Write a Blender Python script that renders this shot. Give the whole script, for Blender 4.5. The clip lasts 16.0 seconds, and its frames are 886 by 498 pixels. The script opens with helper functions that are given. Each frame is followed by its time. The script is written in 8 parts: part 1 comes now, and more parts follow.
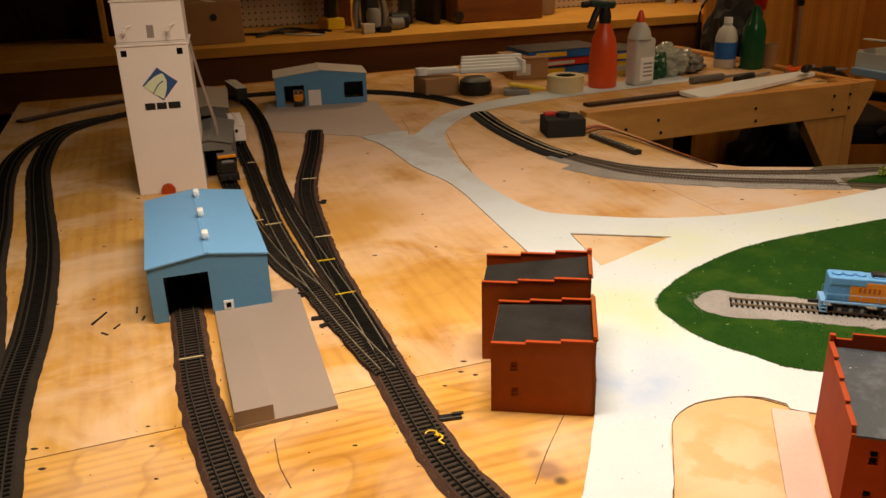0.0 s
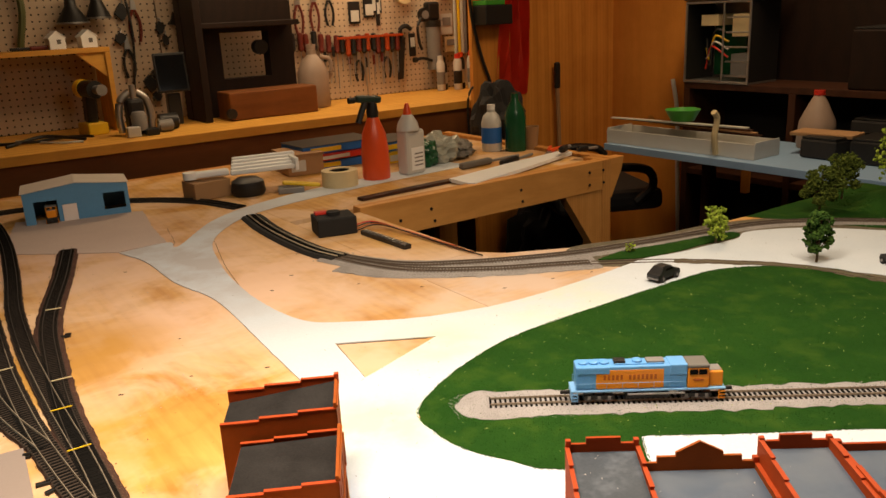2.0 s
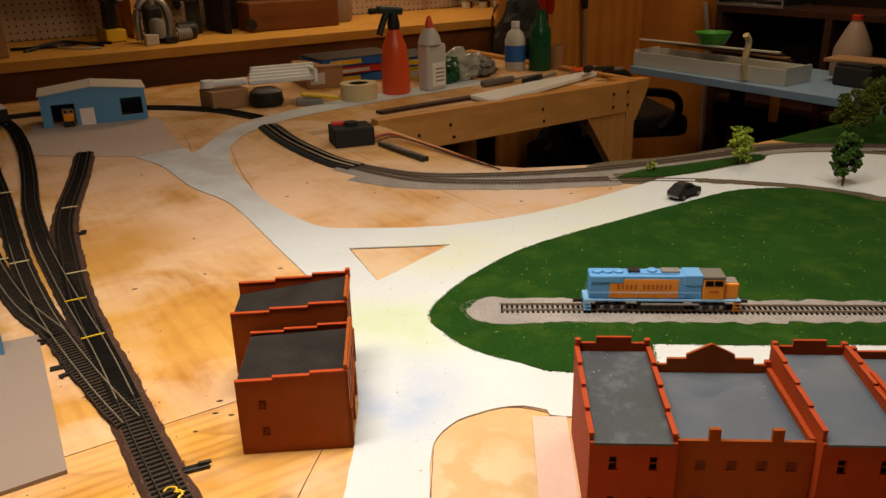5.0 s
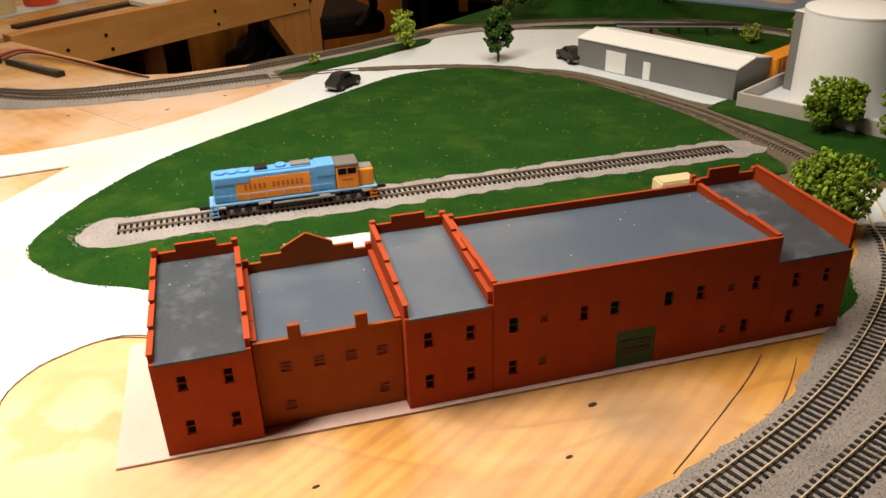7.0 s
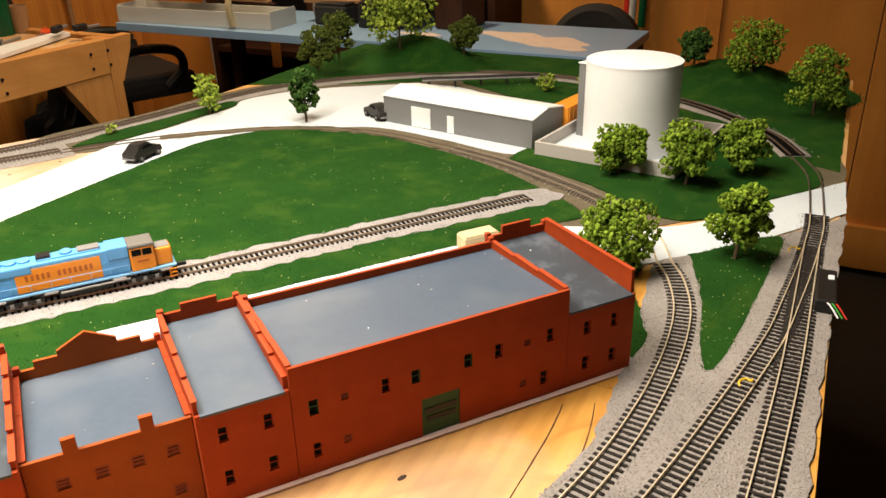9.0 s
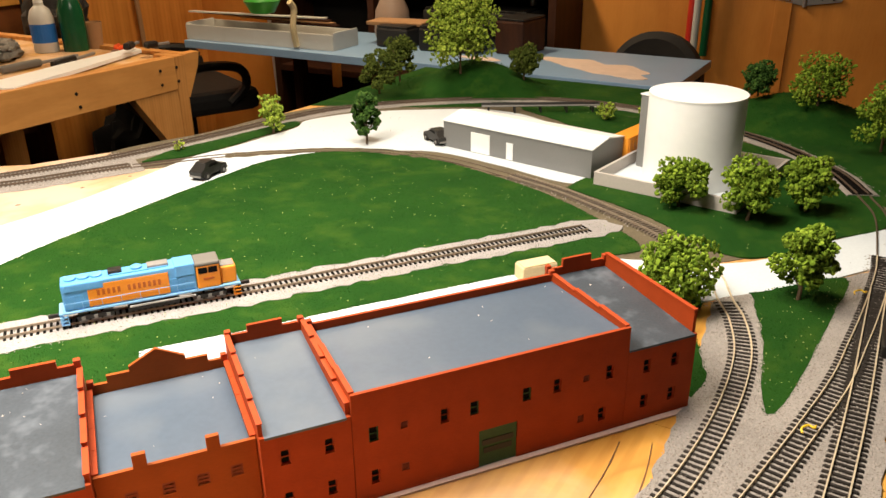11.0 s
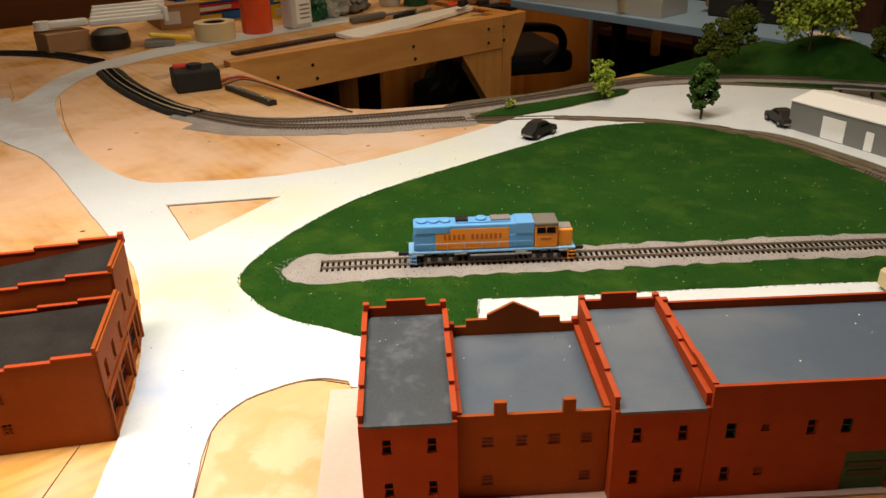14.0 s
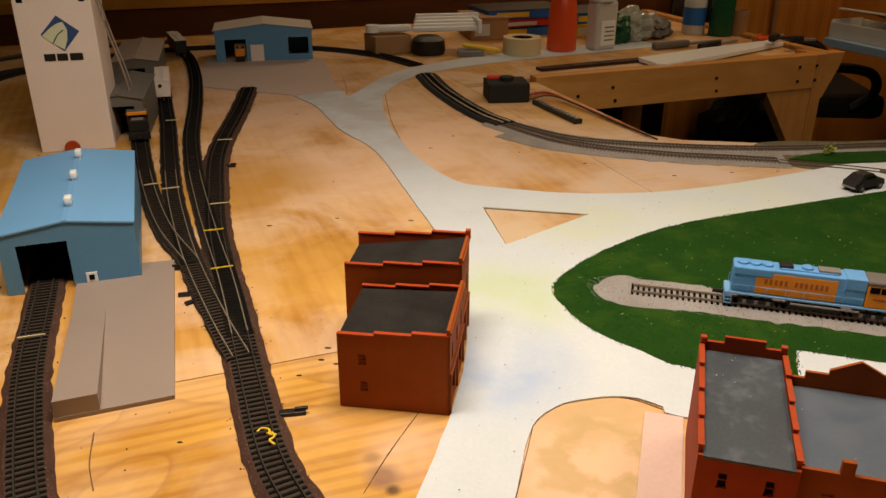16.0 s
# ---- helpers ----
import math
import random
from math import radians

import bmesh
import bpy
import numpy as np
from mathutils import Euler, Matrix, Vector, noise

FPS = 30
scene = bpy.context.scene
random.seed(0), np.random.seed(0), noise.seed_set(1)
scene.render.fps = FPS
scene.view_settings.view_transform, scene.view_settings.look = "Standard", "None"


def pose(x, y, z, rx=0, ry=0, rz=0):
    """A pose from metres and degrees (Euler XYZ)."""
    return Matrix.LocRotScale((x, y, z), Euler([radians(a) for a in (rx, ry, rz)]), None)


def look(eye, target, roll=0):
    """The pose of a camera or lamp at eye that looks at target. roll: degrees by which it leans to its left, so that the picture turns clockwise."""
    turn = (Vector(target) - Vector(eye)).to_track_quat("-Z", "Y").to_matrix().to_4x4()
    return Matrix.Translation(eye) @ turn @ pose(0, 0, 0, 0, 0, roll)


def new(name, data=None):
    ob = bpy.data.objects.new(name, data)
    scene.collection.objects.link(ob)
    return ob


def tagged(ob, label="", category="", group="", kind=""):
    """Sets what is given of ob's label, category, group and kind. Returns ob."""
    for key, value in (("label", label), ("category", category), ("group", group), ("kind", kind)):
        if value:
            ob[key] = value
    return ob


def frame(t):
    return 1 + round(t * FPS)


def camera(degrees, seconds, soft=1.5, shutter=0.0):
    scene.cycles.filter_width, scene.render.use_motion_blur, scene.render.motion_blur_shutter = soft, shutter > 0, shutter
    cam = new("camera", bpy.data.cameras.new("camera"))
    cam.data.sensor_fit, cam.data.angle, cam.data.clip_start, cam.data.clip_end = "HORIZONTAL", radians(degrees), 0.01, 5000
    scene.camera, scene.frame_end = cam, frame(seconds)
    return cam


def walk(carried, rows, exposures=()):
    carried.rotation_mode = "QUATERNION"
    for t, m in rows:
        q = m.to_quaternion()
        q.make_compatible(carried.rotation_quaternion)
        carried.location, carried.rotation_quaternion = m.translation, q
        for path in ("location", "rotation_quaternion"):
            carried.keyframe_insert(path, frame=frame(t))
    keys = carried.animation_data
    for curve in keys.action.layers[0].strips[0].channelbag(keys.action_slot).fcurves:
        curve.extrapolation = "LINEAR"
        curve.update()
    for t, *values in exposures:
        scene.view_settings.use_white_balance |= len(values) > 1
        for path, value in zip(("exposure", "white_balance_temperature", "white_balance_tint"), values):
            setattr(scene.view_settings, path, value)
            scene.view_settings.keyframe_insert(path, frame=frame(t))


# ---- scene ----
cam = camera(57.7, 16.0)
PATH = [
    (0, (0.016, 0.023, 0.449), (-0.044, 1.883, -0.282), -1.6),
    (0.5, (0.04, 0.02, 0.45), (0.084, 1.873, -0.299), -1.9),
    (1, (0.06, 0.036, 0.45), (0.296, 1.88, -0.288), -1.4),
    (1.5, (0.082, 0.05, 0.479), (0.444, 1.925, -0.115), -1.5),
    (2, (0.104, 0.063, 0.482), (0.511, 1.938, -0.082), -2.8),
    (2.5, (0.108, 0.063, 0.483), (0.532, 1.939, -0.066), -2.3),
    (3, (0.103, 0.067, 0.483), (0.523, 1.94, -0.076), -1.9),
    (3.2, (0.098, 0.066, 0.484), (0.514, 1.942, -0.072), -1.8),
    (5.3, (0.113, 0.065, 0.423), (0.418, 1.864, -0.396), -1.3),
    (5.5, (0.146, 0.063, 0.395), (0.385, 1.84, -0.492), -1.2),
    (6, (0.22, 0.079, 0.393), (0.693, 1.76, -0.58), -1.3),
    (6.5, (0.256, 0.081, 0.398), (0.891, 1.725, -0.547), -3.5),
    (7, (0.27, 0.079, 0.391), (1.134, 1.623, -0.542), -1.7),
    (7.5, (0.287, 0.073, 0.397), (1.338, 1.52, -0.498), -1.1),
    (8, (0.306, 0.068, 0.401), (1.454, 1.453, -0.474), -1.7),
    (8.2, (0.312, 0.069, 0.402), (1.496, 1.418, -0.48), -1.4),
    (10.3, (0.31, 0.07, 0.422), (1.509, 1.472, -0.35), -1.0),
    (10.5, (0.306, 0.07, 0.424), (1.487, 1.486, -0.352), -1.0),
    (11, (0.301, 0.076, 0.42), (1.43, 1.522, -0.378), -0.6),
    (11.5, (0.296, 0.084, 0.42), (1.37, 1.567, -0.383), -0.6),
    (12, (0.283, 0.092, 0.42), (1.262, 1.639, -0.386), -0.8),
    (12.5, (0.276, 0.099, 0.417), (1.137, 1.705, -0.408), -1.3),
    (13, (0.27, 0.111, 0.416), (1.035, 1.754, -0.429), -1.7),
    (13.5, (0.259, 0.119, 0.419), (0.908, 1.803, -0.441), -1.7),
    (14, (0.241, 0.123, 0.418), (0.769, 1.848, -0.444), -1.3),
    (14.5, (0.219, 0.119, 0.426), (0.623, 1.889, -0.412), -1.3),
    (15, (0.196, 0.116, 0.431), (0.449, 1.92, -0.394), -1.0),
    (15.5, (0.166, 0.111, 0.433), (0.257, 1.929, -0.396), -0.3),
    (16, (0.145, 0.105, 0.436), (0.104, 1.928, -0.386), 0.2),
]
EXPOSURES = [(0.0, -1.05, 6850, 13), (1.0, -1.2, 6800, 13), (1.5, -0.86, 6650, 13), (2.0, -0.52, 6600, 13), (2.5, -0.42, 6600, 13), (3.2, -0.4, 6600, 13), (5.3, -1.24, 6400, 12), (6.0, -1.38, 6400, 12),
             (6.5, -0.85, 6250, 11), (7.0, -0.44, 6050, 12), (7.5, 0.06, 6000, 11), (8.2, 0.25, 5950, 10), (10.3, 0.46, 5950, 10), (11.5, 0.38, 6000, 10), (13.0, -0.1, 6100, 11), (14.5, -1.04, 6350, 12), (15.3, -1.28, 6550, 13), (16.0, -1.32, 6600, 13)]
walk(cam, [(t, look(eye, target, roll)) for t, eye, target, roll in PATH], EXPOSURES)

# ---- room axes: U runs along the workbench, V away from the viewer ----
AX = radians(22)
CU, SU = math.cos(AX), math.sin(AX)


def uv(u, v, z=0.0):
    return Vector((u * CU - v * SU, u * SU + v * CU, z))


# ---- world and lamps ----
world = bpy.data.worlds.new("world")
scene.world = world
world.use_nodes = True
world.node_tree.nodes["Background"].inputs[0].default_value = (1.0, 0.72, 0.45, 1)
world.node_tree.nodes["Background"].inputs[1].default_value = 0.002


def area_lamp(name, place, size, size_y, watts, colour, target, turn=0, spread=180):
    data = bpy.data.lights.new(name, "AREA")
    data.shape, data.size, data.size_y, data.energy, data.color = "RECTANGLE", size, size_y, watts, colour
    data.spread = radians(spread)
    ob = new(name, data)
    ob.matrix_world = look(place, target, turn)
    return ob


area_lamp("ceiling_lamp", (0.05, 0.74, 1.15), 0.8, 0.2, 25, (1.0, 0.85, 0.66), (0.05, 0.76, 0), 22, 128)
area_lamp("bench_lamp", uv(1.75, 3.02, 1.0), 2.0, 0.1, 18, (1.0, 0.72, 0.42), uv(1.75, 3.25, 0), 22)
# unseen fill light, added to brighten the right wall and the partition
area_lamp("door_lamp", uv(2.35, 1.55, 1.3), 0.9, 0.2, 18, (1.0, 0.72, 0.42), uv(2.75, 1.5, 0), 112)
area_lamp("corner_lamp", (0.88, 0.92, 1.02), 0.6, 0.2, 12.5, (1.0, 0.84, 0.62), (0.90, 0.92, 0), 22)

# ---- materials ----
def nodes_of(name):
    m = bpy.data.materials.new(name)
    m.use_nodes = True
    nt = m.node_tree
    return m, nt, nt.nodes["Principled BSDF"]


def add(nt, kind, **values):
    n = nt.nodes.new(kind)
    for k, v in values.items():
        n.inputs[k].default_value = v
    return n


def coords(nt, scale=(1, 1, 1), turn=0.0):
    tc = nt.nodes.new("ShaderNodeTexCoord")
    mp = add(nt, "ShaderNodeMapping", Scale=scale, Rotation=(0, 0, turn))
    nt.links.new(tc.outputs["Object"], mp.inputs["Vector"])
    return mp.outputs["Vector"]


def ramp(nt, fac, stops):
    r = nt.nodes.new("ShaderNodeValToRGB")
    while len(r.color_ramp.elements) < len(stops):
        r.color_ramp.elements.new(0.5)
    for e, (p, c) in zip(r.color_ramp.elements, stops):
        e.position, e.color = p, (*c, 1)
    nt.links.new(fac, r.inputs["Fac"])
    return r.outputs["Color"]


def mix(nt, fac, a, b, mode="MIX"):
    n = nt.nodes.new("ShaderNodeMix")
    n.data_type, n.blend_type = "RGBA", mode
    for socket, value in ((n.inputs[0], fac), (n.inputs[6], a), (n.inputs[7], b)):
        if isinstance(value, (int, float)):
            socket.default_value = value
        elif isinstance(value, tuple):
            socket.default_value = (*value, 1)
        else:
            nt.links.new(value, socket)
    return n.outputs[2]


def bump(nt, bsdf, height, strength=0.3, distance=0.002):
    b = add(nt, "ShaderNodeBump", Strength=strength, Distance=distance)
    nt.links.new(height, b.inputs["Height"])
    nt.links.new(b.outputs["Normal"], bsdf.inputs["Normal"])


def shade(c, k):
    return tuple(min(1.0, max(0.0, v * k)) for v in c)


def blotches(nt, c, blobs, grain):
    """Lays stains and other patches of (x, y, radius, colour, most) over the colour c, broken up by the noise grain."""
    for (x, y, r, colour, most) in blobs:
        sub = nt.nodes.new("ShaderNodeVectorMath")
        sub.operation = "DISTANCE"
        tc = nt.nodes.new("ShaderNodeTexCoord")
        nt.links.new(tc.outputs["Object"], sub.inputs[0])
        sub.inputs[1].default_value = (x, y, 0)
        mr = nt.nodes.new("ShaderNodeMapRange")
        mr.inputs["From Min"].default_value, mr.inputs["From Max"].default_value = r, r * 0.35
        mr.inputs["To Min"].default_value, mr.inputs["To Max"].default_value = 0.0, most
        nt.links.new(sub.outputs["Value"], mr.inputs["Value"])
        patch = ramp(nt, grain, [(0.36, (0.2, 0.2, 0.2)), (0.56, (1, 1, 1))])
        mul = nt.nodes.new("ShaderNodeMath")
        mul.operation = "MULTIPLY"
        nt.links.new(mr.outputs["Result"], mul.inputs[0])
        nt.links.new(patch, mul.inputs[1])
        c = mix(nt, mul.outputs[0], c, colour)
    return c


def ring_stains(nt, c, rings):
    """Lays dried, uneven ring stains of (x, y, radius, width, colour, most) over the colour c."""
    for x, y, r, wide, colour, most in rings:
        tc = nt.nodes.new("ShaderNodeTexCoord")
        n = add(nt, "ShaderNodeTexNoise", Scale=26.0, Detail=4.0, Roughness=0.6)
        nt.links.new(tc.outputs["Object"], n.inputs["Vector"])
        warp = nt.nodes.new("ShaderNodeVectorMath")
        warp.operation = "MULTIPLY_ADD"
        nt.links.new(n.outputs["Color"], warp.inputs[0])
        warp.inputs[1].default_value = (0.075, 0.075, 0.0)
        nt.links.new(tc.outputs["Object"], warp.inputs[2])
        far = nt.nodes.new("ShaderNodeVectorMath")
        far.operation = "DISTANCE"
        nt.links.new(warp.outputs[0], far.inputs[0])
        far.inputs[1].default_value = (x + 0.0375, y + 0.0375, 0)
        mr = nt.nodes.new("ShaderNodeMapRange")
        mr.inputs["From Min"].default_value, mr.inputs["From Max"].default_value = 0.0, r + wide
        nt.links.new(far.outputs["Value"], mr.inputs["Value"])
        f = r / (r + wide)
        g = wide / (r + wide)
        c = mix(nt, ramp(nt, mr.outputs["Result"], [(max(0.0, f - 0.9 * g), (0, 0, 0)), (f - 0.25 * g, (most, most, most)), (f + 0.35 * g, (most * 0.8, most * 0.8, most * 0.8)), (f + 0.95 * g, (0, 0, 0))]), c, colour)
    return c


def mat(name, col, rough=0.6, metal=0.0, var=0.18, fine=400.0, wide=30.0, relief=0.15, depth=0.0006, col2=None, random_part=0.0, spec=0.4, blobs=(), island=0.0, specks=None):
    """A surface with grain at a fine and a wide scale."""
    m, nt, b = nodes_of(name)
    v = coords(nt)
    n1 = add(nt, "ShaderNodeTexNoise", Scale=wide, Detail=5.0, Roughness=0.6)
    n2 = add(nt, "ShaderNodeTexNoise", Scale=fine, Detail=4.0, Roughness=0.6)
    nt.links.new(v, n1.inputs["Vector"])
    nt.links.new(v, n2.inputs["Vector"])
    c = ramp(nt, n1.outputs["Fac"], [(0.3, shade(col, 1 - var)), (0.7, col2 or shade(col, 1 + var))])
    c = mix(nt, 0.55, c, ramp(nt, n2.outputs["Fac"], [(0.3, shade(col, 1 - var)), (0.7, shade(col, 1 + var))]))
    if random_part:
        oi = nt.nodes.new("ShaderNodeObjectInfo")
        c = mix(nt, random_part, c, ramp(nt, oi.outputs["Random"], [(0.0, shade(col, 0.55)), (1.0, shade(col, 1.4))]))
    if island:
        ge = nt.nodes.new("ShaderNodeNewGeometry")
        c = mix(nt, island, c, ramp(nt, ge.outputs["Random Per Island"], [(0.0, shade(col, 0.35)), (0.5, col), (1.0, shade(col2 or col, 1.45))]))
    c = blotches(nt, c, blobs, n1.outputs["Fac"])
    if specks:
        n3 = add(nt, "ShaderNodeTexNoise", Scale=specks[1], Detail=3.0, Roughness=0.7)
        nt.links.new(v, n3.inputs["Vector"])
        c = mix(nt, ramp(nt, n3.outputs["Fac"], [(specks[2], (0, 0, 0)), (specks[2] + (specks[3] if len(specks) > 3 else 0.06), (1, 1, 1))]), c, specks[0])
    nt.links.new(c, b.inputs["Base Color"])
    b.inputs["Roughness"].default_value, b.inputs["Metallic"].default_value = rough, metal
    b.inputs["Specular IOR Level"].default_value = spec
    if relief:
        bump(nt, b, n2.outputs["Fac"], relief, depth)
    return m


def wood(name, light, dark, turn=0.0, ring=9.0, rough=0.55, stretch=(1.0, 0.14, 1.0), blobs=(), swirl=7.0, bands=0.62, haze=0.0, tide=0.0, rings=(), lines=0.22):
    """Flat-sawn ply face: long wavy bands, fine pores, and stains round the places in blobs."""
    m, nt, b = nodes_of(name)
    turned = coords(nt, (1, 1, 1), turn)
    mp = add(nt, "ShaderNodeMapping", Scale=stretch)
    nt.links.new(turned, mp.inputs["Vector"])
    v = mp.outputs["Vector"]
    w = add(nt, "ShaderNodeTexWave", Scale=ring, Distortion=swirl, Detail=3.0)
    w.inputs["Detail Scale"].default_value = 0.9
    fine = add(nt, "ShaderNodeTexWave", Scale=ring * 3.7, Distortion=swirl * 1.6, Detail=3.0)
    fine.inputs["Detail Scale"].default_value = 0.35
    n = add(nt, "ShaderNodeTexNoise", Scale=160.0, Detail=4.0, Roughness=0.7)
    p = add(nt, "ShaderNodeTexNoise", Scale=5.0, Detail=4.0, Roughness=0.6)
    for node in (w, n, fine):
        nt.links.new(v, node.inputs["Vector"])
    flat = coords(nt)
    nt.links.new(flat, p.inputs["Vector"])
    c = ramp(nt, p.outputs["Fac"], [(0.35, shade(dark, 1.1)), (0.6, light)])
    c = mix(nt, bands, c, ramp(nt, w.outputs["Color"], [(0.0, shade(dark, 0.85)), (0.3, dark), (0.55, light), (1.0, shade(light, 1.08))]))
    c = mix(nt, lines, c, ramp(nt, fine.outputs["Color"], [(0.04, shade(dark, 0.62)), (0.3, dark), (0.55, light)]))
    c = mix(nt, 0.25, c, ramp(nt, n.outputs["Fac"], [(0.35, dark), (0.65, light)]))
    c = mix(nt, 0.2, c, ramp(nt, p.outputs["Fac"], [(0.35, shade(dark, 0.8)), (0.62, shade(light, 1.05))]))
    if tide:
        q = add(nt, "ShaderNodeTexNoise", Scale=3.4, Detail=2.0, Roughness=0.5, Distortion=1.6)
        nt.links.new(flat, q.inputs["Vector"])
        rim = ramp(nt, q.outputs["Fac"], [(0.455, (0, 0, 0)), (0.475, (tide, tide, tide)), (0.51, (tide * 0.3, tide * 0.3, tide * 0.3)), (0.57, (0, 0, 0))])
        c = mix(nt, rim, c, shade(dark, 0.75))
    if haze:
        h = add(nt, "ShaderNodeTexNoise", Scale=5.5, Detail=5.0, Roughness=0.62, Distortion=0.7)
        nt.links.new(flat, h.inputs["Vector"])
        c = mix(nt, ramp(nt, h.outputs["Fac"], [(0.43, (0, 0, 0)), (0.62, (haze, haze, haze))]), c, (0.80, 0.58, 0.40))
    c = ring_stains(nt, blotches(nt, c, blobs, p.outputs["Fac"]), rings)
    nt.links.new(c, b.inputs["Base Color"])
    b.inputs["Roughness"].default_value, b.inputs["Specular IOR Level"].default_value = rough, 0.22
    bump(nt, b, n.outputs["Fac"], 0.12, 0.0006)
    return m


def brickwork(name, col, mortar, w=0.0028, h=0.0009):
    m, nt, b = nodes_of(name)
    tc = nt.nodes.new("ShaderNodeTexCoord")
    sep = nt.nodes.new("ShaderNodeSeparateXYZ")
    nt.links.new(tc.outputs["Object"], sep.inputs[0])
    s = nt.nodes.new("ShaderNodeMath")
    nt.links.new(sep.outputs[0], s.inputs[0])
    nt.links.new(sep.outputs[1], s.inputs[1])
    com = nt.nodes.new("ShaderNodeCombineXYZ")
    nt.links.new(s.outputs[0], com.inputs[0])
    nt.links.new(sep.outputs[2], com.inputs[1])
    br = add(nt, "ShaderNodeTexBrick", Scale=1.0)
    br.inputs["Brick Width"].default_value, br.inputs["Row Height"].default_value, br.inputs["Mortar Size"].default_value = w, h, 0.00012
    br.inputs["Color1"].default_value, br.inputs["Color2"].default_value, br.inputs["Mortar"].default_value = (*col, 1), (*shade(col, 0.86), 1), (*mortar, 1)
    nt.links.new(com.outputs[0], br.inputs["Vector"])
    n = add(nt, "ShaderNodeTexNoise", Scale=45.0, Detail=4.0)
    nt.links.new(tc.outputs["Object"], n.inputs["Vector"])
    c = mix(nt, 0.35, br.outputs["Color"], ramp(nt, n.outputs["Fac"], [(0.3, shade(col, 0.75)), (0.7, shade(col, 1.2))]))
    nt.links.new(c, b.inputs["Base Color"])
    b.inputs["Roughness"].default_value, b.inputs["Specular IOR Level"].default_value = 0.7, 0.15
    bump(nt, b, br.outputs["Fac"], -0.25, 0.0003)
    return m


def glass(name, tint=(1, 1, 1), rough=0.03):
    m, nt, b = nodes_of(name)
    b.inputs["Base Color"].default_value = (*tint, 1)
    b.inputs["Transmission Weight"].default_value = 1.0
    b.inputs["Roughness"].default_value = rough
    return m


def pegboard_surface(name, col):
    m, nt, b = nodes_of(name)
    tc = nt.nodes.new("ShaderNodeTexCoord")
    vo = nt.nodes.new("ShaderNodeTexVoronoi")
    vo.inputs["Scale"].default_value, vo.inputs["Randomness"].default_value = 1 / 0.0254, 0.0
    sep = nt.nodes.new("ShaderNodeSeparateXYZ")
    com = nt.nodes.new("ShaderNodeCombineXYZ")
    nt.links.new(tc.outputs["Object"], sep.inputs[0])
    nt.links.new(sep.outputs[0], com.inputs[0])
    nt.links.new(sep.outputs[2], com.inputs[2])
    nt.links.new(com.outputs[0], vo.inputs["Vector"])
    n = add(nt, "ShaderNodeTexNoise", Scale=7.0, Detail=5.0)
    nt.links.new(tc.outputs["Object"], n.inputs["Vector"])
    c = ramp(nt, n.outputs["Fac"], [(0.3, shade(col, 0.8)), (0.7, col)])
    c = mix(nt, ramp(nt, vo.outputs["Distance"], [(0.13, (1, 1, 1)), (0.16, (0, 0, 0))]), c, (0.03, 0.02, 0.012))
    nt.links.new(c, b.inputs["Base Color"])
    b.inputs["Roughness"].default_value = 0.6
    return m


PINK = (0.78, 0.52, 0.36)
OCHRE = (0.54, 0.37, 0.17)
PLY_FRONT = wood("plywood_front", (0.66, 0.36, 0.070), (0.46, 0.19, 0.024), radians(68), 5.5, swirl=9.0, bands=0.6, lines=0.42, haze=0.3, tide=0.6,
                 rings=((0.266, 0.650, 0.042, 0.016, OCHRE, 0.85), (0.272, 0.700, 0.020, 0.030, OCHRE, 0.7), (0.214, 0.622, 0.0, 0.016, OCHRE, 0.75), (0.290, 0.612, 0.012, 0.012, OCHRE, 0.55)),
                 blobs=((0.80, 0.43, 0.26, (0.50, 0.21, 0.022), 0.3), (0.110, 0.655, 0.055, PINK, 0.8), (0.086, 0.622, 0.020, (0.26, 0.14, 0.09), 1.0), (0.074, 0.645, 0.010, (0.26, 0.16, 0.07), 0.8), (0.095, 0.606, 0.008, (0.05, 0.03, 0.02), 1.0), (0.255, 0.640, 0.15, PINK, 0.85), (0.62, 0.42, 0.05, (0.20, 0.15, 0.10), 0.6), (0.42, 0.36, 0.4, PINK, 0.15), (0.3, 0.62, 0.22, (0.72, 0.46, 0.24), 0.3), (0.52, 1.43, 0.42, (0.63, 0.47, 0.36), 0.95)))
PLY_BACK = wood("plywood_back", (0.65, 0.37, 0.10), (0.46, 0.20, 0.035), radians(-22), 4.0, bands=0.36, haze=0.6, tide=0.25,
                blobs=((0.235, 1.17, 0.15, (0.64, 0.48, 0.32), 0.95), (0.02, 1.55, 0.42, PINK, 0.85), (0.45, 1.42, 0.35, (0.63, 0.47, 0.35), 0.85), (-0.3, 1.95, 0.4, (0.7, 0.47, 0.35), 0.8), (-0.20, 1.32, 0.16, (0.50, 0.24, 0.035), 0.8), (-0.08, 1.02, 0.14, (0.58, 0.30, 0.05), 0.7)))
PINE = wood("pine_lumber", (0.64, 0.31, 0.085), (0.48, 0.20, 0.045), radians(90), 9.0)
PINE_UP = wood("pine_post", (0.62, 0.30, 0.085), (0.46, 0.19, 0.042), 0.0, 9.0, stretch=(1.0, 1.0, 0.12), bands=0.25)
# near-black colour carries the shade over the bench cabinet and side wall
SHADED_WOOD = wood("shaded_black_wood", (0.016, 0.007, 0.004), (0.010, 0.005, 0.003), radians(30), 8.0)
MAROON = mat("maroon_grip", (0.13, 0.018, 0.010), 0.45, var=0.25)
BOARD = wood("stained_board", (0.20, 0.07, 0.018), (0.12, 0.04, 0.010), radians(90), 6.0)
BENCH_WOOD = wood("bench_wood", (0.74, 0.40, 0.075), (0.56, 0.25, 0.04), radians(90), 6.0)
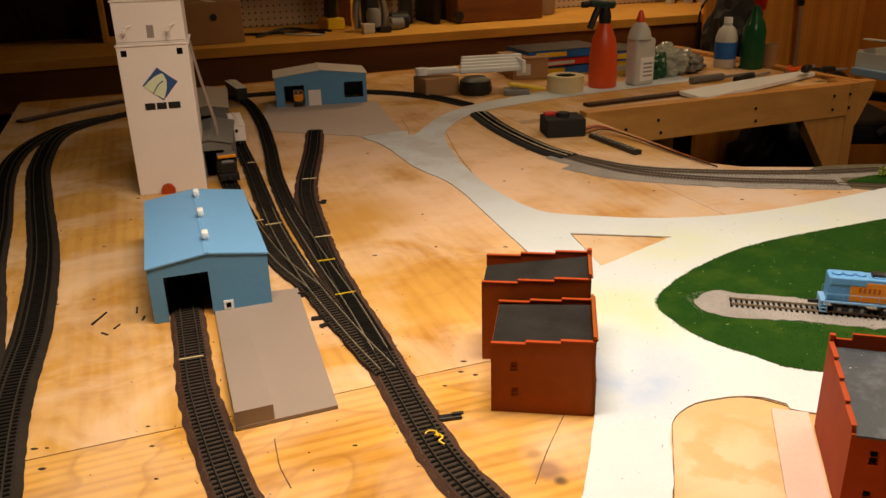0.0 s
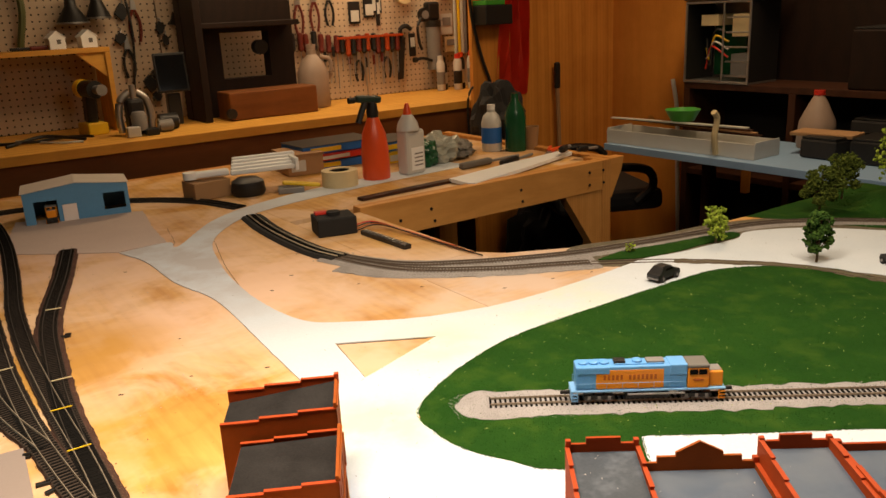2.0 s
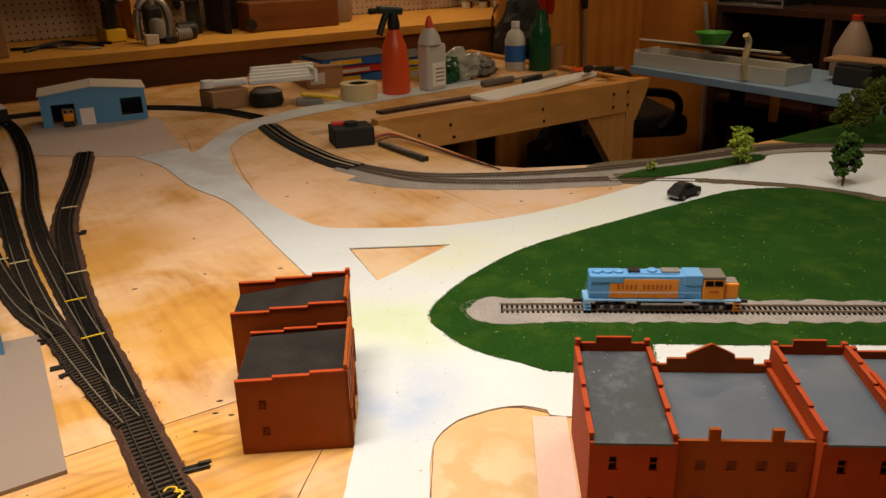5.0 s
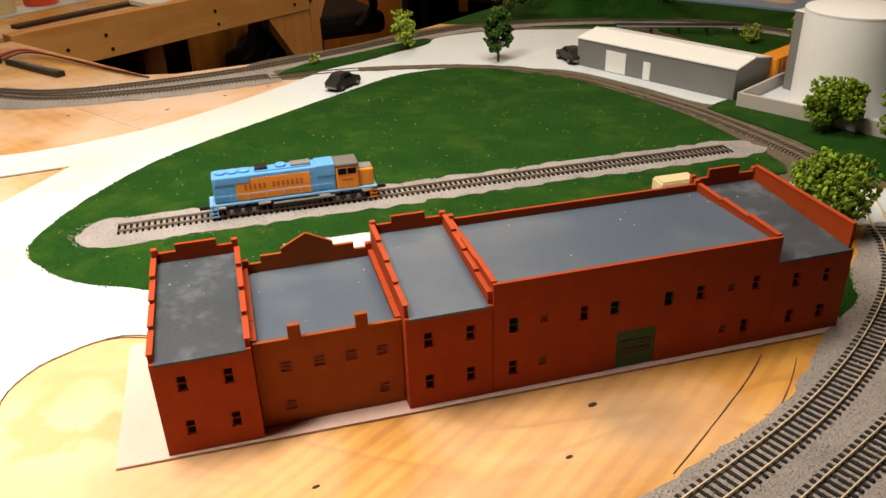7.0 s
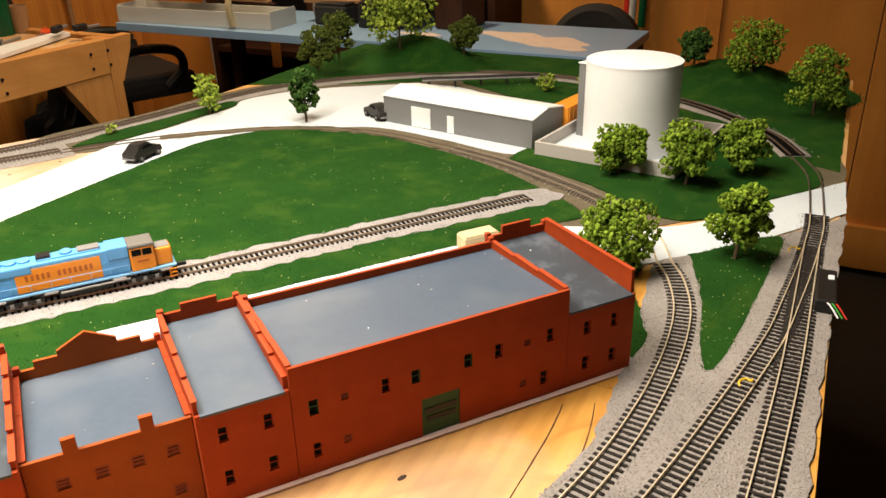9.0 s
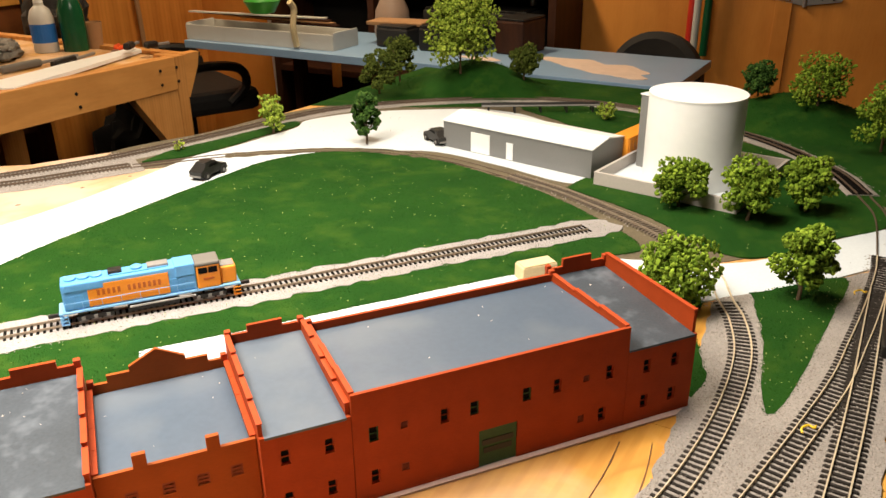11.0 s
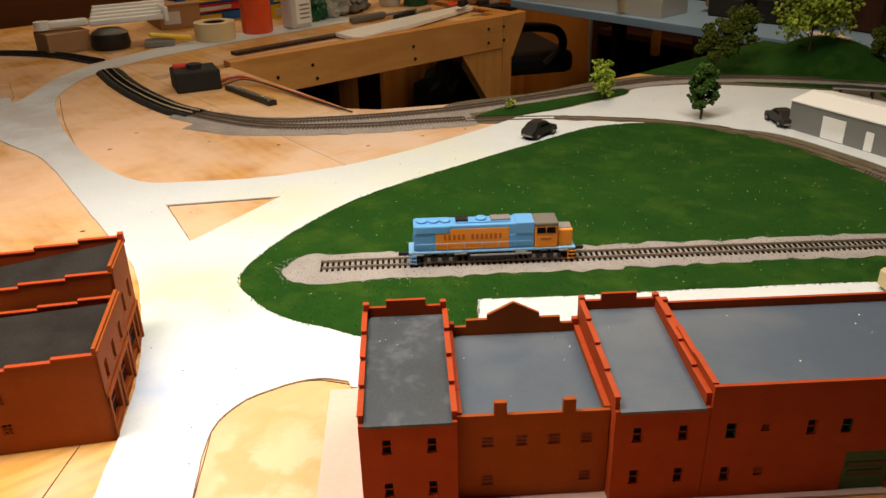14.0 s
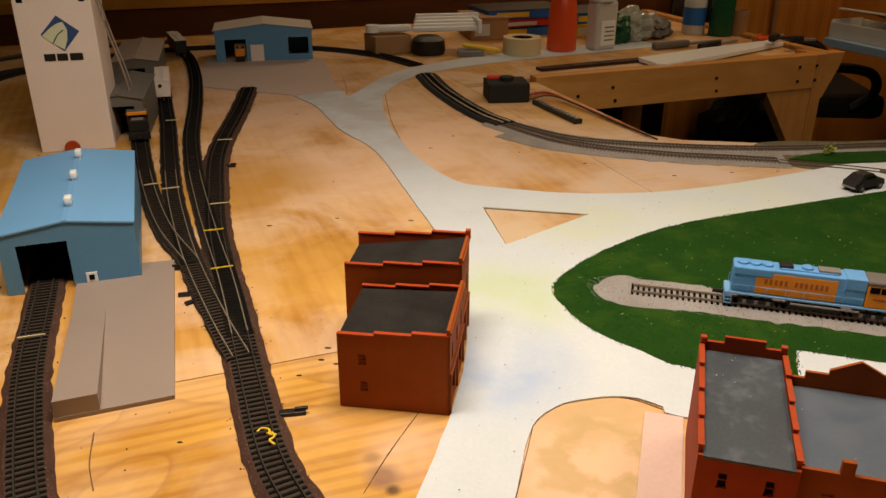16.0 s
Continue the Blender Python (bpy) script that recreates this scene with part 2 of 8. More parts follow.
WALL_PLY = wood("wall_panelling", (0.66, 0.275, 0.050), (0.52, 0.185, 0.028), radians(0), 4.0, rough=0.45, stretch=(1.0, 1.0, 0.12))
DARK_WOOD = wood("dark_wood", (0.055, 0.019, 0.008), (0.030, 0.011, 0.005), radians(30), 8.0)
CARD = mat("cardboard", (0.34, 0.19, 0.085), 0.85, var=0.12, wide=12)
# greyer over the far stretch, yellow-green and blue patches nearer
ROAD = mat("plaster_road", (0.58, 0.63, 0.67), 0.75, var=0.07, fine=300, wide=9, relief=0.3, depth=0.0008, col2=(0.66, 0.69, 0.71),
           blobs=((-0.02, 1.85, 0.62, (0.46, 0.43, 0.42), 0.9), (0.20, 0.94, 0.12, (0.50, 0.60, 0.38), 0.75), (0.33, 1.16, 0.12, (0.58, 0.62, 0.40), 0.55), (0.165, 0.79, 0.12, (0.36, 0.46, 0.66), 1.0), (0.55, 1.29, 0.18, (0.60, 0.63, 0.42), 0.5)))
APRON = mat("grey_pink_apron", (0.50, 0.39, 0.33), 0.8, var=0.08, fine=300, wide=8)
PINK_PLASTER = mat("pink_plaster", (0.66, 0.47, 0.40), 0.8, var=0.07, fine=260, wide=14)
GRASS = mat("turf", (0.012, 0.058, 0.006), 0.9, var=0.35, fine=700, wide=9, relief=0.9, depth=0.002, col2=(0.026, 0.082, 0.008), specks=((0.038, 0.090, 0.009), 14, 0.50, 0.25), spec=0.1)
GRASS_BIT = mat("turf_fibre", (0.015, 0.066, 0.007), 0.9, var=0.3, fine=90, wide=9, relief=0, col2=(0.032, 0.092, 0.009), specks=((0.042, 0.098, 0.010), 14, 0.50, 0.25), island=0.1, spec=0.1)
FLECK = mat("yellow_fleck", (0.42, 0.46, 0.15), 0.9, var=0.2, relief=0)
BALLAST = mat("grey_ballast", (0.31, 0.28, 0.255), 0.9, var=0.3, fine=700, wide=18, relief=1.0, depth=0.0018, specks=((0.12, 0.085, 0.06), 620, 0.58))
DIRT = mat("brown_dirt", (0.115, 0.092, 0.055), 0.9, var=0.4, fine=500, wide=25, relief=0.6, depth=0.001)
PALE_BALLAST = mat("pale_grey_ballast", (0.34, 0.315, 0.305), 0.9, var=0.3, fine=700, wide=18, relief=1.0, depth=0.0018, specks=((0.14, 0.11, 0.10), 620, 0.60))
PALE_GRAIN = mat("pale_ballast_grain", (0.42, 0.395, 0.385), 0.9, var=0.45, fine=240, wide=60, relief=0, island=0.3)
GRAIN = mat("ballast_grain", (0.37, 0.33, 0.295), 0.9, var=0.4, fine=240, wide=60, relief=0, island=0.18)
FILL = mat("dark_fill", (0.050, 0.036, 0.027), 0.95, var=0.4, fine=900, wide=40, relief=0.6, spec=0.08)
BLACK_BED = mat("black_roadbed", (0.028, 0.022, 0.018), 0.95, var=0.4, fine=900, wide=40, relief=0.6, spec=0.08)
CORK = mat("brown_roadbed", (0.072, 0.038, 0.028), 0.95, var=0.45, fine=900, wide=40, relief=0.9, depth=0.001, spec=0.08, specks=((0.26, 0.16, 0.10), 420, 0.62))
TIE_WORN = mat("weathered_tie", (0.11, 0.085, 0.065), 0.85, var=0.35, random_part=0.4)
TIE_DUSTY = mat("dusty_tie", (0.024, 0.020, 0.017), 0.85, var=0.5, fine=300, wide=40, random_part=0.4, spec=0.15)
TIE = mat("tie_plastic", (0.009, 0.008, 0.007), 0.95, var=0.3, random_part=0.4, spec=0.03)
RAIL = mat("nickel_silver_rail", (0.78, 0.65, 0.46), 0.38, 0.4, var=0.3, fine=500, wide=60, relief=0.05)
RAIL_BLACK = mat("blackened_rail", (0.030, 0.022, 0.015), 0.8, 0.0, var=0.4, fine=500, wide=60, relief=0.05)
RAIL_DULL = mat("dull_rail", (0.32, 0.26, 0.19), 0.45, 0.4, var=0.3, fine=500, wide=60, relief=0.05)
RAIL_DARK = mat("tarnished_rail", (0.12, 0.085, 0.06), 0.5, 0.35, var=0.3, fine=500, wide=60, relief=0.05)
RED_BRICK = brickwork("red_brick", (0.34, 0.048, 0.007), (0.30, 0.045, 0.008))
BROWN_BRICK = brickwork("brown_brick", (0.30, 0.068, 0.009), (0.27, 0.062, 0.010))
RED_TRIM = mat("red_trim", (0.36, 0.050, 0.009), 0.6, var=0.15, fine=200, spec=0.2)
ROOF = mat("grey_roofing", (0.044, 0.052, 0.062), 0.45, var=0.22, fine=420, wide=13, relief=0.2, col2=(0.076, 0.089, 0.110), spec=0.25, specks=((0.112, 0.127, 0.150), 26, 0.50, 0.2), blobs=((0.05, 0.05, 0.05, (0.022, 0.021, 0.021), 0.6), (0.02, 0.10, 0.03, (0.026, 0.025, 0.025), 0.7), (0.03, 0.03, 0.02, (0.02, 0.019, 0.018), 0.5)))
# roof sheen is put into the colour: bluer base, broad pale clouds
ROOF_SHEEN = mat("blue_grey_sheen_roofing", (0.058, 0.081, 0.118), 0.46, var=0.12, fine=180, wide=7, relief=0.04, col2=(0.088, 0.112, 0.150), specks=((0.108, 0.126, 0.150), 6, 0.48, 0.25))
ROOF_DARK = mat("dark_roofing", (0.015, 0.0125, 0.011), 0.85, var=0.5, fine=500, wide=24, relief=0.3, spec=0.2, col2=(0.032, 0.029, 0.027), specks=((0.4, 0.38, 0.34), 90, 0.75))
BLACK = mat("black_plastic", (0.012, 0.011, 0.010), 0.45, var=0.3)
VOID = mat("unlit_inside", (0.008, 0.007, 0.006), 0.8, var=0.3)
WINDOW_RED = mat("bricked_window", (0.22, 0.04, 0.014), 0.7)
GREEN_DOOR = mat("green_door", (0.020, 0.075, 0.022), 0.6, var=0.25)
BLUE_WALL = mat("blue_siding", (0.095, 0.255, 0.44), 0.5, var=0.08, fine=200, wide=20, relief=0.1)
BLUE_ROOF = mat("blue_roof", (0.15, 0.36, 0.64), 0.5, var=0.06, fine=200, wide=16, relief=0.08)
WHITE = mat("white_plastic", (0.81, 0.82, 0.81), 0.4, var=0.04, wide=20, relief=0.05)
WHITE_WALL = mat("white_styrene", (0.78, 0.68, 0.62), 0.5, var=0.05, fine=300, wide=14, relief=0.08)
SHED_ROOF = mat("pale_roof", (0.66, 0.58, 0.50), 0.55, var=0.07, wide=25)
GREY_WALL = mat("grey_siding", (0.19, 0.19, 0.185), 0.5, var=0.08, wide=25)
GREY_SHEET = mat("grey_styrene", (0.29, 0.23, 0.195), 0.5, var=0.05, fine=300, wide=12)
GREY_DARK = mat("dark_grey_styrene", (0.135, 0.125, 0.11), 0.55, var=0.08)
TAN_ROOF = mat("tan_roof", (0.42, 0.34, 0.27), 0.6, var=0.08)
ORANGE = mat("orange_paint", (0.72, 0.27, 0.02), 0.45, var=0.08, wide=60)
YELLOW = mat("yellow_paint", (0.80, 0.52, 0.02), 0.45, var=0.1)
LOCO_BLUE = mat("light_blue_paint", (0.115, 0.335, 0.67), 0.4, var=0.07, fine=300, wide=40, relief=0.04)
LOCO_ORANGE = mat("loco_orange_paint", (0.74, 0.25, 0.012), 0.4, var=0.06, wide=40, relief=0.04)
LOCO_RED = mat("lettering_red", (0.42, 0.10, 0.012), 0.5, var=0.1)
LOCO_GREY = mat("loco_grey", (0.20, 0.19, 0.18), 0.5, var=0.15)
STEEL = mat("bare_steel", (0.45, 0.44, 0.42), 0.35, 0.9, var=0.15, wide=40)
WALKWAY = mat("pale_blue_frame", (0.22, 0.45, 0.74), 0.45, var=0.06)
LEAF = mat("foam_leaf", (0.13, 0.215, 0.016), 0.9, var=0.5, fine=260, wide=70, relief=0.4, col2=(0.27, 0.36, 0.035), spec=0.1, island=0.6)
LEAF_LIGHT = mat("light_foam_leaf", (0.21, 0.30, 0.03), 0.9, var=0.45, fine=260, wide=60, relief=0.4, col2=(0.38, 0.44, 0.06), spec=0.1, island=0.5)
LEAF_DARK = mat("dark_foam_leaf", (0.035, 0.085, 0.016), 0.9, var=0.5, fine=260, wide=70, relief=0.4, col2=(0.08, 0.14, 0.025), spec=0.1, island=0.5)
LEAF_OLIVE = mat("olive_foam_leaf", (0.060, 0.085, 0.014), 0.9, var=0.5, fine=260, wide=70, relief=0.4, col2=(0.12, 0.14, 0.022), spec=0.1, island=0.5)
BARK = mat("bark", (0.12, 0.075, 0.04), 0.9, var=0.3, fine=300)
TANK = mat("tank_white", (0.85, 0.86, 0.86), 0.5, var=0.03, fine=80, wide=6, relief=0.03)
PALE_CONCRETE = mat("pale_concrete", (0.46, 0.42, 0.385), 0.8, var=0.08, fine=300, wide=14)
NAVY = mat("logo_blue", (0.03, 0.07, 0.20), 0.5, var=0.1)
LOGO_GREEN = mat("logo_green", (0.62, 0.66, 0.45), 0.5, var=0.1)
PEG = pegboard_surface("pegboard", (0.56, 0.43, 0.30))
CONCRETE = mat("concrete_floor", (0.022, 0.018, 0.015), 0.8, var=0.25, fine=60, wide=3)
CEILING = mat("ceiling_board", (0.12, 0.09, 0.06), 0.8, var=0.1, fine=30, wide=2)
RED_BAG = mat("red_bag_film", (0.75, 0.045, 0.015), 0.4, var=0.15, wide=15)
RED = mat("red_plastic", (0.55, 0.03, 0.015), 0.4, var=0.12, wide=15)
SPRAY_RED = mat("orange_red_bottle", (0.72, 0.085, 0.018), 0.3, var=0.06, wide=12, relief=0.03)
GREEN = mat("green_plastic", (0.05, 0.30, 0.03), 0.4, var=0.15)
BOTTLE_GREEN = mat("dark_green_bottle", (0.008, 0.07, 0.025), 0.25, var=0.2)
MILKY = mat("milky_plastic", (0.55, 0.54, 0.50), 0.35, var=0.08, wide=20)
# milky jug plastic darkened in colour for the shade the jugs stand in
SHADED_JUG = mat("shaded_jug_plastic", (0.30, 0.22, 0.17), 0.5, var=0.12, wide=20)
LABEL_BLUE = mat("blue_label", (0.02, 0.13, 0.45), 0.5, var=0.1)
CREAM = mat("cream_tape", (0.62, 0.50, 0.28), 0.6, var=0.08)
BLUE_BOARD = mat("pale_blue_board", (0.24, 0.37, 0.55), 0.35, var=0.12, wide=6)
PATCH = mat("bare_patch", (0.68, 0.54, 0.45), 0.6, var=0.15)
RUBBER = mat("rubber", (0.018, 0.016, 0.015), 0.8, var=0.3)
BAG = mat("clear_bag", (0.34, 0.35, 0.30), 0.15, var=0.35, wide=25)

# ---- shape helpers ----
def part(name, bm, material, parent=None, label="", smooth=False):
    me = bpy.data.meshes.new(name)
    bmesh.ops.recalc_face_normals(bm, faces=bm.faces)
    bm.to_mesh(me)
    bm.free()
    me.materials.append(material)
    if smooth:
        me.polygons.foreach_set("use_smooth", [True] * len(me.polygons))
        me.set_sharp_from_angle(angle=radians(40))
    ob = new(name, me)
    ob.parent = parent
    if label:
        ob["label"] = label
    return ob


def raw(name, verts, faces, material, parent=None, label=""):
    me = bpy.data.meshes.new(name)
    me.from_pydata(verts, [], faces)
    me.materials.append(material)
    ob = new(name, me)
    ob.parent = parent
    if label:
        ob["label"] = label
    return ob


def thing(name, label, category, at=(0, 0, 0), turn=0.0, group="", kind=""):
    ob = new(name)
    ob.empty_display_size = 0.02
    ob.matrix_world = pose(*at, 0, 0, turn)
    return tagged(ob, label, category, group, kind)


def bx(bm, c, s, rz=0.0, top=1.0, rx=0.0, ry=0.0):
    """A box of size s with its middle at c; top scales its upper face."""
    m = pose(*c, rx, ry, rz)
    vs = []
    for z in (-0.5, 0.5):
        k = top if z > 0 else 1.0
        for x, y in ((-0.5, -0.5), (0.5, -0.5), (0.5, 0.5), (-0.5, 0.5)):
            vs.append(bm.verts.new(m @ Vector((x * s[0] * k, y * s[1] * k, z * s[2]))))
    for f in ((0, 3, 2, 1), (4, 5, 6, 7), (0, 1, 5, 4), (1, 2, 6, 5), (2, 3, 7, 6), (3, 0, 4, 7)):
        bm.faces.new([vs[i] for i in f])
    return bm


def box(c, s, rz=0.0, bevel=0.0, top=1.0, rx=0.0, ry=0.0):
    bm = bx(bmesh.new(), c, s, rz, top, rx, ry)
    if bevel:
        bmesh.ops.bevel(bm, geom=bm.edges[:], offset=bevel, segments=2, affect="EDGES", profile=0.5)
    return bm


def lathe(profile, at=(0, 0, 0), n=20, turn=None, bm=None):
    """Turns a profile of (radius, height) round an upright axis; turn is a matrix that leans it."""
    bm = bm or bmesh.new()
    m = Matrix.Translation(at) @ (turn or Matrix())
    rings = []
    for r, z in profile:
        if r < 1e-6:
            rings.append([bm.verts.new(m @ Vector((0, 0, z)))])
        else:
            rings.append([bm.verts.new(m @ Vector((r * math.cos(2 * math.pi * i / n), r * math.sin(2 * math.pi * i / n), z))) for i in range(n)])
    for a, b in zip(rings, rings[1:]):
        for i in range(n):
            j = (i + 1) % n
            quad = [a[i % len(a)], a[j % len(a)], b[j % len(b)], b[i % len(b)]]
            seen = []
            for v in quad:
                if v not in seen:
                    seen.append(v)
            if len(seen) > 2:
                bm.faces.new(seen)
    for ring, flip in ((rings[0], True), (rings[-1], False)):
        if len(ring) > 2:
            bm.faces.new(ring[::-1] if flip else ring)
    return bm


def cyl(c, r, h, n=16, axis="z", r2=None, bm=None):
    """A cylinder or cone with its middle at c."""
    m = {"z": Matrix(), "x": Matrix.Rotation(radians(90), 4, "Y"), "y": Matrix.Rotation(radians(-90), 4, "X")}[axis]
    return lathe([(r, -h / 2), (r if r2 is None else r2, h / 2)], c, n, m, bm)


def prism(pts, z0, z1, bm=None):
    bm = bm or bmesh.new()
    lo = [bm.verts.new((p[0], p[1], z0)) for p in pts]
    hi = [bm.verts.new((p[0], p[1], z1)) for p in pts]
    bm.faces.new(hi)
    bm.faces.new(lo[::-1])
    for i in range(len(pts)):
        j = (i + 1) % len(pts)
        bm.faces.new((lo[i], lo[j], hi[j], hi[i]))
    return bm


def slab(outline, axis, at, thick, bm=None):
    """An upright plate: outline in (along, height); axis 'x' runs along x at y = at, 'y' along y at x = at; thick goes to plus."""
    bm = bm or bmesh.new()
    put = (lambda a, d, z: (a, at + d, z)) if axis == "x" else (lambda a, d, z: (at + d, a, z))
    lo = [bm.verts.new(put(a, 0, z)) for a, z in outline]
    hi = [bm.verts.new(put(a, thick, z)) for a, z in outline]
    bm.faces.new(lo)
    bm.faces.new(hi[::-1])
    for i in range(len(outline)):
        j = (i + 1) % len(outline)
        bm.faces.new((lo[i], hi[i], hi[j], lo[j]))
    return bm


def pierced(length, height, thick, holes, at=0.0, bm=None, start=0.0):
    """A wall along x at y = at with true openings: holes are (x0, x1, z0, z1)."""
    bm = bm or bmesh.new()
    xs = sorted({start, start + length, *[h[0] for h in holes], *[h[1] for h in holes]})
    zs = sorted({0.0, height, *[h[2] for h in holes], *[h[3] for h in holes]})

    def solid(i, k):
        if not (0 <= i < len(xs) - 1 and 0 <= k < len(zs) - 1):
            return False
        mx, mz = (xs[i] + xs[i + 1]) / 2, (zs[k] + zs[k + 1]) / 2
        return not any(h[0] < mx < h[1] and h[2] < mz < h[3] for h in holes)

    made = {}

    def corner(i, y, k):
        if (i, y, k) not in made:
            made[i, y, k] = bm.verts.new((xs[i], at + y * thick, zs[k]))
        return made[i, y, k]

    for i in range(len(xs) - 1):
        for k in range(len(zs) - 1):
            if not solid(i, k):
                continue
            for y in (0, 1):
                bm.faces.new((corner(i, y, k), corner(i + 1, y, k), corner(i + 1, y, k + 1), corner(i, y, k + 1)))
            for di, dk, a, b in ((-1, 0, (i, k), (i, k + 1)), (1, 0, (i + 1, k), (i + 1, k + 1)), (0, -1, (i, k), (i + 1, k)), (0, 1, (i, k + 1), (i + 1, k + 1))):
                if not solid(i + di, k + dk):
                    bm.faces.new((corner(a[0], 0, a[1]), corner(b[0], 0, b[1]), corner(b[0], 1, b[1]), corner(a[0], 1, a[1])))
    return bm


def glide(points, step=0.01):
    """A smooth line through the points, as evenly stepped 2D vectors."""
    p = [Vector(q[:2]) for q in points]
    p = [2 * p[0] - p[1], *p, 2 * p[-1] - p[-2]]
    fine = []
    for a, b, c, d in zip(p, p[1:], p[2:], p[3:]):
        for i in range(24):
            t = i / 24
            fine.append(0.5 * (2 * b + (c - a) * t + (2 * a - 5 * b + 4 * c - d) * t * t + (3 * b - a - 3 * c + d) * t ** 3))
    fine.append(p[-2])
    out, left = [fine[0]], step
    for a, b in zip(fine, fine[1:]):
        d, gone = (b - a).length, 0.0
        while d - gone >= left:
            gone += left
            out.append(a + (b - a) * (gone / d))
            left = step
        left -= d - gone
    return out


def sides(line):
    """The left-hand normals of a 2D line."""
    out = []
    for i in range(len(line)):
        d = (line[min(i + 1, len(line) - 1)] - line[max(i - 1, 0)]).normalized()
        out.append(Vector((-d.y, d.x)))
    return out


def sweep(line, profile, bm=None, rough=0.0):
    """Sweeps a closed profile of (offset, height) along a 2D line."""
    bm = bm or bmesh.new()
    rows = []
    for i, (p, s) in enumerate(zip(line, sides(line))):
        row = []
        for k, (o, z) in enumerate(profile):
            w = rough * (noise.noise(Vector((p.x * 60, p.y * 60, k * 3.7))) if rough else 0)
            row.append(bm.verts.new((*(p + s * (o + w)), z)))
        rows.append(row)
    n = len(profile)
    for a, b in zip(rows, rows[1:]):
        for i in range(n):
            bm.faces.new((a[i], a[(i + 1) % n], b[(i + 1) % n], b[i]))
    bm.faces.new(rows[0][::-1])
    bm.faces.new(rows[-1])
    return bm


def tube(points, r, n=8, bm=None):
    """A round wire through 3D points."""
    bm = bm or bmesh.new()
    pts = [Vector(p) for p in points]
    rows, up = [], Vector((0, 0, 1))
    for i, p in enumerate(pts):
        d = (pts[min(i + 1, len(pts) - 1)] - pts[max(i - 1, 0)]).normalized()
        a = d.cross(up if abs(d.z) < 0.95 else Vector((1, 0, 0))).normalized()
        b = d.cross(a)
        rows.append([bm.verts.new(p + r * (math.cos(2 * math.pi * k / n) * a + math.sin(2 * math.pi * k / n) * b)) for k in range(n)])
    for x, y in zip(rows, rows[1:]):
        for i in range(n):
            bm.faces.new((x[i], x[(i + 1) % n], y[(i + 1) % n], y[i]))
    bm.faces.new(rows[0][::-1])
    bm.faces.new(rows[-1])
    return bm


def curve3(points, per=8):
    """A smooth 3D line through the points."""
    p = [Vector(q) for q in points]
    p = [2 * p[0] - p[1], *p, 2 * p[-1] - p[-2]]
    out = []
    for a, b, c, d in zip(p, p[1:], p[2:], p[3:]):
        for i in range(per):
            t = i / per
            out.append(0.5 * (2 * b + (c - a) * t + (2 * a - 5 * b + 4 * c - d) * t * t + (3 * b - a - 3 * c + d) * t ** 3))
    return [*out, p[-2]]


def inside(p, poly):
    hit = False
    for (x0, y0), (x1, y1) in zip(poly, poly[1:] + poly[:1]):
        if (y0 > p[1]) != (y1 > p[1]) and p[0] < (x1 - x0) * (p[1] - y0) / (y1 - y0) + x0:
            hit = not hit
    return hit


def sheet(name, outline, z, material, holes=(), smooth_step=0.012, thick=0.0015, parent=None, ragged=0.0012, kind="structure", label="", category=""):
    """A thin painted or planted layer: its outline is a closed line, made ragged; holes stay open."""
    bm = bmesh.new()
    loops = []
    for k, pts in enumerate((outline, *holes)):
        line = pts
        verts = []
        for i, p in enumerate(line):
            w = Vector((noise.noise(Vector((p[0] * 55, p[1] * 55, k))), noise.noise(Vector((p[0] * 55, p[1] * 55, k + 9))))) * ragged
            verts.append(bm.verts.new((p[0] + w.x, p[1] + w.y, z)))
        loops.append(verts)
    edges = []
    for verts in loops:
        for a, b in zip(verts, verts[1:] + verts[:1]):
            edges.append(bm.edges.new((a, b)))
    bmesh.ops.triangle_fill(bm, edges=edges, use_beauty=True, use_dissolve=False)
    top = bm.faces[:]
    low = {v: bm.verts.new((v.co.x, v.co.y, z - thick)) for verts in loops for v in verts}
    for verts in loops:
        for a, b in zip(verts, verts[1:] + verts[:1]):
            bm.faces.new((a, b, low[b], low[a]))
    ob = part(name, bm, material, parent)
    if not parent:
        tagged(ob, label, category, kind=kind)
    return ob


def closed(points, step=0.012, corners=()):
    """A closed smooth line: the points listed by index in corners stay sharp."""
    n = len(points)
    if not corners:
        loop = glide([*points, points[0]], step)
        return [tuple(p) for p in loop[:-1]]
    out = []
    cs = sorted(corners)
    for a, b in zip(cs, cs[1:] + [cs[0] + n]):
        run = [points[i % n] for i in range(a, b + 1)]
        if len(run) == 2:
            d = (Vector(run[1]) - Vector(run[0])).length
            k = max(1, int(d / step))
            out += [tuple(Vector(run[0]).lerp(Vector(run[1]), i / k)) for i in range(k)]
        else:
            line = glide(run, step)
            if (line[-1] - Vector(run[-1])).length < step * 0.5:
                line = line[:-1]
            out += [tuple(p) for p in line]
    return out


def bits(name, spots, size, material, rng, parent=None, flat=0.7, label="", category="stuff"):
    """Many tiny four-sided grains, one mesh."""
    vs, fs = [], []
    for x, y, z in spots:
        k = len(vs)
        a, r = rng.random() * 6.283, size * (0.6 + 0.8 * rng.random())
        for i in range(3):
            vs.append((x + r * math.cos(a + i * 2.094), y + r * math.sin(a + i * 2.094), z - r * 0.2))
        vs.append((x + r * 0.4 * (rng.random() - 0.5), y + r * 0.4 * (rng.random() - 0.5), z + r * flat * (0.6 + rng.random())))
        fs += [(k, k + 1, k + 3), (k + 1, k + 2, k + 3), (k + 2, k, k + 3)]
    ob = raw(name, vs, fs, material, parent)
    if parent is None:
        tagged(ob, label, category, kind="stuff")
    else:
        tagged(ob, kind="stuff")
    return ob


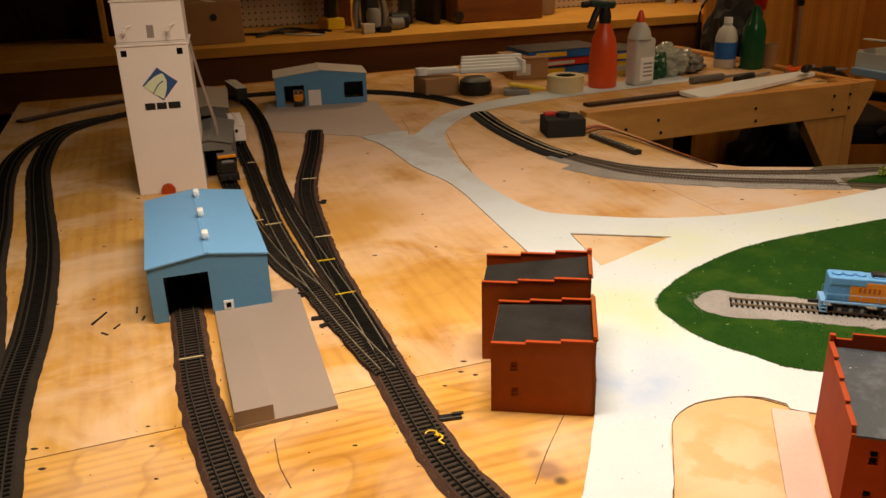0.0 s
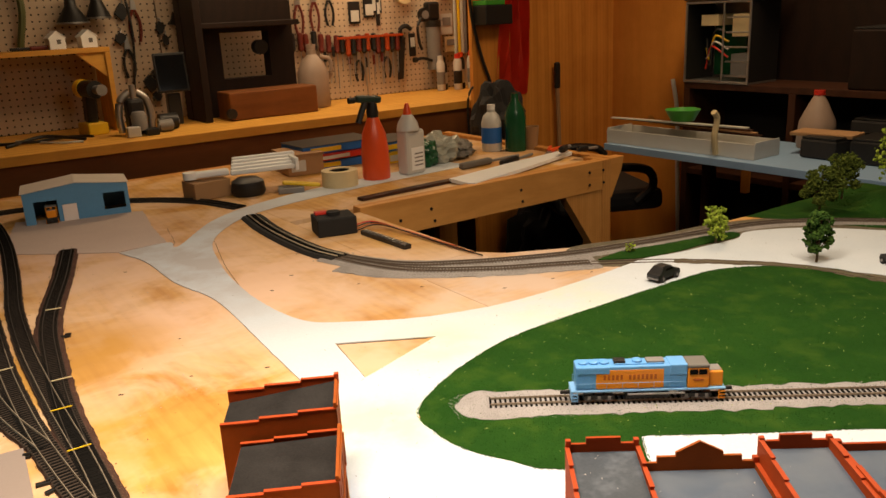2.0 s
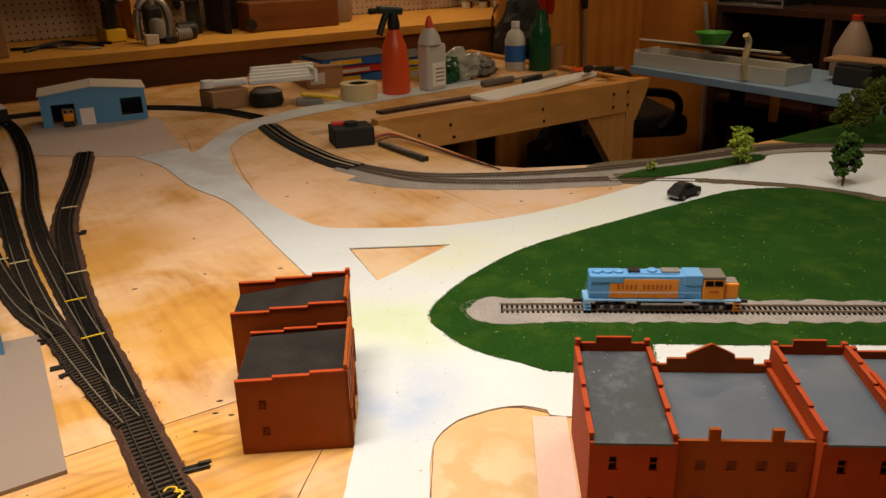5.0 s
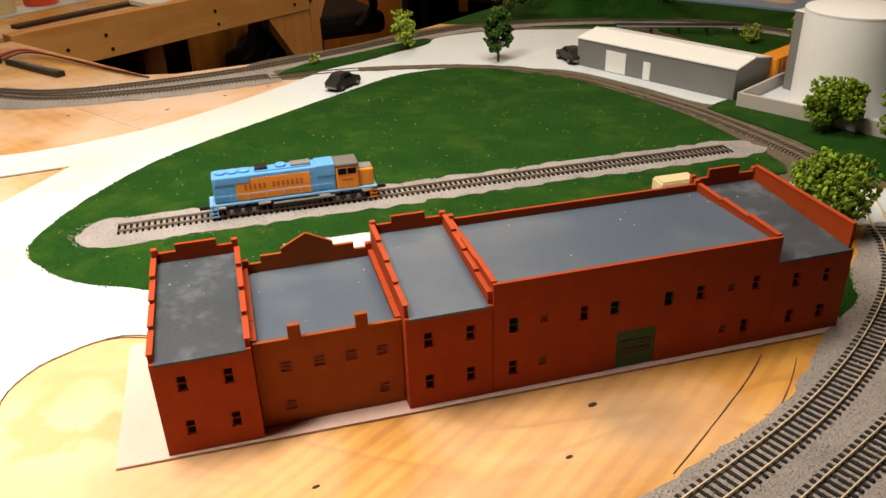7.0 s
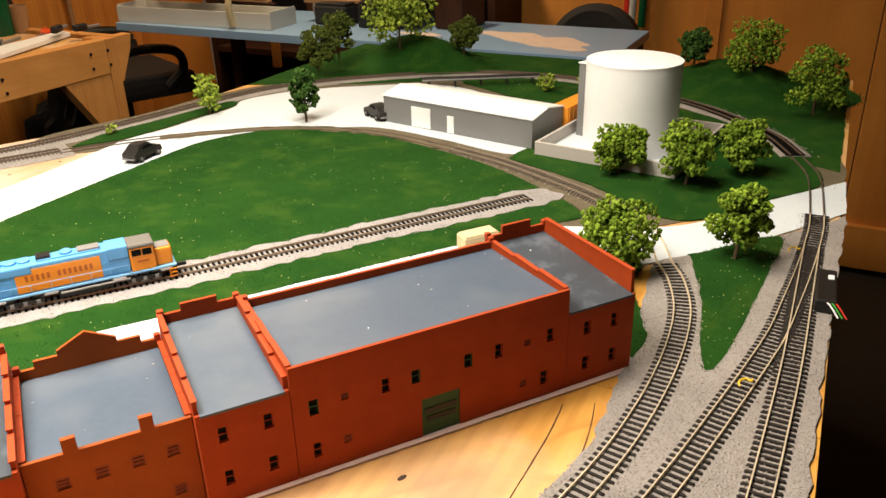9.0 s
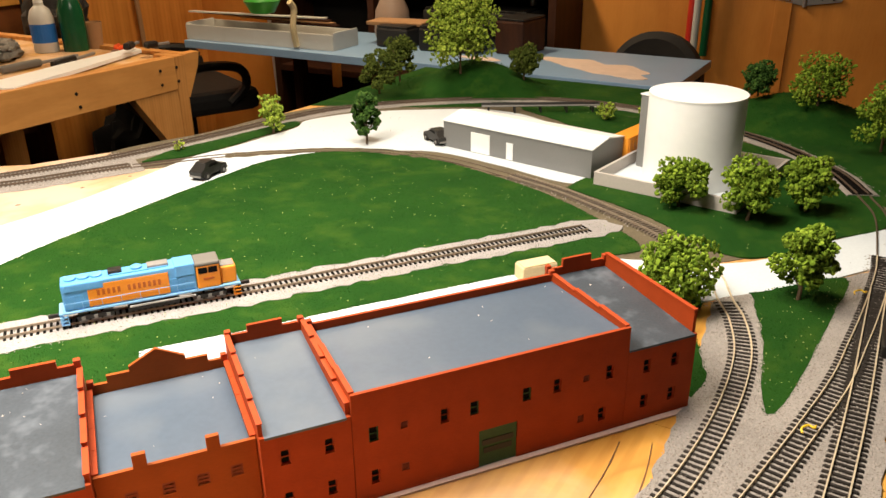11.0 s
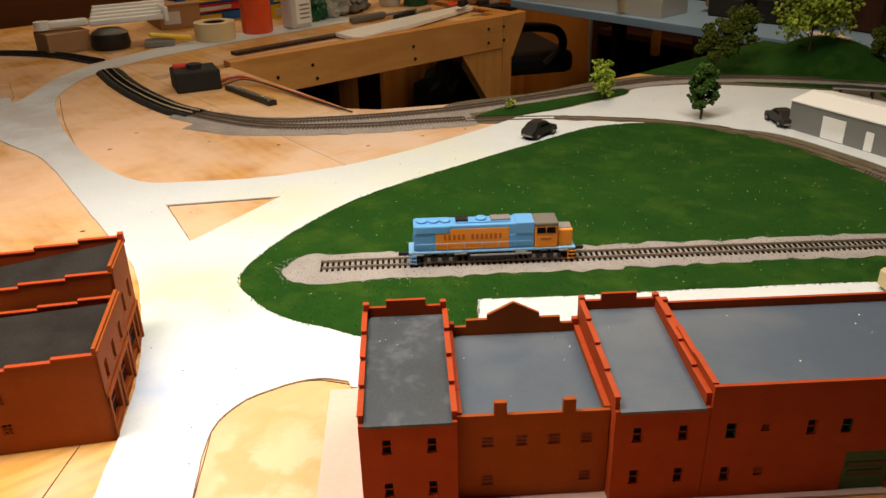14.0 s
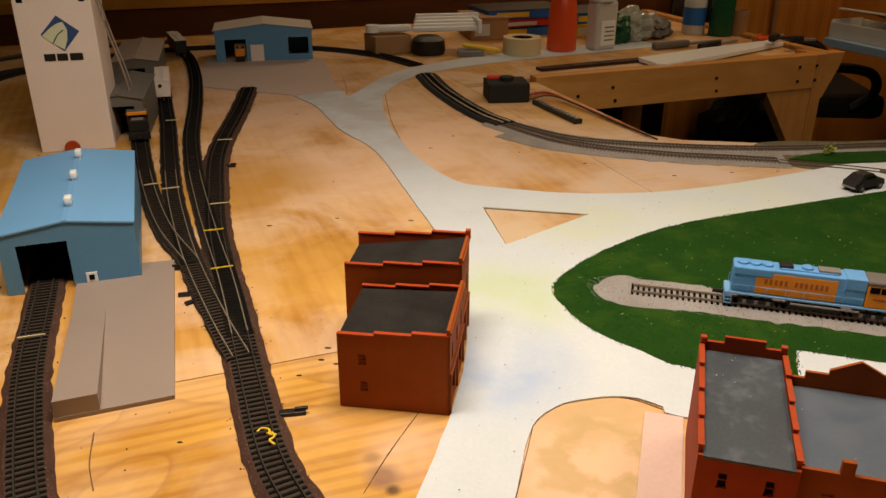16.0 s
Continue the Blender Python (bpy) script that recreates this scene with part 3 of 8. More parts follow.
def rot2(x, y, deg):
    c, s = math.cos(radians(deg)), math.sin(radians(deg))
    return x * c - y * s, x * s + y * c

# ---- the room ----
def room_box(name, u0, u1, v0, v1, z0, z1, material, kind="structure", label="", category="wall"):
    bm = bmesh.new()
    bx(bm, ((u0 + u1) / 2, (v0 + v1) / 2, (z0 + z1) / 2), (u1 - u0, v1 - v0, z1 - z0))
    ob = part(name, bm, material)
    ob.matrix_world = pose(0, 0, 0, 0, 0, 22)
    return tagged(ob, label, category, kind=kind)


FLOOR_Z, TOP_Z = -0.76, 1.55
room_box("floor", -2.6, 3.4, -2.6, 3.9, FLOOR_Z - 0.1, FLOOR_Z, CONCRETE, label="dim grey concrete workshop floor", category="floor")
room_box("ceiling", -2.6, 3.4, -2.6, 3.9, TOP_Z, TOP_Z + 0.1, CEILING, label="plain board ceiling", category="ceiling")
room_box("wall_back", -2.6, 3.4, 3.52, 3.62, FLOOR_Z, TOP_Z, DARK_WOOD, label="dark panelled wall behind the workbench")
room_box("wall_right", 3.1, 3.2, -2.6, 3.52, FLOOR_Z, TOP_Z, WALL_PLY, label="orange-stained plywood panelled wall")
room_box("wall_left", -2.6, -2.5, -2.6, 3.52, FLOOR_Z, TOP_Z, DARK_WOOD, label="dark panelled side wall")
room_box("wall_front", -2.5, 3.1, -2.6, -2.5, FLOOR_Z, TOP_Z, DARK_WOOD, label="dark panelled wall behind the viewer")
# thin dark board added to stand for the shade on this wall
room_box("wall_board", 3.086, 3.099, 0.98, 1.96, 0.143, TOP_Z, SHADED_WOOD, label="added dark board standing for the shade on the side wall")
room_box("wall_panel", 2.245, 3.1, 2.845, 2.868, FLOOR_Z, TOP_Z, WALL_PLY, label="orange plywood partition at the end of the workbench")


def plain(name, u0, u1, v0, v1, z0, z1, material, parent=None, label="", bevel=0.0015):
    ob = part(name, box(((u0 + u1) / 2, (v0 + v1) / 2, (z0 + z1) / 2), (u1 - u0, v1 - v0, z1 - z0), bevel=bevel), material, parent, label)
    return ob


# ---- the layout table ----
table = thing("layout_table", "large L-shaped plywood table carrying the model railway on pine framing", "table", (0, 0, 0), 22)
for nm, u0, u1, v0, v1, m in (("plywood_sheet", -0.33, 0.9, -0.09, 0.744, PLY_FRONT), 
                              ("plywood_sheet", -0.33, 0.9, 0.7455, 2.74, PLY_BACK), ("plywood_sheet", 0.901, 1.08, 1.3115, 1.80, PLY_BACK),
                              ("plywood_sheet", 0.901, 1.99, 1.84, 2.74, PLY_BACK)):
    ob = part(nm, box(((u0 + u1) / 2, (v0 + v1) / 2, -0.006), (u1 - u0, v1 - v0, 0.012)), m, table, "yellow plywood sheet with wavy grain")
part("plywood_sheet", prism([(0.901, -0.09), (2.20, -0.09), (2.20, 1.10), (1.72, 1.10), (1.5, 1.115), (1.3, 1.165), (1.12, 1.26), (1.08, 1.31), (0.901, 1.31)], -0.012, 0.0), PLY_FRONT, table, "yellow plywood sheet with wavy grain")
# the sheets' grain follows the world, so the mesh is turned instead of the sheet
for ob in table.children:
    ob.data.transform(Matrix.Rotation(AX, 4, "Z"))
    ob.matrix_local = Matrix.Rotation(-AX, 4, "Z")
for nm, u0, u1, v0, v1, z0, z1 in (("front_beam", -0.33, 2.20, -0.085, -0.047, -0.10, -0.0125), ("side_beam", -0.325, -0.287, -0.046, 2.74, -0.10, -0.0125),
                                   ("arm_beam", 1.081, 1.958, 1.80, 1.838, -0.084, 0.011), ("end_beam", 1.996, 2.03, 1.838, 2.74, -0.084, 0.011),
                                   ("back_beam", -0.33, 1.99, 2.741, 2.779, -0.10, -0.001), ("wing_beam", 1.10, 2.19, 1.03, 1.068, -0.10, -0.0125),
                                   ("wing_end_beam", 2.158, 2.196, -0.046, 1.028, -0.10, -0.0125)):
    plain(nm, u0, u1, v0, v1, z0, z1, PINE, table, "pine framing board")
plain("leg", 1.9585, 1.995, 1.80, 1.889, FLOOR_Z, 0.011, PINE_UP, table, "pine table leg")
for u, v in ((-0.24, -0.05), (-0.3, 2.68), (2.06, 0.0), (2.06, 0.98), (1.1, 2.68), (1.95, 2.68)):
    plain("leg", u - 0.045, u + 0.045, v - 0.0195, v + 0.0195, FLOOR_Z, -0.0125, PINE_UP, table, "pine table leg")
bm = bmesh.new()
slab([(1.80, -0.0845), (1.955, -0.0845), (1.958, -0.12), (1.958, -0.30), (1.94, -0.29)], "x", 1.803, 0.036, bm)
part("brace", bm, PINE_UP, table, "slanting pine brace")
bm = bmesh.new()
slab([(1.996, 0.012), (2.056, 0.012), (2.045, -0.03), (2.001, -0.115), (1.996, -0.115)], "x", 1.802, 0.036, bm)
part("gusset", bm, PINE, table, "angled pine block at the beam's end")
for u, z in ((1.30, -0.03), (1.31, -0.065), (1.62, -0.03), (1.625, -0.065), (1.90, -0.02), (1.90, -0.06), (1.96, -0.02), (1.962, -0.06), (1.2, -0.045)):
    part("screw", cyl((u, 1.799, z), 0.0045, 0.002, 10, "y"), BLACK, table)
# knots and pencil lines on the sheets
rng = random.Random(4)
knots = bmesh.new()
for x, y in ((-0.304, 0.696), (-0.288, 0.663), (-0.389, 0.661), (-0.378, 0.629), (0.010, 0.819), (0.023, 0.789), (-0.06, 1.33), (-0.13, 0.86), (0.075, 1.17), (0.13, 1.6),
             (0.25, 1.5), (0.36, 1.44), (0.5, 1.38), (0.6, 1.4), (0.68, 1.41), (0.3, 1.62), (0.15, 1.75), (0.27, 0.46), (0.09, 1.52), (-0.2, 1.75), (-0.56, 1.2), (-0.6, 1.45), (-0.49, 1.0), (0.43, 0.4), (0.5, 0.36), (0.247, 0.528), (0.551, 0.41), (0.601, 0.446), (0.389, 0.476), (0.007, 0.796), (-0.01, 0.767), (-0.032, 1.175), (-0.123, 1.144), (-0.266, 0.613), (-0.401, 0.66), (-0.093, 0.661), (-0.567, 1.329), (-0.666, 1.278), (-0.535, 0.986)):
    lathe([(0.0014 + 0.0016 * rng.random(), 0.0), (0.0012, 0.0005)], (x, y, 0.0), 8, Matrix.Diagonal((1.5, 0.8, 1, 1)) @ Matrix.Rotation(rng.random() * 3, 4, "Z"), knots)
tagged(part("wood_knots", knots, mat("knot", (0.035, 0.017, 0.009), 0.8)), "dark knots and nail heads in the plywood", "knots", kind="stuff")
lines = bmesh.new()
for a in ([(-0.02, 1.53), (0.04, 1.37), (0.08, 1.25), (0.109, 1.15)], [(-0.172, 0.672), (-0.158, 0.63), (-0.138, 0.592)], [(0.60, 0.36), (0.663, 0.383), (0.72, 0.405), (0.76, 0.424)], [(0.69, 0.357), (0.744, 0.384), (0.785, 0.409)],
          [(-0.13, 1.93), (-0.12, 1.95), (-0.15, 2.1)], [(0.112, 0.715), (0.088, 0.652), (0.071, 0.598)], [(0.212, 0.691), (0.229, 0.719), (0.268, 0.738), (0.306, 0.736), (0.336, 0.718)], [(0.156, 0.488), (0.17, 0.528), (0.188, 0.586), (0.212, 0.691)],
          [(0.181, 1.2195), (0.328, 1.1968)], [(0.181, 1.2195), (0.207, 1.0895)], [(-0.03, 1.93), (0.0, 1.72), (0.035, 1.55)]):
    sweep(glide(a, 0.01), [(-0.00035, 0.0), (0.00035, 0.0), (0.00035, 0.0008), (-0.00035, 0.0008)], lines, 0.0006)
tagged(part("pencil_lines", lines, mat("pencil", (0.13, 0.07, 0.035), 0.8)), "dark pencil lines drawn on the plywood", "marks", kind="stuff")

# short pen marks and a dark smudge
marks = bmesh.new()
for a in ([(-0.455, 0.958), (-0.459, 0.922)], [(-0.42, 0.972), (-0.414, 0.955)], [(-0.423, 0.922), (-0.427, 0.905)], [(-0.437, 0.9), (-0.425, 0.893)], [(-0.40, 0.945), (-0.398, 0.93)]):
    sweep(glide(a, 0.006), [(-0.0013, 0.0), (0.0013, 0.0), (0.0009, 0.0014), (-0.0009, 0.0014)], marks, 0.0005)
tagged(part("pen_marks", marks, BLACK), "short black pen strokes on the plywood", "marks", kind="stuff")

# ---- roads, plaster and turf ----
GRASS_NORTH = [(1.101, 1.246), (1.059, 1.285), (0.98, 1.324), (0.902, 1.334), (0.836, 1.318), (0.724, 1.275), (0.612, 1.230), (0.513, 1.190), (0.422, 1.142), (0.338, 1.072), (0.287, 1.015), (0.257, 0.963)]
GRASS_SOUTH = [(0.264, 0.915), (0.292, 0.858), (0.346, 0.809), (0.361, 0.794), (0.42, 0.776), (0.474, 0.766), (0.493, 0.826), (0.606, 0.795), (0.72, 0.768), (0.836, 0.738), (1.03, 0.685)]
ROAD_WEST = [(0.03, 0.40), (0.076, 0.493), (0.093, 0.532), (0.114, 0.598), (0.137, 0.698), (0.152, 0.80), (0.153, 0.90), (0.142, 1.03), (0.109, 1.138), (0.068, 1.265), (0.013, 1.436), (-0.026, 1.529), (-0.093, 1.635), (-0.167, 1.807), (-0.235, 1.905)]
ROAD_FAR = [(-0.135, 1.955), (-0.118, 1.905), (-0.101, 1.93), (-0.045, 2.124), (0.047, 2.261), (0.218, 2.406), (0.44, 2.53), (0.70, 2.655), (0.75, 2.575), (0.664, 2.53), (0.381, 2.384), (0.174, 2.261), (0.046, 2.149), (-0.014, 2.021), (-0.033, 1.902)]
ROAD_NORTH = [(-0.015, 1.76), (0.013, 1.627), (0.066, 1.467), (0.139, 1.337), (0.222, 1.303), (0.332, 1.285), (0.456, 1.297), (0.584, 1.339), (0.746, 1.415), (0.80, 1.443), (0.883, 1.457), (0.96, 1.478), (1.045, 1.503), (1.085, 1.538), (1.168, 1.535), (1.24, 1.511), (1.33, 1.455), (1.44, 1.36), (1.46, 1.22), (1.40, 1.02), (1.30, 0.93), (1.215, 0.91), (1.19, 1.05), (1.16, 1.18)]
STREET = [(1.122, 0.585), (1.204, 0.545), (1.306, 0.528), (1.452, 0.487), (1.338, 0.437), (1.215, 0.464), (1.123, 0.494), (1.043, 0.525), (0.93, 0.565), (0.62, 0.645), (0.36, 0.704), (0.335, 0.722), (0.304, 0.738), (0.256, 0.731), (0.225, 0.711), (0.207, 0.677), (0.192, 0.605), (0.169, 0.531), (0.153, 0.479), (0.12, 0.38)]
road_line = ROAD_WEST + ROAD_FAR + ROAD_NORTH + GRASS_NORTH + GRASS_SOUTH + STREET
W = len(ROAD_WEST)
sharp = (0, W - 1, W + 7, W + 8, len(road_line) - len(STREET) - 1, len(road_line) - len(STREET) - 5, len(road_line) - len(STREET) - 6, len(road_line) - 17, len(road_line) - 16, len(road_line) - 1)
island = closed([(0.178, 1.222), (0.333, 1.198), (0.207, 1.085)], 0.012, (0, 1, 2))
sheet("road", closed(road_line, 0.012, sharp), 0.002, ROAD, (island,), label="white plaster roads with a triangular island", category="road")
sheet("apron", closed([(-0.556, 2.33), (-0.50, 2.0), (-0.38, 1.955), (-0.237, 1.912), (-0.138, 1.962), (-0.18, 2.10), (-0.235, 2.33)], 0.015, (0, 1, 3, 4, 6)), 0.0021, APRON, label="pinkish grey yard in front of the far blue shed", category="pavement", ragged=0.004)
turf_a = closed(GRASS_NORTH + GRASS_SOUTH + [(1.095, 0.675), (1.128, 0.78), (1.146, 0.90), (1.142, 1.02), (1.127, 1.14)], 0.012, (len(GRASS_NORTH) + 5, len(GRASS_NORTH) + 6))
turf_b = closed([(1.194, 0.90), (1.190, 0.74), (1.158, 0.60), (1.204, 0.549), (1.306, 0.532), (1.41, 0.507), (1.5, 0.565), (1.59, 0.70), (1.625, 0.85), (1.63, 1.05), (1.575, 1.25), (1.5, 1.33), (1.47, 1.15), (1.33, 0.95)], 0.015)
turf_c = closed([(1.086, 0.508), (1.124, 0.495), (1.204, 0.466), (1.19, 0.448), (1.10, 0.42), (1.02, 0.395), (0.94, 0.372), (0.883, 0.363), (0.926, 0.396), (1.003, 0.442)], 0.012)
turf_d = closed([(0.858, 0.425), (0.90, 0.438), (0.97, 0.505), (1.03, 0.54), (0.93, 0.58), (0.885, 0.53)], 0.012)
turf_e = closed([(0.72, 1.470), (0.80, 1.452), (0.883, 1.465), (0.97, 1.492), (1.05, 1.512), (1.066, 1.546), (1.004, 1.546), (0.904, 1.522), (0.79, 1.505)], 0.012)
turf_f = [tuple(uv(a, b)[:2]) for a, b in closed([(1.70, 1.0985), (2.198, 1.0985), (2.198, -0.083), (1.57, -0.083), (1.63, 0.02), (1.80, 0.1), (1.90, 0.3), (1.93, 0.5), (1.9, 0.68), (1.8, 0.86)], 0.02, (0, 1, 2, 3))]
turfs = []
for k, line in enumerate((turf_a, turf_b, turf_c, turf_d, turf_e)):
    turfs.append(sheet("turf", line, 0.0025 + 0.0001 * k, GRASS, ragged=0.004, thick=0.0025, label="dark green scatter turf glued round the roads", category="turf"))
rng = random.Random(8)


def scatter(line, count, z):
    xs, ys = [p[0] for p in line], [p[1] for p in line]
    got = []
    while len(got) < count:
        p = (min(xs) + rng.random() * (max(xs) - min(xs)), min(ys) + rng.random() * (max(ys) - min(ys)))
        if inside(p, line):
            got.append((*p, z))
    return got


spots = scatter(turf_a, 15000, 0.0027) + scatter(turf_b, 3500, 0.0027) + scatter(turf_c, 1800, 0.0027) + scatter(turf_d, 900, 0.0027) + scatter(turf_e, 700, 0.0027)
edge = []
for line in (turf_a, turf_b, turf_c, turf_d, turf_e):
    for p, q in zip(line, line[1:] + line[:1]):
        for _ in range(16):
            f = rng.random()
            edge.append((p[0] + f * (q[0] - p[0]) + rng.gauss(0, 0.0014), p[1] + f * (q[1] - p[1]) + rng.gauss(0, 0.0014), 0.0022))
bits("grass_fibres", spots + edge, 0.0008, GRASS_BIT, rng, flat=0.9, label="short green static grass fibres", category="grass")
bits("turf_flecks", scatter(turf_a, 420, 0.0035) + scatter(turf_c, 70, 0.0035) + scatter(turf_b, 110, 0.0035), 0.0008, FLECK, rng, label="pale yellow flecks strewn on the turf", category="grass")

sheet("turf", turf_f, 0.0015, GRASS, ragged=0.003, thick=0.0013, label="dark green scatter turf behind the far loop", category="turf")

sheet("dirt_cover", closed([(1.0, 0.69), (1.10, 0.60), (1.25, 0.545), (1.46, 0.492), (1.62, 0.62), (1.72, 0.85), (1.73, 1.1), (1.62, 1.4), (1.35, 1.585), (1.1, 1.63), (0.9, 1.59), (0.7, 1.57), (0.7, 1.44), (0.95, 1.36), (1.1, 1.2), (1.1, 0.9)], 0.02), 0.0009, DIRT, thick=0.0008, label="thin brown dirt cover under turf and tracks", category="dirt")

rng = random.Random(77)
road_area = closed(road_line, 0.02, sharp)
bits("road_crumbs", [p for p in scatter(road_area, 260, 0.0038) if p[0] > -0.1], 0.0007, DIRT, rng, flat=0.7, label="tiny brown crumbs lying on the white roads", category="crumbs")
yard = [(-0.62, 0.60), (0.02, 0.50), (0.12, 1.0), (-0.05, 1.5), (-0.25, 1.8), (-0.75, 1.6)]
bits("pale_crumbs", scatter(yard, 110, 0.0006), 0.0009, PALE_CONCRETE, rng, flat=0.7, label="tiny pale crumbs strewn on the plywood", category="crumbs")
bits("dark_crumbs", scatter(yard, 90, 0.0006), 0.0008, BLACK, rng, flat=0.6, label="tiny dark crumbs strewn on the plywood", category="crumbs")

# ---- tracks ----
tie_mesh = bpy.data.meshes.new("tie")
bm = bx(bmesh.new(), (0, 0, 0), (0.0030, 0.030, 0.0020), top=0.9)
bm.to_mesh(tie_mesh)
bm.free()
tie_mesh.materials.append(TIE)
TIES_LATER = []


worn_mesh = tie_mesh.copy()
worn_mesh.materials.clear()
worn_mesh.materials.append(TIE_WORN)
dusty_mesh = tie_mesh.copy()
dusty_mesh.materials.clear()
dusty_mesh.materials.append(TIE_DUSTY)


def track(label, points, bed=CORK, half=0.0195, lift=0.0, rails=RAIL, near=True, ties=True, height=0.005, grains=0, worn=False, bright=None):
    line = glide(points, 0.008)
    ob = thing("track", label, "railway track", kind="structure")
    if bed:
        top = half * 0.72
        part("roadbed", sweep(line, [(-half, 0.0006), (half, 0.0006), (top, height + lift), (-top, height + lift)], rough=0.0024 if bed is CORK else 0.0014), bed, ob)
        if bed is CORK:
            part("track_fill", sweep(line, [(-0.0155, height + lift - 0.001), (0.0155, height + lift - 0.001), (0.0145, height + lift + 0.0005), (-0.0145, height + lift + 0.0005)], rough=0.0012), FILL, ob)
    base = (height if bed else 0.0018) + lift
    for side in (-1, 1):
        o = side * 0.00825
        z0, z1 = base + 0.0009, base + 0.0036
        runs = [(line, rails)]
        if bright:
            cut = max(2, sum(p.y < bright for p in line))
            runs = [(line[:cut], rails), (line[cut - 1:], RAIL_BLACK)] if len(line) - cut > 1 else runs
        for run, metal in runs:
            part("rail", sweep(run, [(o - 0.0009, z0), (o + 0.0009, z0), (o + 0.00045, z1), (o - 0.00045, z1)]), metal, ob)
    if bed is CORK and near:
        g = random.Random(len(points) + 40)
        sp = []
        for p, s in zip(line, sides(line)):
            for _ in range(g.choice((0, 0, 0, 1, 3))):
                o = g.choice((-1, 1)) * (half + abs(g.gauss(0, 0.0028)) - 0.001)
                sp.append((p.x + s.x * o + g.uniform(-.003, .003), p.y + s.y * o + g.uniform(-.003, .003), 0.0007))
        bits("roadbed_crumbs", sp, 0.0008, CORK, g, ob)
    if ties:
        dense = glide(points, 0.0074 if (grains and not bed) or bed is CORK or bed is BLACK_BED else 0.0064)
        spots = []
        for p, s in zip(dense, sides(dense)):
            spots.append((p.x, p.y, base + 0.0005, math.atan2(s.y, s.x) - math.pi / 2))
        TIES_LATER.append((ob, spots, near, worn_mesh if worn else dusty_mesh if grains else tie_mesh))
    if grains:
        g = random.Random(len(points))
        sp = []
        ss = sides(line)
        for _ in range(grains):
            i = g.randrange(len(line))
            q = line[i] + ss[i] * g.uniform(-half * 1.15, half * 1.15) + Vector((g.uniform(-.004, .004), g.uniform(-.004, .004)))
            sp.append((q.x, q.y, base + (0.0004 if not bed else -0.0006) if abs((q - line[i]).length) < half * 0.72 else 0.0025))
        bits("ballast_grains", sp, 0.0011, GRAIN, g, ob)
    return ob


brown = "black-tied track on brown roadbed screwed to the plywood"
grey = "model track with black ties laid in grey ballast"
MAIN = [(0.095, 0.478), (0.069, 0.513), (0.022, 0.584), (-0.011, 0.642), (-0.048, 0.735), (-0.079, 0.818), (-0.109, 0.9), (-0.15, 1.005), (-0.196, 1.135), (-0.237, 1.275), (-0.276, 1.42), (-0.299, 1.55), (-0.321, 1.738), (-0.338, 1.86), (-0.355, 1.972)]
track("curving yard track that ends in a short spur", MAIN, half=0.0225, rails=RAIL_BLACK)
track(brown, [(-0.085, 0.835), (-0.135, 0.965), (-0.19, 1.095), (-0.238, 1.213), (-0.298, 1.368), (-0.362, 1.558), (-0.408, 1.725), (-0.446, 1.86), (-0.514, 2.08), (-0.605, 2.32), (-0.72, 2.55)], half=0.0162, lift=0.0003, rails=RAIL_DULL, bright=1.36)
track(brown, [(-0.072, 0.79), (-0.122, 0.878), (-0.194, 1.018), (-0.25, 1.143), (-0.308, 1.287), (-0.381, 1.49), (-0.430, 1.63), (-0.490, 1.79), (-0.59, 2.06), (-0.69, 2.3)], half=0.0162, lift=0.0006, rails=RAIL_DULL, bright=1.36)
track(brown, [(-0.19, 1.01), (-0.267, 1.128), (-0.356, 1.31), (-0.444, 1.52), (-0.505, 1.68), (-0.57, 1.85)], half=0.0162, lift=0.0009, rails=RAIL_DULL, bright=1.36)
track("black-tied track on brown roadbed running into the blue shed", [(-0.128, 0.49), (-0.186, 0.583), (-0.239, 0.686), (-0.278, 0.771), (-0.318, 0.876), (-0.348, 0.955), (-0.38, 1.04), (-0.42, 1.15)], half=0.0215, rails=RAIL_BLACK)
track("dark track on black roadbed along the table edge", [(-0.33, 0.44), (-0.419, 0.626), (-0.473, 0.753), (-0.530, 0.913), (-0.640, 1.164), (-0.792, 1.457), (-0.912, 1.704), (-1.0, 1.98), (-0.965, 2.15), (-0.86, 2.31), (-0.70, 2.44), (-0.48, 2.505), (-0.26, 2.475), (-0.09, 2.385), (0.03, 2.25)], bed=BLACK_BED, half=0.024, rails=RAIL_BLACK, near=True)
track("dark track on black roadbed along the table edge", [(-0.40, 0.52), (-0.50, 0.735), (-0.607, 0.947), (-0.70, 1.12), (-0.785, 1.299), (-0.925, 1.576), (-1.005, 1.78), (-1.035, 1.95), (-1.022, 2.08), (-0.95, 2.19)], bed=BLACK_BED, lift=0.0003, half=0.023, rails=RAIL_BLACK, near=False)
track("dark track curving along the back of the table", [(-1.19, 2.15), (-1.10, 2.30), (-1.0, 2.42), (-0.86, 2.52), (-0.74, 2.57)], rails=RAIL_DARK, near=False)
LOOP_A = [(0.055, 2.135), (0.09, 2.0), (0.135, 1.87), (0.21, 1.71), (0.342, 1.582), (0.482, 1.54), (0.681, 1.523), (0.885, 1.545), (1.108, 1.578), (1.234, 1.565), (1.372, 1.51), (1.54, 1.40), (1.645, 1.26), (1.69, 1.08), (1.665, 0.86), (1.59, 0.685), (1.505, 0.585)]
track("black track section on dark roadbed beside the control box", [(0.055, 2.135), (0.09, 2.0), (0.135, 1.87), (0.19, 1.745), (0.24, 1.67)], bed=VOID, half=0.03, lift=0.0012)
track(grey, LOOP_A[3:], BALLAST, 0.028, rails=RAIL_DARK, grains=3200, height=0.004, worn=True)
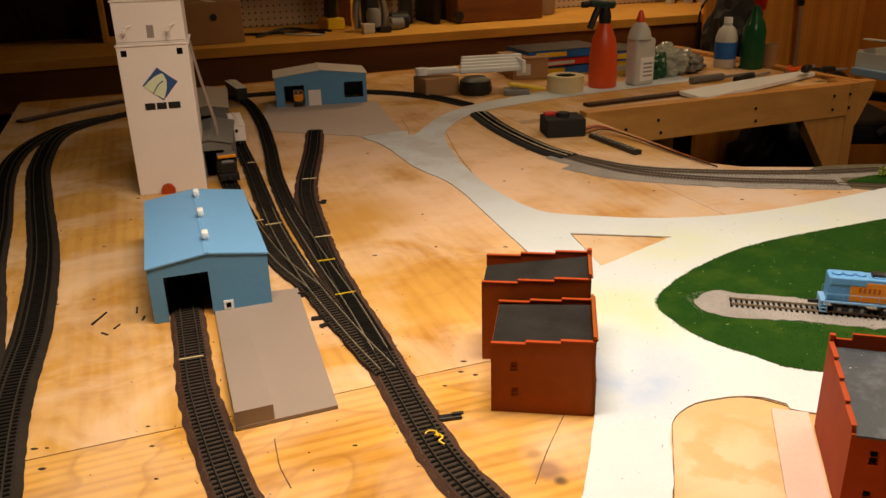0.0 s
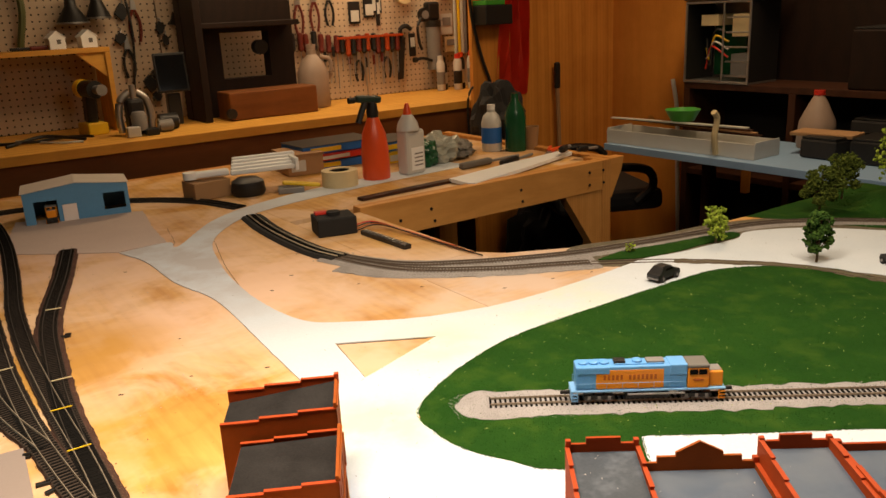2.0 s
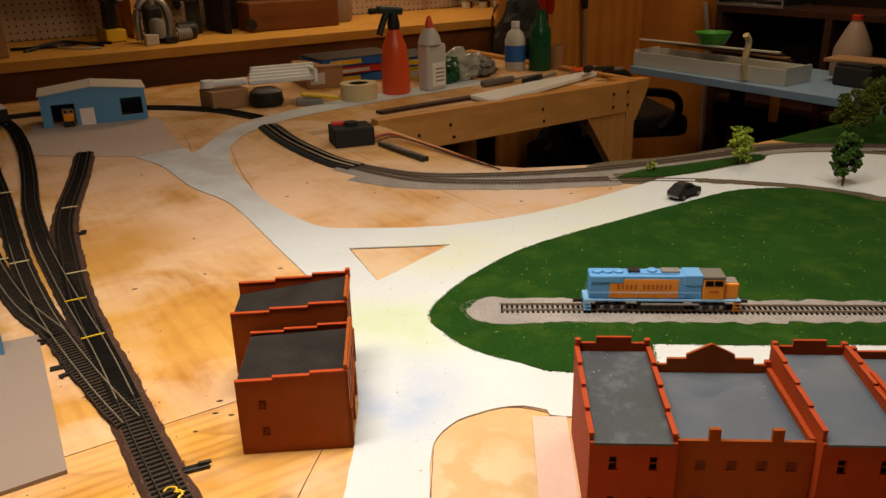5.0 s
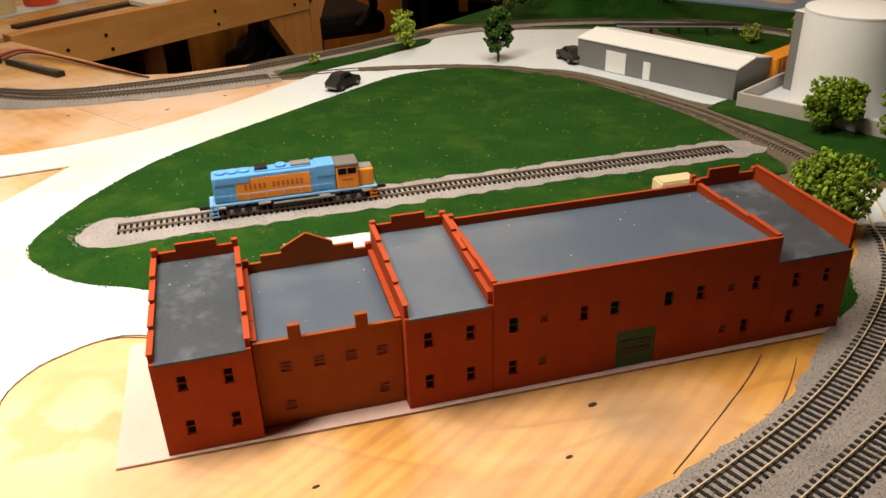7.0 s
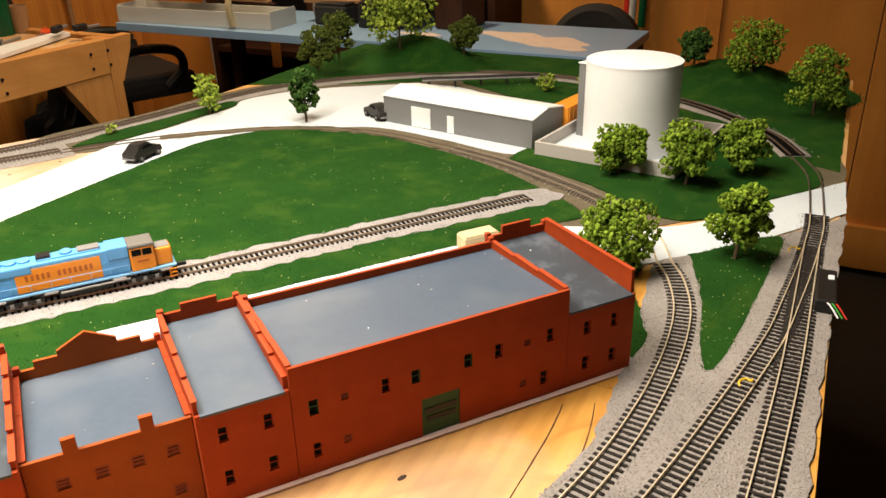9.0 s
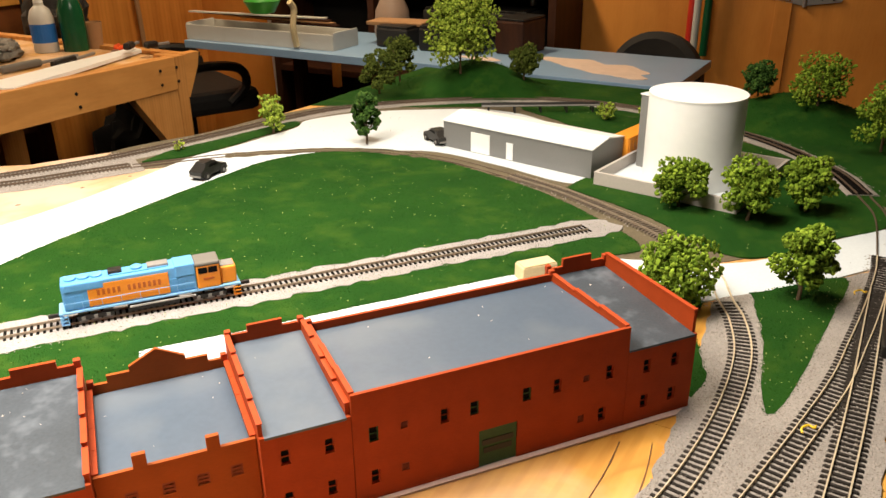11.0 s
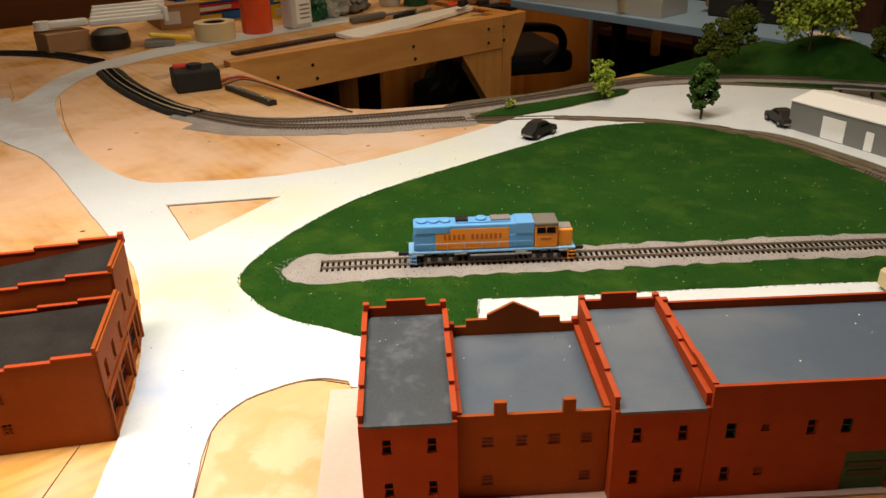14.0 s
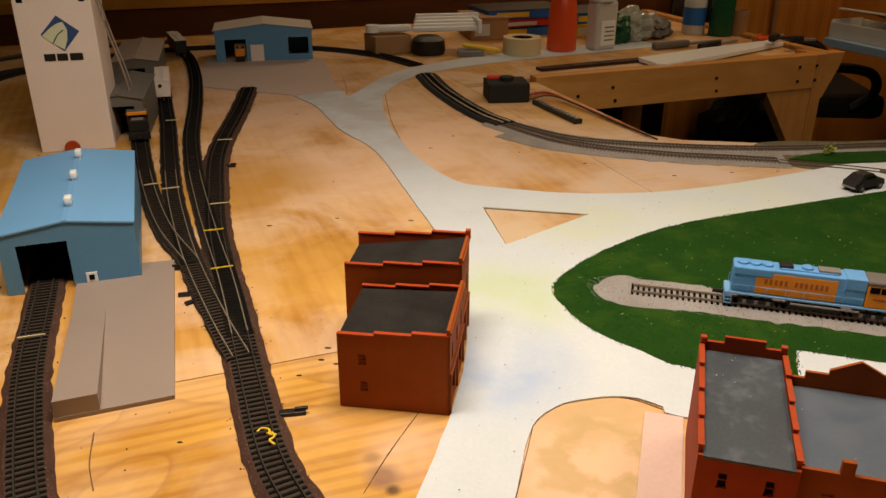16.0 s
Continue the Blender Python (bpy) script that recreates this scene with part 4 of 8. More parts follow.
track(grey, [(0.21, 1.70), (0.34, 1.552), (0.5, 1.488), (0.62, 1.468), (0.7, 1.455)], BALLAST, 0.034, 0.0004, RAIL_DARK, grains=1500, height=0.003, worn=True)
BURIED = [(0.7, 1.455), (0.85, 1.41), (0.988, 1.335), (1.069, 1.265), (1.137, 1.142), (1.163, 0.992)]
track("two rails buried between the white lot and the turf", BURIED, None, lift=-0.0016, rails=RAIL_DARK, ties=False)
tagged(part("dirt_fringe", sweep(glide(BURIED[1:], 0.006), [(-0.012, 0.0012), (0.012, 0.0012), (0.011, 0.0027), (-0.009, 0.0027)], rough=0.011), DIRT), "brown dirt strewn along the buried rails", "dirt", kind="structure")
track(grey, [(1.163, 0.992), (1.170, 0.873), (1.154, 0.715), (1.13, 0.625)], DIRT, 0.015, 0.0004, RAIL_DULL, grains=500, height=0.0032, worn=True)
track("two rails let into the white road", [(1.505, 0.585), (1.433, 0.525), (1.30, 0.458)], None, ties=False, rails=RAIL_DARK)
track("two rails let into the white road", [(1.13, 0.625), (1.10, 0.57), (1.043, 0.512)], None, ties=False)
track("two rails running on over the white road", [(0.095, 0.478), (0.14, 0.425), (0.21, 0.37)], None, ties=False)
track(grey, [(1.30, 0.458), (1.246, 0.435), (1.149, 0.401), (1.06, 0.373), (0.969, 0.347), (0.815, 0.317), (0.70, 0.298), (0.55, 0.278), (0.4, 0.28)], None, 0.018, 0.0006, grains=2200)
track(grey, [(1.20, 0.418), (1.098, 0.377), (0.963, 0.323), (0.853, 0.282), (0.72, 0.235), (0.55, 0.18)], None, 0.018, 0.0009, grains=1800)
track("track with bright rails curving behind the brick row", [(1.043, 0.512), (1.015, 0.48), (0.961, 0.438), (0.885, 0.400), (0.796, 0.368), (0.70, 0.345), (0.55, 0.325)], None, 0.018, 0.0003, grains=2200)
SIDING = [(0.350, 0.957), (0.440, 0.935), (0.645, 0.880), (0.844, 0.828), (1.091, 0.762)]
siding = track("straight siding laid in pale grey ballast across the turf", SIDING, None, near=True, rails=RAIL_DULL)
sheet("siding_ballast", closed([(0.300, 0.958), (0.335, 0.990), (0.40, 0.976), (0.65, 0.909), (0.86, 0.853), (1.095, 0.789), (1.13, 0.758), (1.10, 0.730), (0.85, 0.795), (0.64, 0.845), (0.42, 0.90), (0.33, 0.918)], 0.01), 0.0030, PALE_BALLAST, ragged=0.009, thick=0.003, label="pale grey ballast under the siding", category="ballast")
for o in siding.children:
    o.location.z = 0.0008
g = random.Random(21)
bits("ballast_grains", [(x, y, 0.0030) for x, y, _ in scatter(closed([(0.297, 0.957), (0.335, 0.990), (0.65, 0.909), (1.095, 0.789), (1.125, 0.757), (1.095, 0.731), (0.64, 0.846), (0.328, 0.918)], 0.02), 3600, 0)], 0.0007, PALE_GRAIN, g, label="loose pale ballast grains", category="ballast")
BALLAST_FIELD = closed([(1.045, 0.522), (1.0, 0.505), (0.945, 0.476), (0.905, 0.454), (0.862, 0.429), (0.802, 0.404), (0.753, 0.383), (0.70, 0.366), (0.5, 0.348), (0.35, 0.33), (0.33, 0.04), (0.60, 0.150), (0.9, 0.270), (1.325, 0.432), (1.215, 0.460), (1.12, 0.49)], 0.012, (9, 10, 13))
sheet("ballast_field", BALLAST_FIELD, 0.0024, BALLAST, ragged=0.004, label="grey ballast spread round the front tracks", category="ballast")
bits("ballast_grains", [(x, y, 0.0026) for x, y, _ in scatter(BALLAST_FIELD, 9000, 0) if not inside((x, y), turf_c) and not inside((x, y), turf_d)], 0.0009, GRAIN, g, label="loose grey ballast grains", category="ballast")
bed_line = glide([(0.25, 1.64), (0.342, 1.565), (0.5, 1.513), (0.62, 1.495), (0.72, 1.485)], 0.012)
tagged(part("ballast_strip", sweep(bed_line, [(-0.062, 0.0005), (0.05, 0.0005), (0.046, 0.0022), (-0.058, 0.0022)], rough=0.006), BALLAST), "grey ballast strip beside the far double track", "ballast", kind="structure")

# yellow track ties, joiners and levers of the points
for x, y, rz in ((-0.018, 0.665, 25), (-0.012, 0.657, -20), (0.885, 0.328, 30), (1.169, 0.425, 20)):
    part_of = thing("wire_clip", "bent yellow wire clip lying across the track", "clip", (x, y, 0.0088), rz)
    part_of.scale = (0.75, 0.75, 0.8)
    part("wire", tube(curve3([(-0.010, 0.006, 0.0), (-0.004, 0.007, 0.002), (0.003, 0.0, 0.003), (0.001, -0.006, 0.002), (0.009, -0.008, 0.0)]), 0.0013), YELLOW, part_of)
for x, y, rz, s in ((-0.004, 0.704, 12, 1.0), (-0.213, 0.998, 10, 0.8), (-0.172, 0.930, 15, 0.8), (-0.247, 1.40, 5, 0.8), (-0.16, 0.912, 40, 0.7)):
    lever = thing("switch_lever", "black plastic hand lever beside the points", "lever", (x, y, 0.0), rz, group="point levers")
    part("base", box((0, 0, 0.002), (0.024 * s, 0.008 * s, 0.004), bevel=0.0008), BLACK, lever)
    part("handle", box((0.008 * s, 0, 0.0055), (0.012 * s, 0.003, 0.003), bevel=0.0006), BLACK, lever)
for x, y, rz, metal in ((-0.19, 1.105, 18, YELLOW), (-0.146, 0.988, 22, YELLOW), (-0.21, 1.205, 18, CREAM), (-0.337, 1.285, 24, CREAM), (-0.303, 1.268, 22, CREAM), (-0.298, 0.818, 20, CREAM), (-0.29, 1.53, 12, CREAM), (-0.43, 1.66, 15, CREAM)):
    j = tagged(part("rail_joiner", box((0, 0, 0), (0.027, 0.0016, 0.0016), bevel=0.0003), metal), "yellow wire joining the rails" if metal is YELLOW else "pale wire joining the rails", "wire", group="joining wires")
    j.matrix_world = pose(x, y, 0.0095, 0, 0, rz)
machine = thing("switch_machine", "black switch machine with coloured wires beside the points", "switch machine", (1.096, 0.355, 0.0024), 24)
part("case", box((0, 0, 0.007), (0.078, 0.020, 0.014), bevel=0.002), BLACK, machine)
part("label_plate", box((0.018, -0.004, 0.0144), (0.010, 0.006, 0.0008)), WHITE, machine)
for k, m in enumerate((RED, GREEN, WHITE)):
    part("wire", tube(curve3([(-0.028, -0.006 + 0.005 * k, 0.006), (-0.04, -0.01 + 0.004 * k, 0.012), (-0.05, -0.02 + 0.004 * k, 0.003)]), 0.0009, 6), m, machine)

# ---- hills behind the far loop ----
def hill(cx, cy, rx, ry, turn, h, count, label):
    bm = bmesh.new()
    grid = {}
    n = 30
    for i in range(n + 1):
        for j in range(n + 1):
            a, b = (i / n - 0.5) * 2, (j / n - 0.5) * 2
            # square to disc
            x, y = a * math.sqrt(1 - b * b / 2), b * math.sqrt(1 - a * a / 2)
            d = math.hypot(x, y)
            px, py = rot2(x * rx, y * ry, turn)
            z = h * (0.5 + 0.5 * math.cos(math.pi * min(1, d))) + 0.012 * (1 - d) * noise.noise(Vector((px * 14 + cx, py * 14, 3)))
            grid[i, j] = bm.verts.new((cx + px, cy + py, max(0.0005, z + 0.001)))
    for i in range(n):
        for j in range(n):
            bm.faces.new((grid[i, j], grid[i + 1, j], grid[i + 1, j + 1], grid[i, j + 1]))
    tops = [tuple(v.co) for v in bm.verts]
    ob = tagged(part("hill", bm, GRASS, smooth=True), label, "hill", kind="structure")
    g = random.Random(3)
    sp = []
    for _ in range(count):
        p = g.choice(tops)
        sp.append((p[0] + g.uniform(-0.008, 0.008), p[1] + g.uniform(-0.008, 0.008), p[2]))
    bits("grass_fibres", sp, 0.0016, GRASS_BIT, g, flat=0.9, label="short green fibres on the hillside", category="grass")


hill(1.563, 1.548, 0.23, 0.145, 112, 0.066, 1800, "green turfed hill behind the far track")
hill(1.835, 0.885, 0.24, 0.165, 112, 0.055, 2600, "green turfed bank at the end of the table")

# ---- model buildings ----
def window(parent, x, y, z, w, h, frame_mat, pane_mat, bars=1, face=-1, axis="x"):
    """A window set in an opening; bars across; face: the side that it looks to."""
    bm = bmesh.new()
    t = 0.0008
    put = (lambda a, d, b: (a, d, b)) if axis == "x" else (lambda a, d, b: (d, a, b))
    size = (lambda a, d, b: (a, d, b)) if axis == "x" else (lambda a, d, b: (d, a, b))
    for a, b, sa, sb in ((x - w / 2 + t / 2, z + h / 2, t, h), (x + w / 2 - t / 2, z + h / 2, t, h), (x, z + t / 2, w - 2 * t, t), (x, z + h - t / 2, w - 2 * t, t)):
        bx(bm, put(a, y + 0.0014 * -face, b), size(sa, 0.0014, sb))
    for k in range(bars):
        bx(bm, put(x, y + 0.0014 * -face, z + h * (k + 1) / (bars + 1)), size(w - 2 * t, 0.0011, t * 0.9))
    w_ob = part("window", bm, frame_mat, parent)
    part("pane", bx(bmesh.new(), put(x, y + 0.0023 * -face, z + h / 2), size(w - t, 0.0004, h - t)), pane_mat, w_ob)
    return w_ob


PANE = mat("dark_pane", (0.004, 0.0035, 0.0035), 0.7, var=0.3, relief=0, spec=0.08)
ROW_X, ROW_Y, ROW_TURN = 0.311, 0.556, -14.6
T = 0.003


def stepped(x0, x1, low, high, steps, base=0.0):
    """The outline of a side wall whose top climbs in steps."""
    out = [(x0, base), (x1, base)]
    tops = []
    for k in range(steps):
        a, b = x0 + (x1 - x0) * k / steps, x0 + (x1 - x0) * (k + 1) / steps
        z = low + (high - low) * (k + 0.5) / steps
        tops += [(a, z), (b, z)]
    return out + tops[::-1]


def row_unit(label, s0, s1, depth, front, back, roof_mat, holes, brick=RED_BRICK, set_back=0.0, crest=(), merlons=(), front_rise=0.0, sides_up=0.004, left=True, right=True, roof_drop=0.004, steps=4, dummy=()):
    """One brick shop of the row: pierced rear wall, stepped party walls, street front with a crest, sloping roof."""
    length = s1 - s0
    dx, dy = rot2(s0, set_back, ROW_TURN)
    ob = thing("brick_building", label, "building", (ROW_X + dx, ROW_Y + dy, 0.0024), ROW_TURN, group="brick shops in the row")
    d = depth - set_back
    gaps = [(x - w / 2, x + w / 2, z, z + h) for x, z, w, h, *_ in holes]
    part("rear_wall", pierced(length, front + front_rise, T, gaps), brick, ob)
    for x, z, w, h, *kind in holes:
        style = kind[0] if kind else "dark"
        if style == "door":
            door = part("door", box((x, 0.0017, z + h / 2), (w, 0.0016, h), bevel=0.0003), GREEN_DOOR, ob, "dark green loading door")
            for k, wide in enumerate((0.82, 0.74)):
                part("lettering_bar", bx(bmesh.new(), (x, 0.0006, z + h * (0.64 - 0.22 * k)), (w * wide, 0.0006, h * 0.14)), BLACK, door, "dark bar of lettering")
        elif style == "bricked":
            part("bricked_opening", bx(bmesh.new(), (x, 0.0020, z + h / 2), (w, 0.0014, h)), WINDOW_RED, ob)
            panes = [(w * (0.12 + 0.42 * i), w * (0.46 + 0.42 * i), h * (0.08 + 0.30 * k), h * (0.30 + 0.30 * k)) for i in range(2) for k in range(3)]
            part("shutter", pierced(w, h, 0.0005, panes), WINDOW_RED, ob).location = (x - w / 2, 0.0007, z)
        elif style == "green":
            window(ob, x, 0.0004, z, w, h, GREEN_DOOR, PANE, 1)
        else:
            window(ob, x, 0.0004, z, w, h, RED_TRIM, PANE, 1)
    for on, x in ((left, 0.0), (right, length - T)):
        if on:
            part("side_wall", slab(stepped(T, d - T, front + sides_up, back + sides_up, steps), "y", x, T), brick, ob)
            cap = bmesh.new()
            for k in range(steps):
                a, b = T + (d - 2 * T) * k / steps, T + (d - 2 * T) * (k + 1) / steps
                z = front + sides_up + (back - front) * (k + 0.5) / steps
                bx(cap, (x + T / 2, (a + b) / 2, z + 0.0006), (T + 0.0012, b - a, 0.0012))
            part("coping", cap, RED_TRIM, ob)
    crest_line = [(0, 0), (length, 0), (length, back + 0.006), *[(length * f, back + z) for f, z in crest], (0, back + 0.006)]
    part("street_front", slab(crest_line, "x", d - T, T), brick, ob)
    for x in (0.0025, length - 0.0025):
        part("corner_post", box((x, d - T / 2, back + 0.007), (0.005, 0.005, 0.006), bevel=0.0006), RED_TRIM, ob)
    for f in merlons:
        part("chimney", box((length * f, T / 2, front + front_rise + 0.0045), (0.009, T + 0.001, 0.0125), bevel=0.0005), brick, ob)
    bm = bmesh.new()
    z0, z1 = front - roof_drop, back - roof_drop
    x0, x1 = (T + 0.0003 if left else 0.0), (length - T - 0.0003 if right else length)
    y0, y1 = (0.0 if not front_rise and not merlons else T + 0.0003), d - T - 0.0003
    vs = [bm.verts.new(c) for c in ((x0, y0, z0), (x1, y0, z0), (x1, y1, z1), (x0, y1, z1), (x0, y0, z0 + 0.002), (x1, y0, z0 + 0.002), (x1, y1, z1 + 0.002), (x0, y1, z1 + 0.002))]
    for q in ((0, 3, 2, 1), (4, 5, 6, 7), (0, 1, 5, 4), (1, 2, 6, 5), (2, 3, 7, 6), (3, 0, 4, 7)):
        bm.faces.new([vs[i] for i in q])
    if y0 == 0.0:
        for v in bm.verts:
            if v.co.y == 0.0:
                v.co.y, v.co.z = -0.0012, v.co.z + roof_drop - 0.0015
    part("roof", bm, roof_mat, ob, "grey roof sheet")
    return ob


WIN = (0.0072, 0.0125)
row_unit("two-storey red brick shop with a grey roof", 0.0, 0.0668, 0.130, 0.0775, 0.090, ROOF,
         [(0.0185, 0.0525, *WIN), (0.0495, 0.0525, *WIN), (0.0185, 0.015, *WIN), (0.0495, 0.015, *WIN)], crest=((0.75, 0.006), (0.75, 0.012), (0.28, 0.012), (0.28, 0.006)))
row_unit("low brown brick hall with a gabled crest and two chimneys", 0.0675, 0.1738, 0.126, 0.070, 0.071, ROOF_SHEEN,
         [(0.021, 0.046, 0.0085, 0.0095, "bricked"), (0.045, 0.046, 0.0085, 0.0095, "bricked"), (0.068, 0.046, 0.0085, 0.0095, "bricked"), (0.091, 0.046, 0.0085, 0.0095, "bricked"),
          (0.021, 0.012, 0.0085, 0.0095, "bricked"), (0.091, 0.012, 0.0085, 0.0095, "bricked")], BROWN_BRICK, 0.011,
         ((0.86, 0.006), (0.86, 0.012), (0.70, 0.012), (0.70, 0.016), (0.5, 0.027), (0.30, 0.016), (0.30, 0.012), (0.14, 0.012), (0.14, 0.006)), (0.28, 0.73), 0.003, 0.003)
row_unit("two-storey red brick shop with a smooth grey roof", 0.1745, 0.240, 0.130, 0.0790, 0.088, ROOF_SHEEN,
         [(0.0165, 0.0525, *WIN), (0.0485, 0.0525, *WIN), (0.0165, 0.0155, *WIN), (0.0485, 0.0155, *WIN)], crest=((0.72, 0.006), (0.72, 0.012), (0.28, 0.012), (0.28, 0.006)), sides_up=0.008)
long_house = row_unit("long red brick warehouse with a green loading door", 0.2405, 0.4800, 0.124, 0.092, 0.0865, ROOF_SHEEN,
         [(0.016, 0.052, 0.0075, 0.013, "green"), (0.040, 0.057, 0.006, 0.006, "bricked"), (0.073, 0.052, *WIN), (0.098, 0.052, 0.0075, 0.012, "green"), (0.144, 0.052, 0.0075, 0.012, "green"),
          (0.172, 0.052, *WIN), (0.199, 0.055, 0.006, 0.006, "bricked"), (0.222, 0.052, *WIN), (0.016, 0.014, *WIN), (0.040, 0.018, 0.0065, 0.0075, "bricked"),
          (0.196, 0.016, 0.006, 0.007, "bricked"), (0.217, 0.012, *WIN), (0.119, 0.0, 0.034, 0.035, "door")], front_rise=0.004, sides_up=0.005, roof_drop=0.003, steps=3)
part("wall_edge", box((0.062, 0.0016, 0.0955), (0.118, 0.0024, 0.0007), bevel=0.0002), PALE_CONCRETE, long_house, "pale bare plastic edge on the wall top")
row_unit("narrow red brick end shop with a stained grey roof", 0.4803, 0.5500, 0.139, 0.074, 0.084, ROOF,
         [(0.020, 0.048, *WIN), (0.049, 0.048, *WIN), (0.020, 0.013, *WIN), (0.049, 0.013, *WIN)], crest=((0.72, 0.006), (0.72, 0.014), (0.26, 0.014), (0.26, 0.006)), sides_up=0.016, left=False, steps=1)
px = [rot2(a, b, ROW_TURN) for a, b in ((-0.036, -0.002), (-0.036, 0.155), (-0.002, 0.155), (-0.002, 0.02), (0.56, 0.02), (0.56, -0.006), (0.18, -0.004), (0.07, -0.003))]
sheet("sidewalk", [(ROW_X + a, ROW_Y + b) for a, b in px], 0.0022, PINK_PLASTER, label="pinkish plaster pavement under the brick row", category="pavement", ragged=0.0004)


rng = random.Random(31)
lint = []
for s0, s1, depth, front, back, count in ((0.005, 0.061, 0.12, 0.0775, 0.090, 14), (0.075, 0.167, 0.115, 0.070, 0.071, 5), (0.181, 0.234, 0.12, 0.0790, 0.088, 5), (0.246, 0.474, 0.115, 0.093, 0.0875, 8), (0.486, 0.543, 0.13, 0.074, 0.084, 5)):
    for _ in range(count):
        a, b = rng.uniform(s0, s1), rng.uniform(0.018, depth)
        dx, dy = rot2(a, b, ROW_TURN)
        lint.append((ROW_X + dx, ROW_Y + dy, front + (back - front) * b / depth - 0.0003 + 0.0012))
bits("lint_flecks", lint, 0.0007, WHITE_WALL, rng, flat=0.5, label="white flecks of lint on the roofs", category="lint")


def corner_block(label, x, y, turn, width, depth, low, high, roof_low, roof_high, windows, facade, spike=False, roof_twist=0.0, party_up=0.0):
    """A brick shop of the corner pair: walls whose tops climb in steps towards the street front."""
    ob = thing("brick_building", label, "building", (x, y, 0.0005), turn, group="corner shops")
    front = bmesh.new()
    holes = [(a - 0.004, a + 0.004, z, z + 0.011) for a, z in windows]
    pierced(width, low, T, holes, 0.0, front)
    step = (high - low) / 3
    for k in range(1, 4):
        a = width * k / 3.0
        if k < 3:
            bx(front, ((a + width) / 2, T / 2, low + step * (k - 0.5)), (width - a, T, step))
    part("rear_wall", front, BROWN_BRICK, ob)
    cap = bmesh.new()
    for k in range(3):
        bx(cap, (width * (k + 0.5) / 3, T / 2, low + step * k + 0.0006), (width / 3, T + 0.0014, 0.0012))
    part("coping", cap, RED_TRIM, ob)
    for a, z in windows:
        part("bricked_opening", bx(bmesh.new(), (a, 0.0024, z + 0.0055), (0.008, 0.001, 0.011)), WINDOW_RED, ob)
        panes = [(0.001 + 0.0032 * i, 0.0036 + 0.0032 * i, 0.0009 + 0.0033 * k, 0.0033 + 0.0033 * k) for i in range(2) for k in range(3)]
        part("shutter", pierced(0.008, 0.011, 0.0009, panes), BROWN_BRICK, ob).location = (a - 0.004, 0.0008, z)
    up = party_up
    part("party_wall", slab([(0, 0), (width, 0), (width, high - step + up), (width * 2 / 3, high - step + up), (width * 2 / 3, low + step + up), (width / 3, low + step + up), (width / 3, low + up), (0, low + up)], "x", depth - T, T), RED_BRICK, ob)
    back_cap = bmesh.new()
    for k in range(3):
        bx(back_cap, (width * (k + 0.5) / 3, depth - T / 2, low + up + step * k + 0.0006), (width / 3, T + 0.0014, 0.0012))
    part("coping", back_cap, RED_TRIM, ob)
    part("side_wall", slab([(T, 0), (depth - T, 0), (depth - T, roof_low - 0.001), (T, roof_low - 0.001)], "y", 0.0, T), RED_BRICK, ob)
    bm = bmesh.new()
    zs = (roof_low, roof_high, roof_high + roof_twist, roof_low + roof_twist * 0.3)
    xy = ((0.0005, T + 0.0004), (width - T - 0.0004, T + 0.0004), (width - T - 0.0004, depth - T - 0.0004), (0.0005, depth - T - 0.0004))
    lo = [bm.verts.new((a, b, z - 0.0015)) for (a, b), z in zip(xy, zs)]
    hi = [bm.verts.new((a, b, z)) for (a, b), z in zip(xy, zs)]
    bm.faces.new(lo[::-1])
    bm.faces.new(hi)
    for i in range(4):
        bm.faces.new((lo[i], lo[(i + 1) % 4], hi[(i + 1) % 4], hi[i]))
    part("roof", bm, ROOF_DARK, ob, "dark worn roof sheet")
    # street front with shop window, pilasters, cornice and upper windows
    holes = facade
    bm = bmesh.new()
    pierced(depth, high + 0.004, T, holes, 0.0, bm)
    bmesh.ops.transform(bm, matrix=Matrix.Translation((width, 0, 0)) @ Matrix.Rotation(radians(90), 4, "Z"), verts=bm.verts[:])
    part("street_front", bm, BROWN_BRICK, ob)
    for a0, a1, z0, z1 in holes:
        window(ob, (a0 + a1) / 2, width - 0.0026, z0, a1 - a0, z1 - z0, RED_TRIM, PANE if z0 < 0.02 else WINDOW_RED, 1, face=1, axis="y")
    part("cornice", box((width + 0.0008, depth / 2, high + 0.0005), (0.0016, depth + 0.001, 0.003), bevel=0.0006), BROWN_BRICK, ob)
    part("shop_sign_band", box((width + 0.0009, depth / 2, 0.040), (0.0018, depth * 0.96, 0.004), bevel=0.0005), BROWN_BRICK, ob)
    for a in (0.004, depth / 2, depth - 0.004):
        part("pilaster", box((width + 0.0008, a, 0.019), (0.0018, 0.004, 0.038), bevel=0.0004), BROWN_BRICK, ob)
    if spike:
        part("corner_post", box((width - 0.001, depth - 0.003, high + 0.005), (0.005, 0.006, 0.010), bevel=0.0006), RED_TRIM, ob)
    return ob


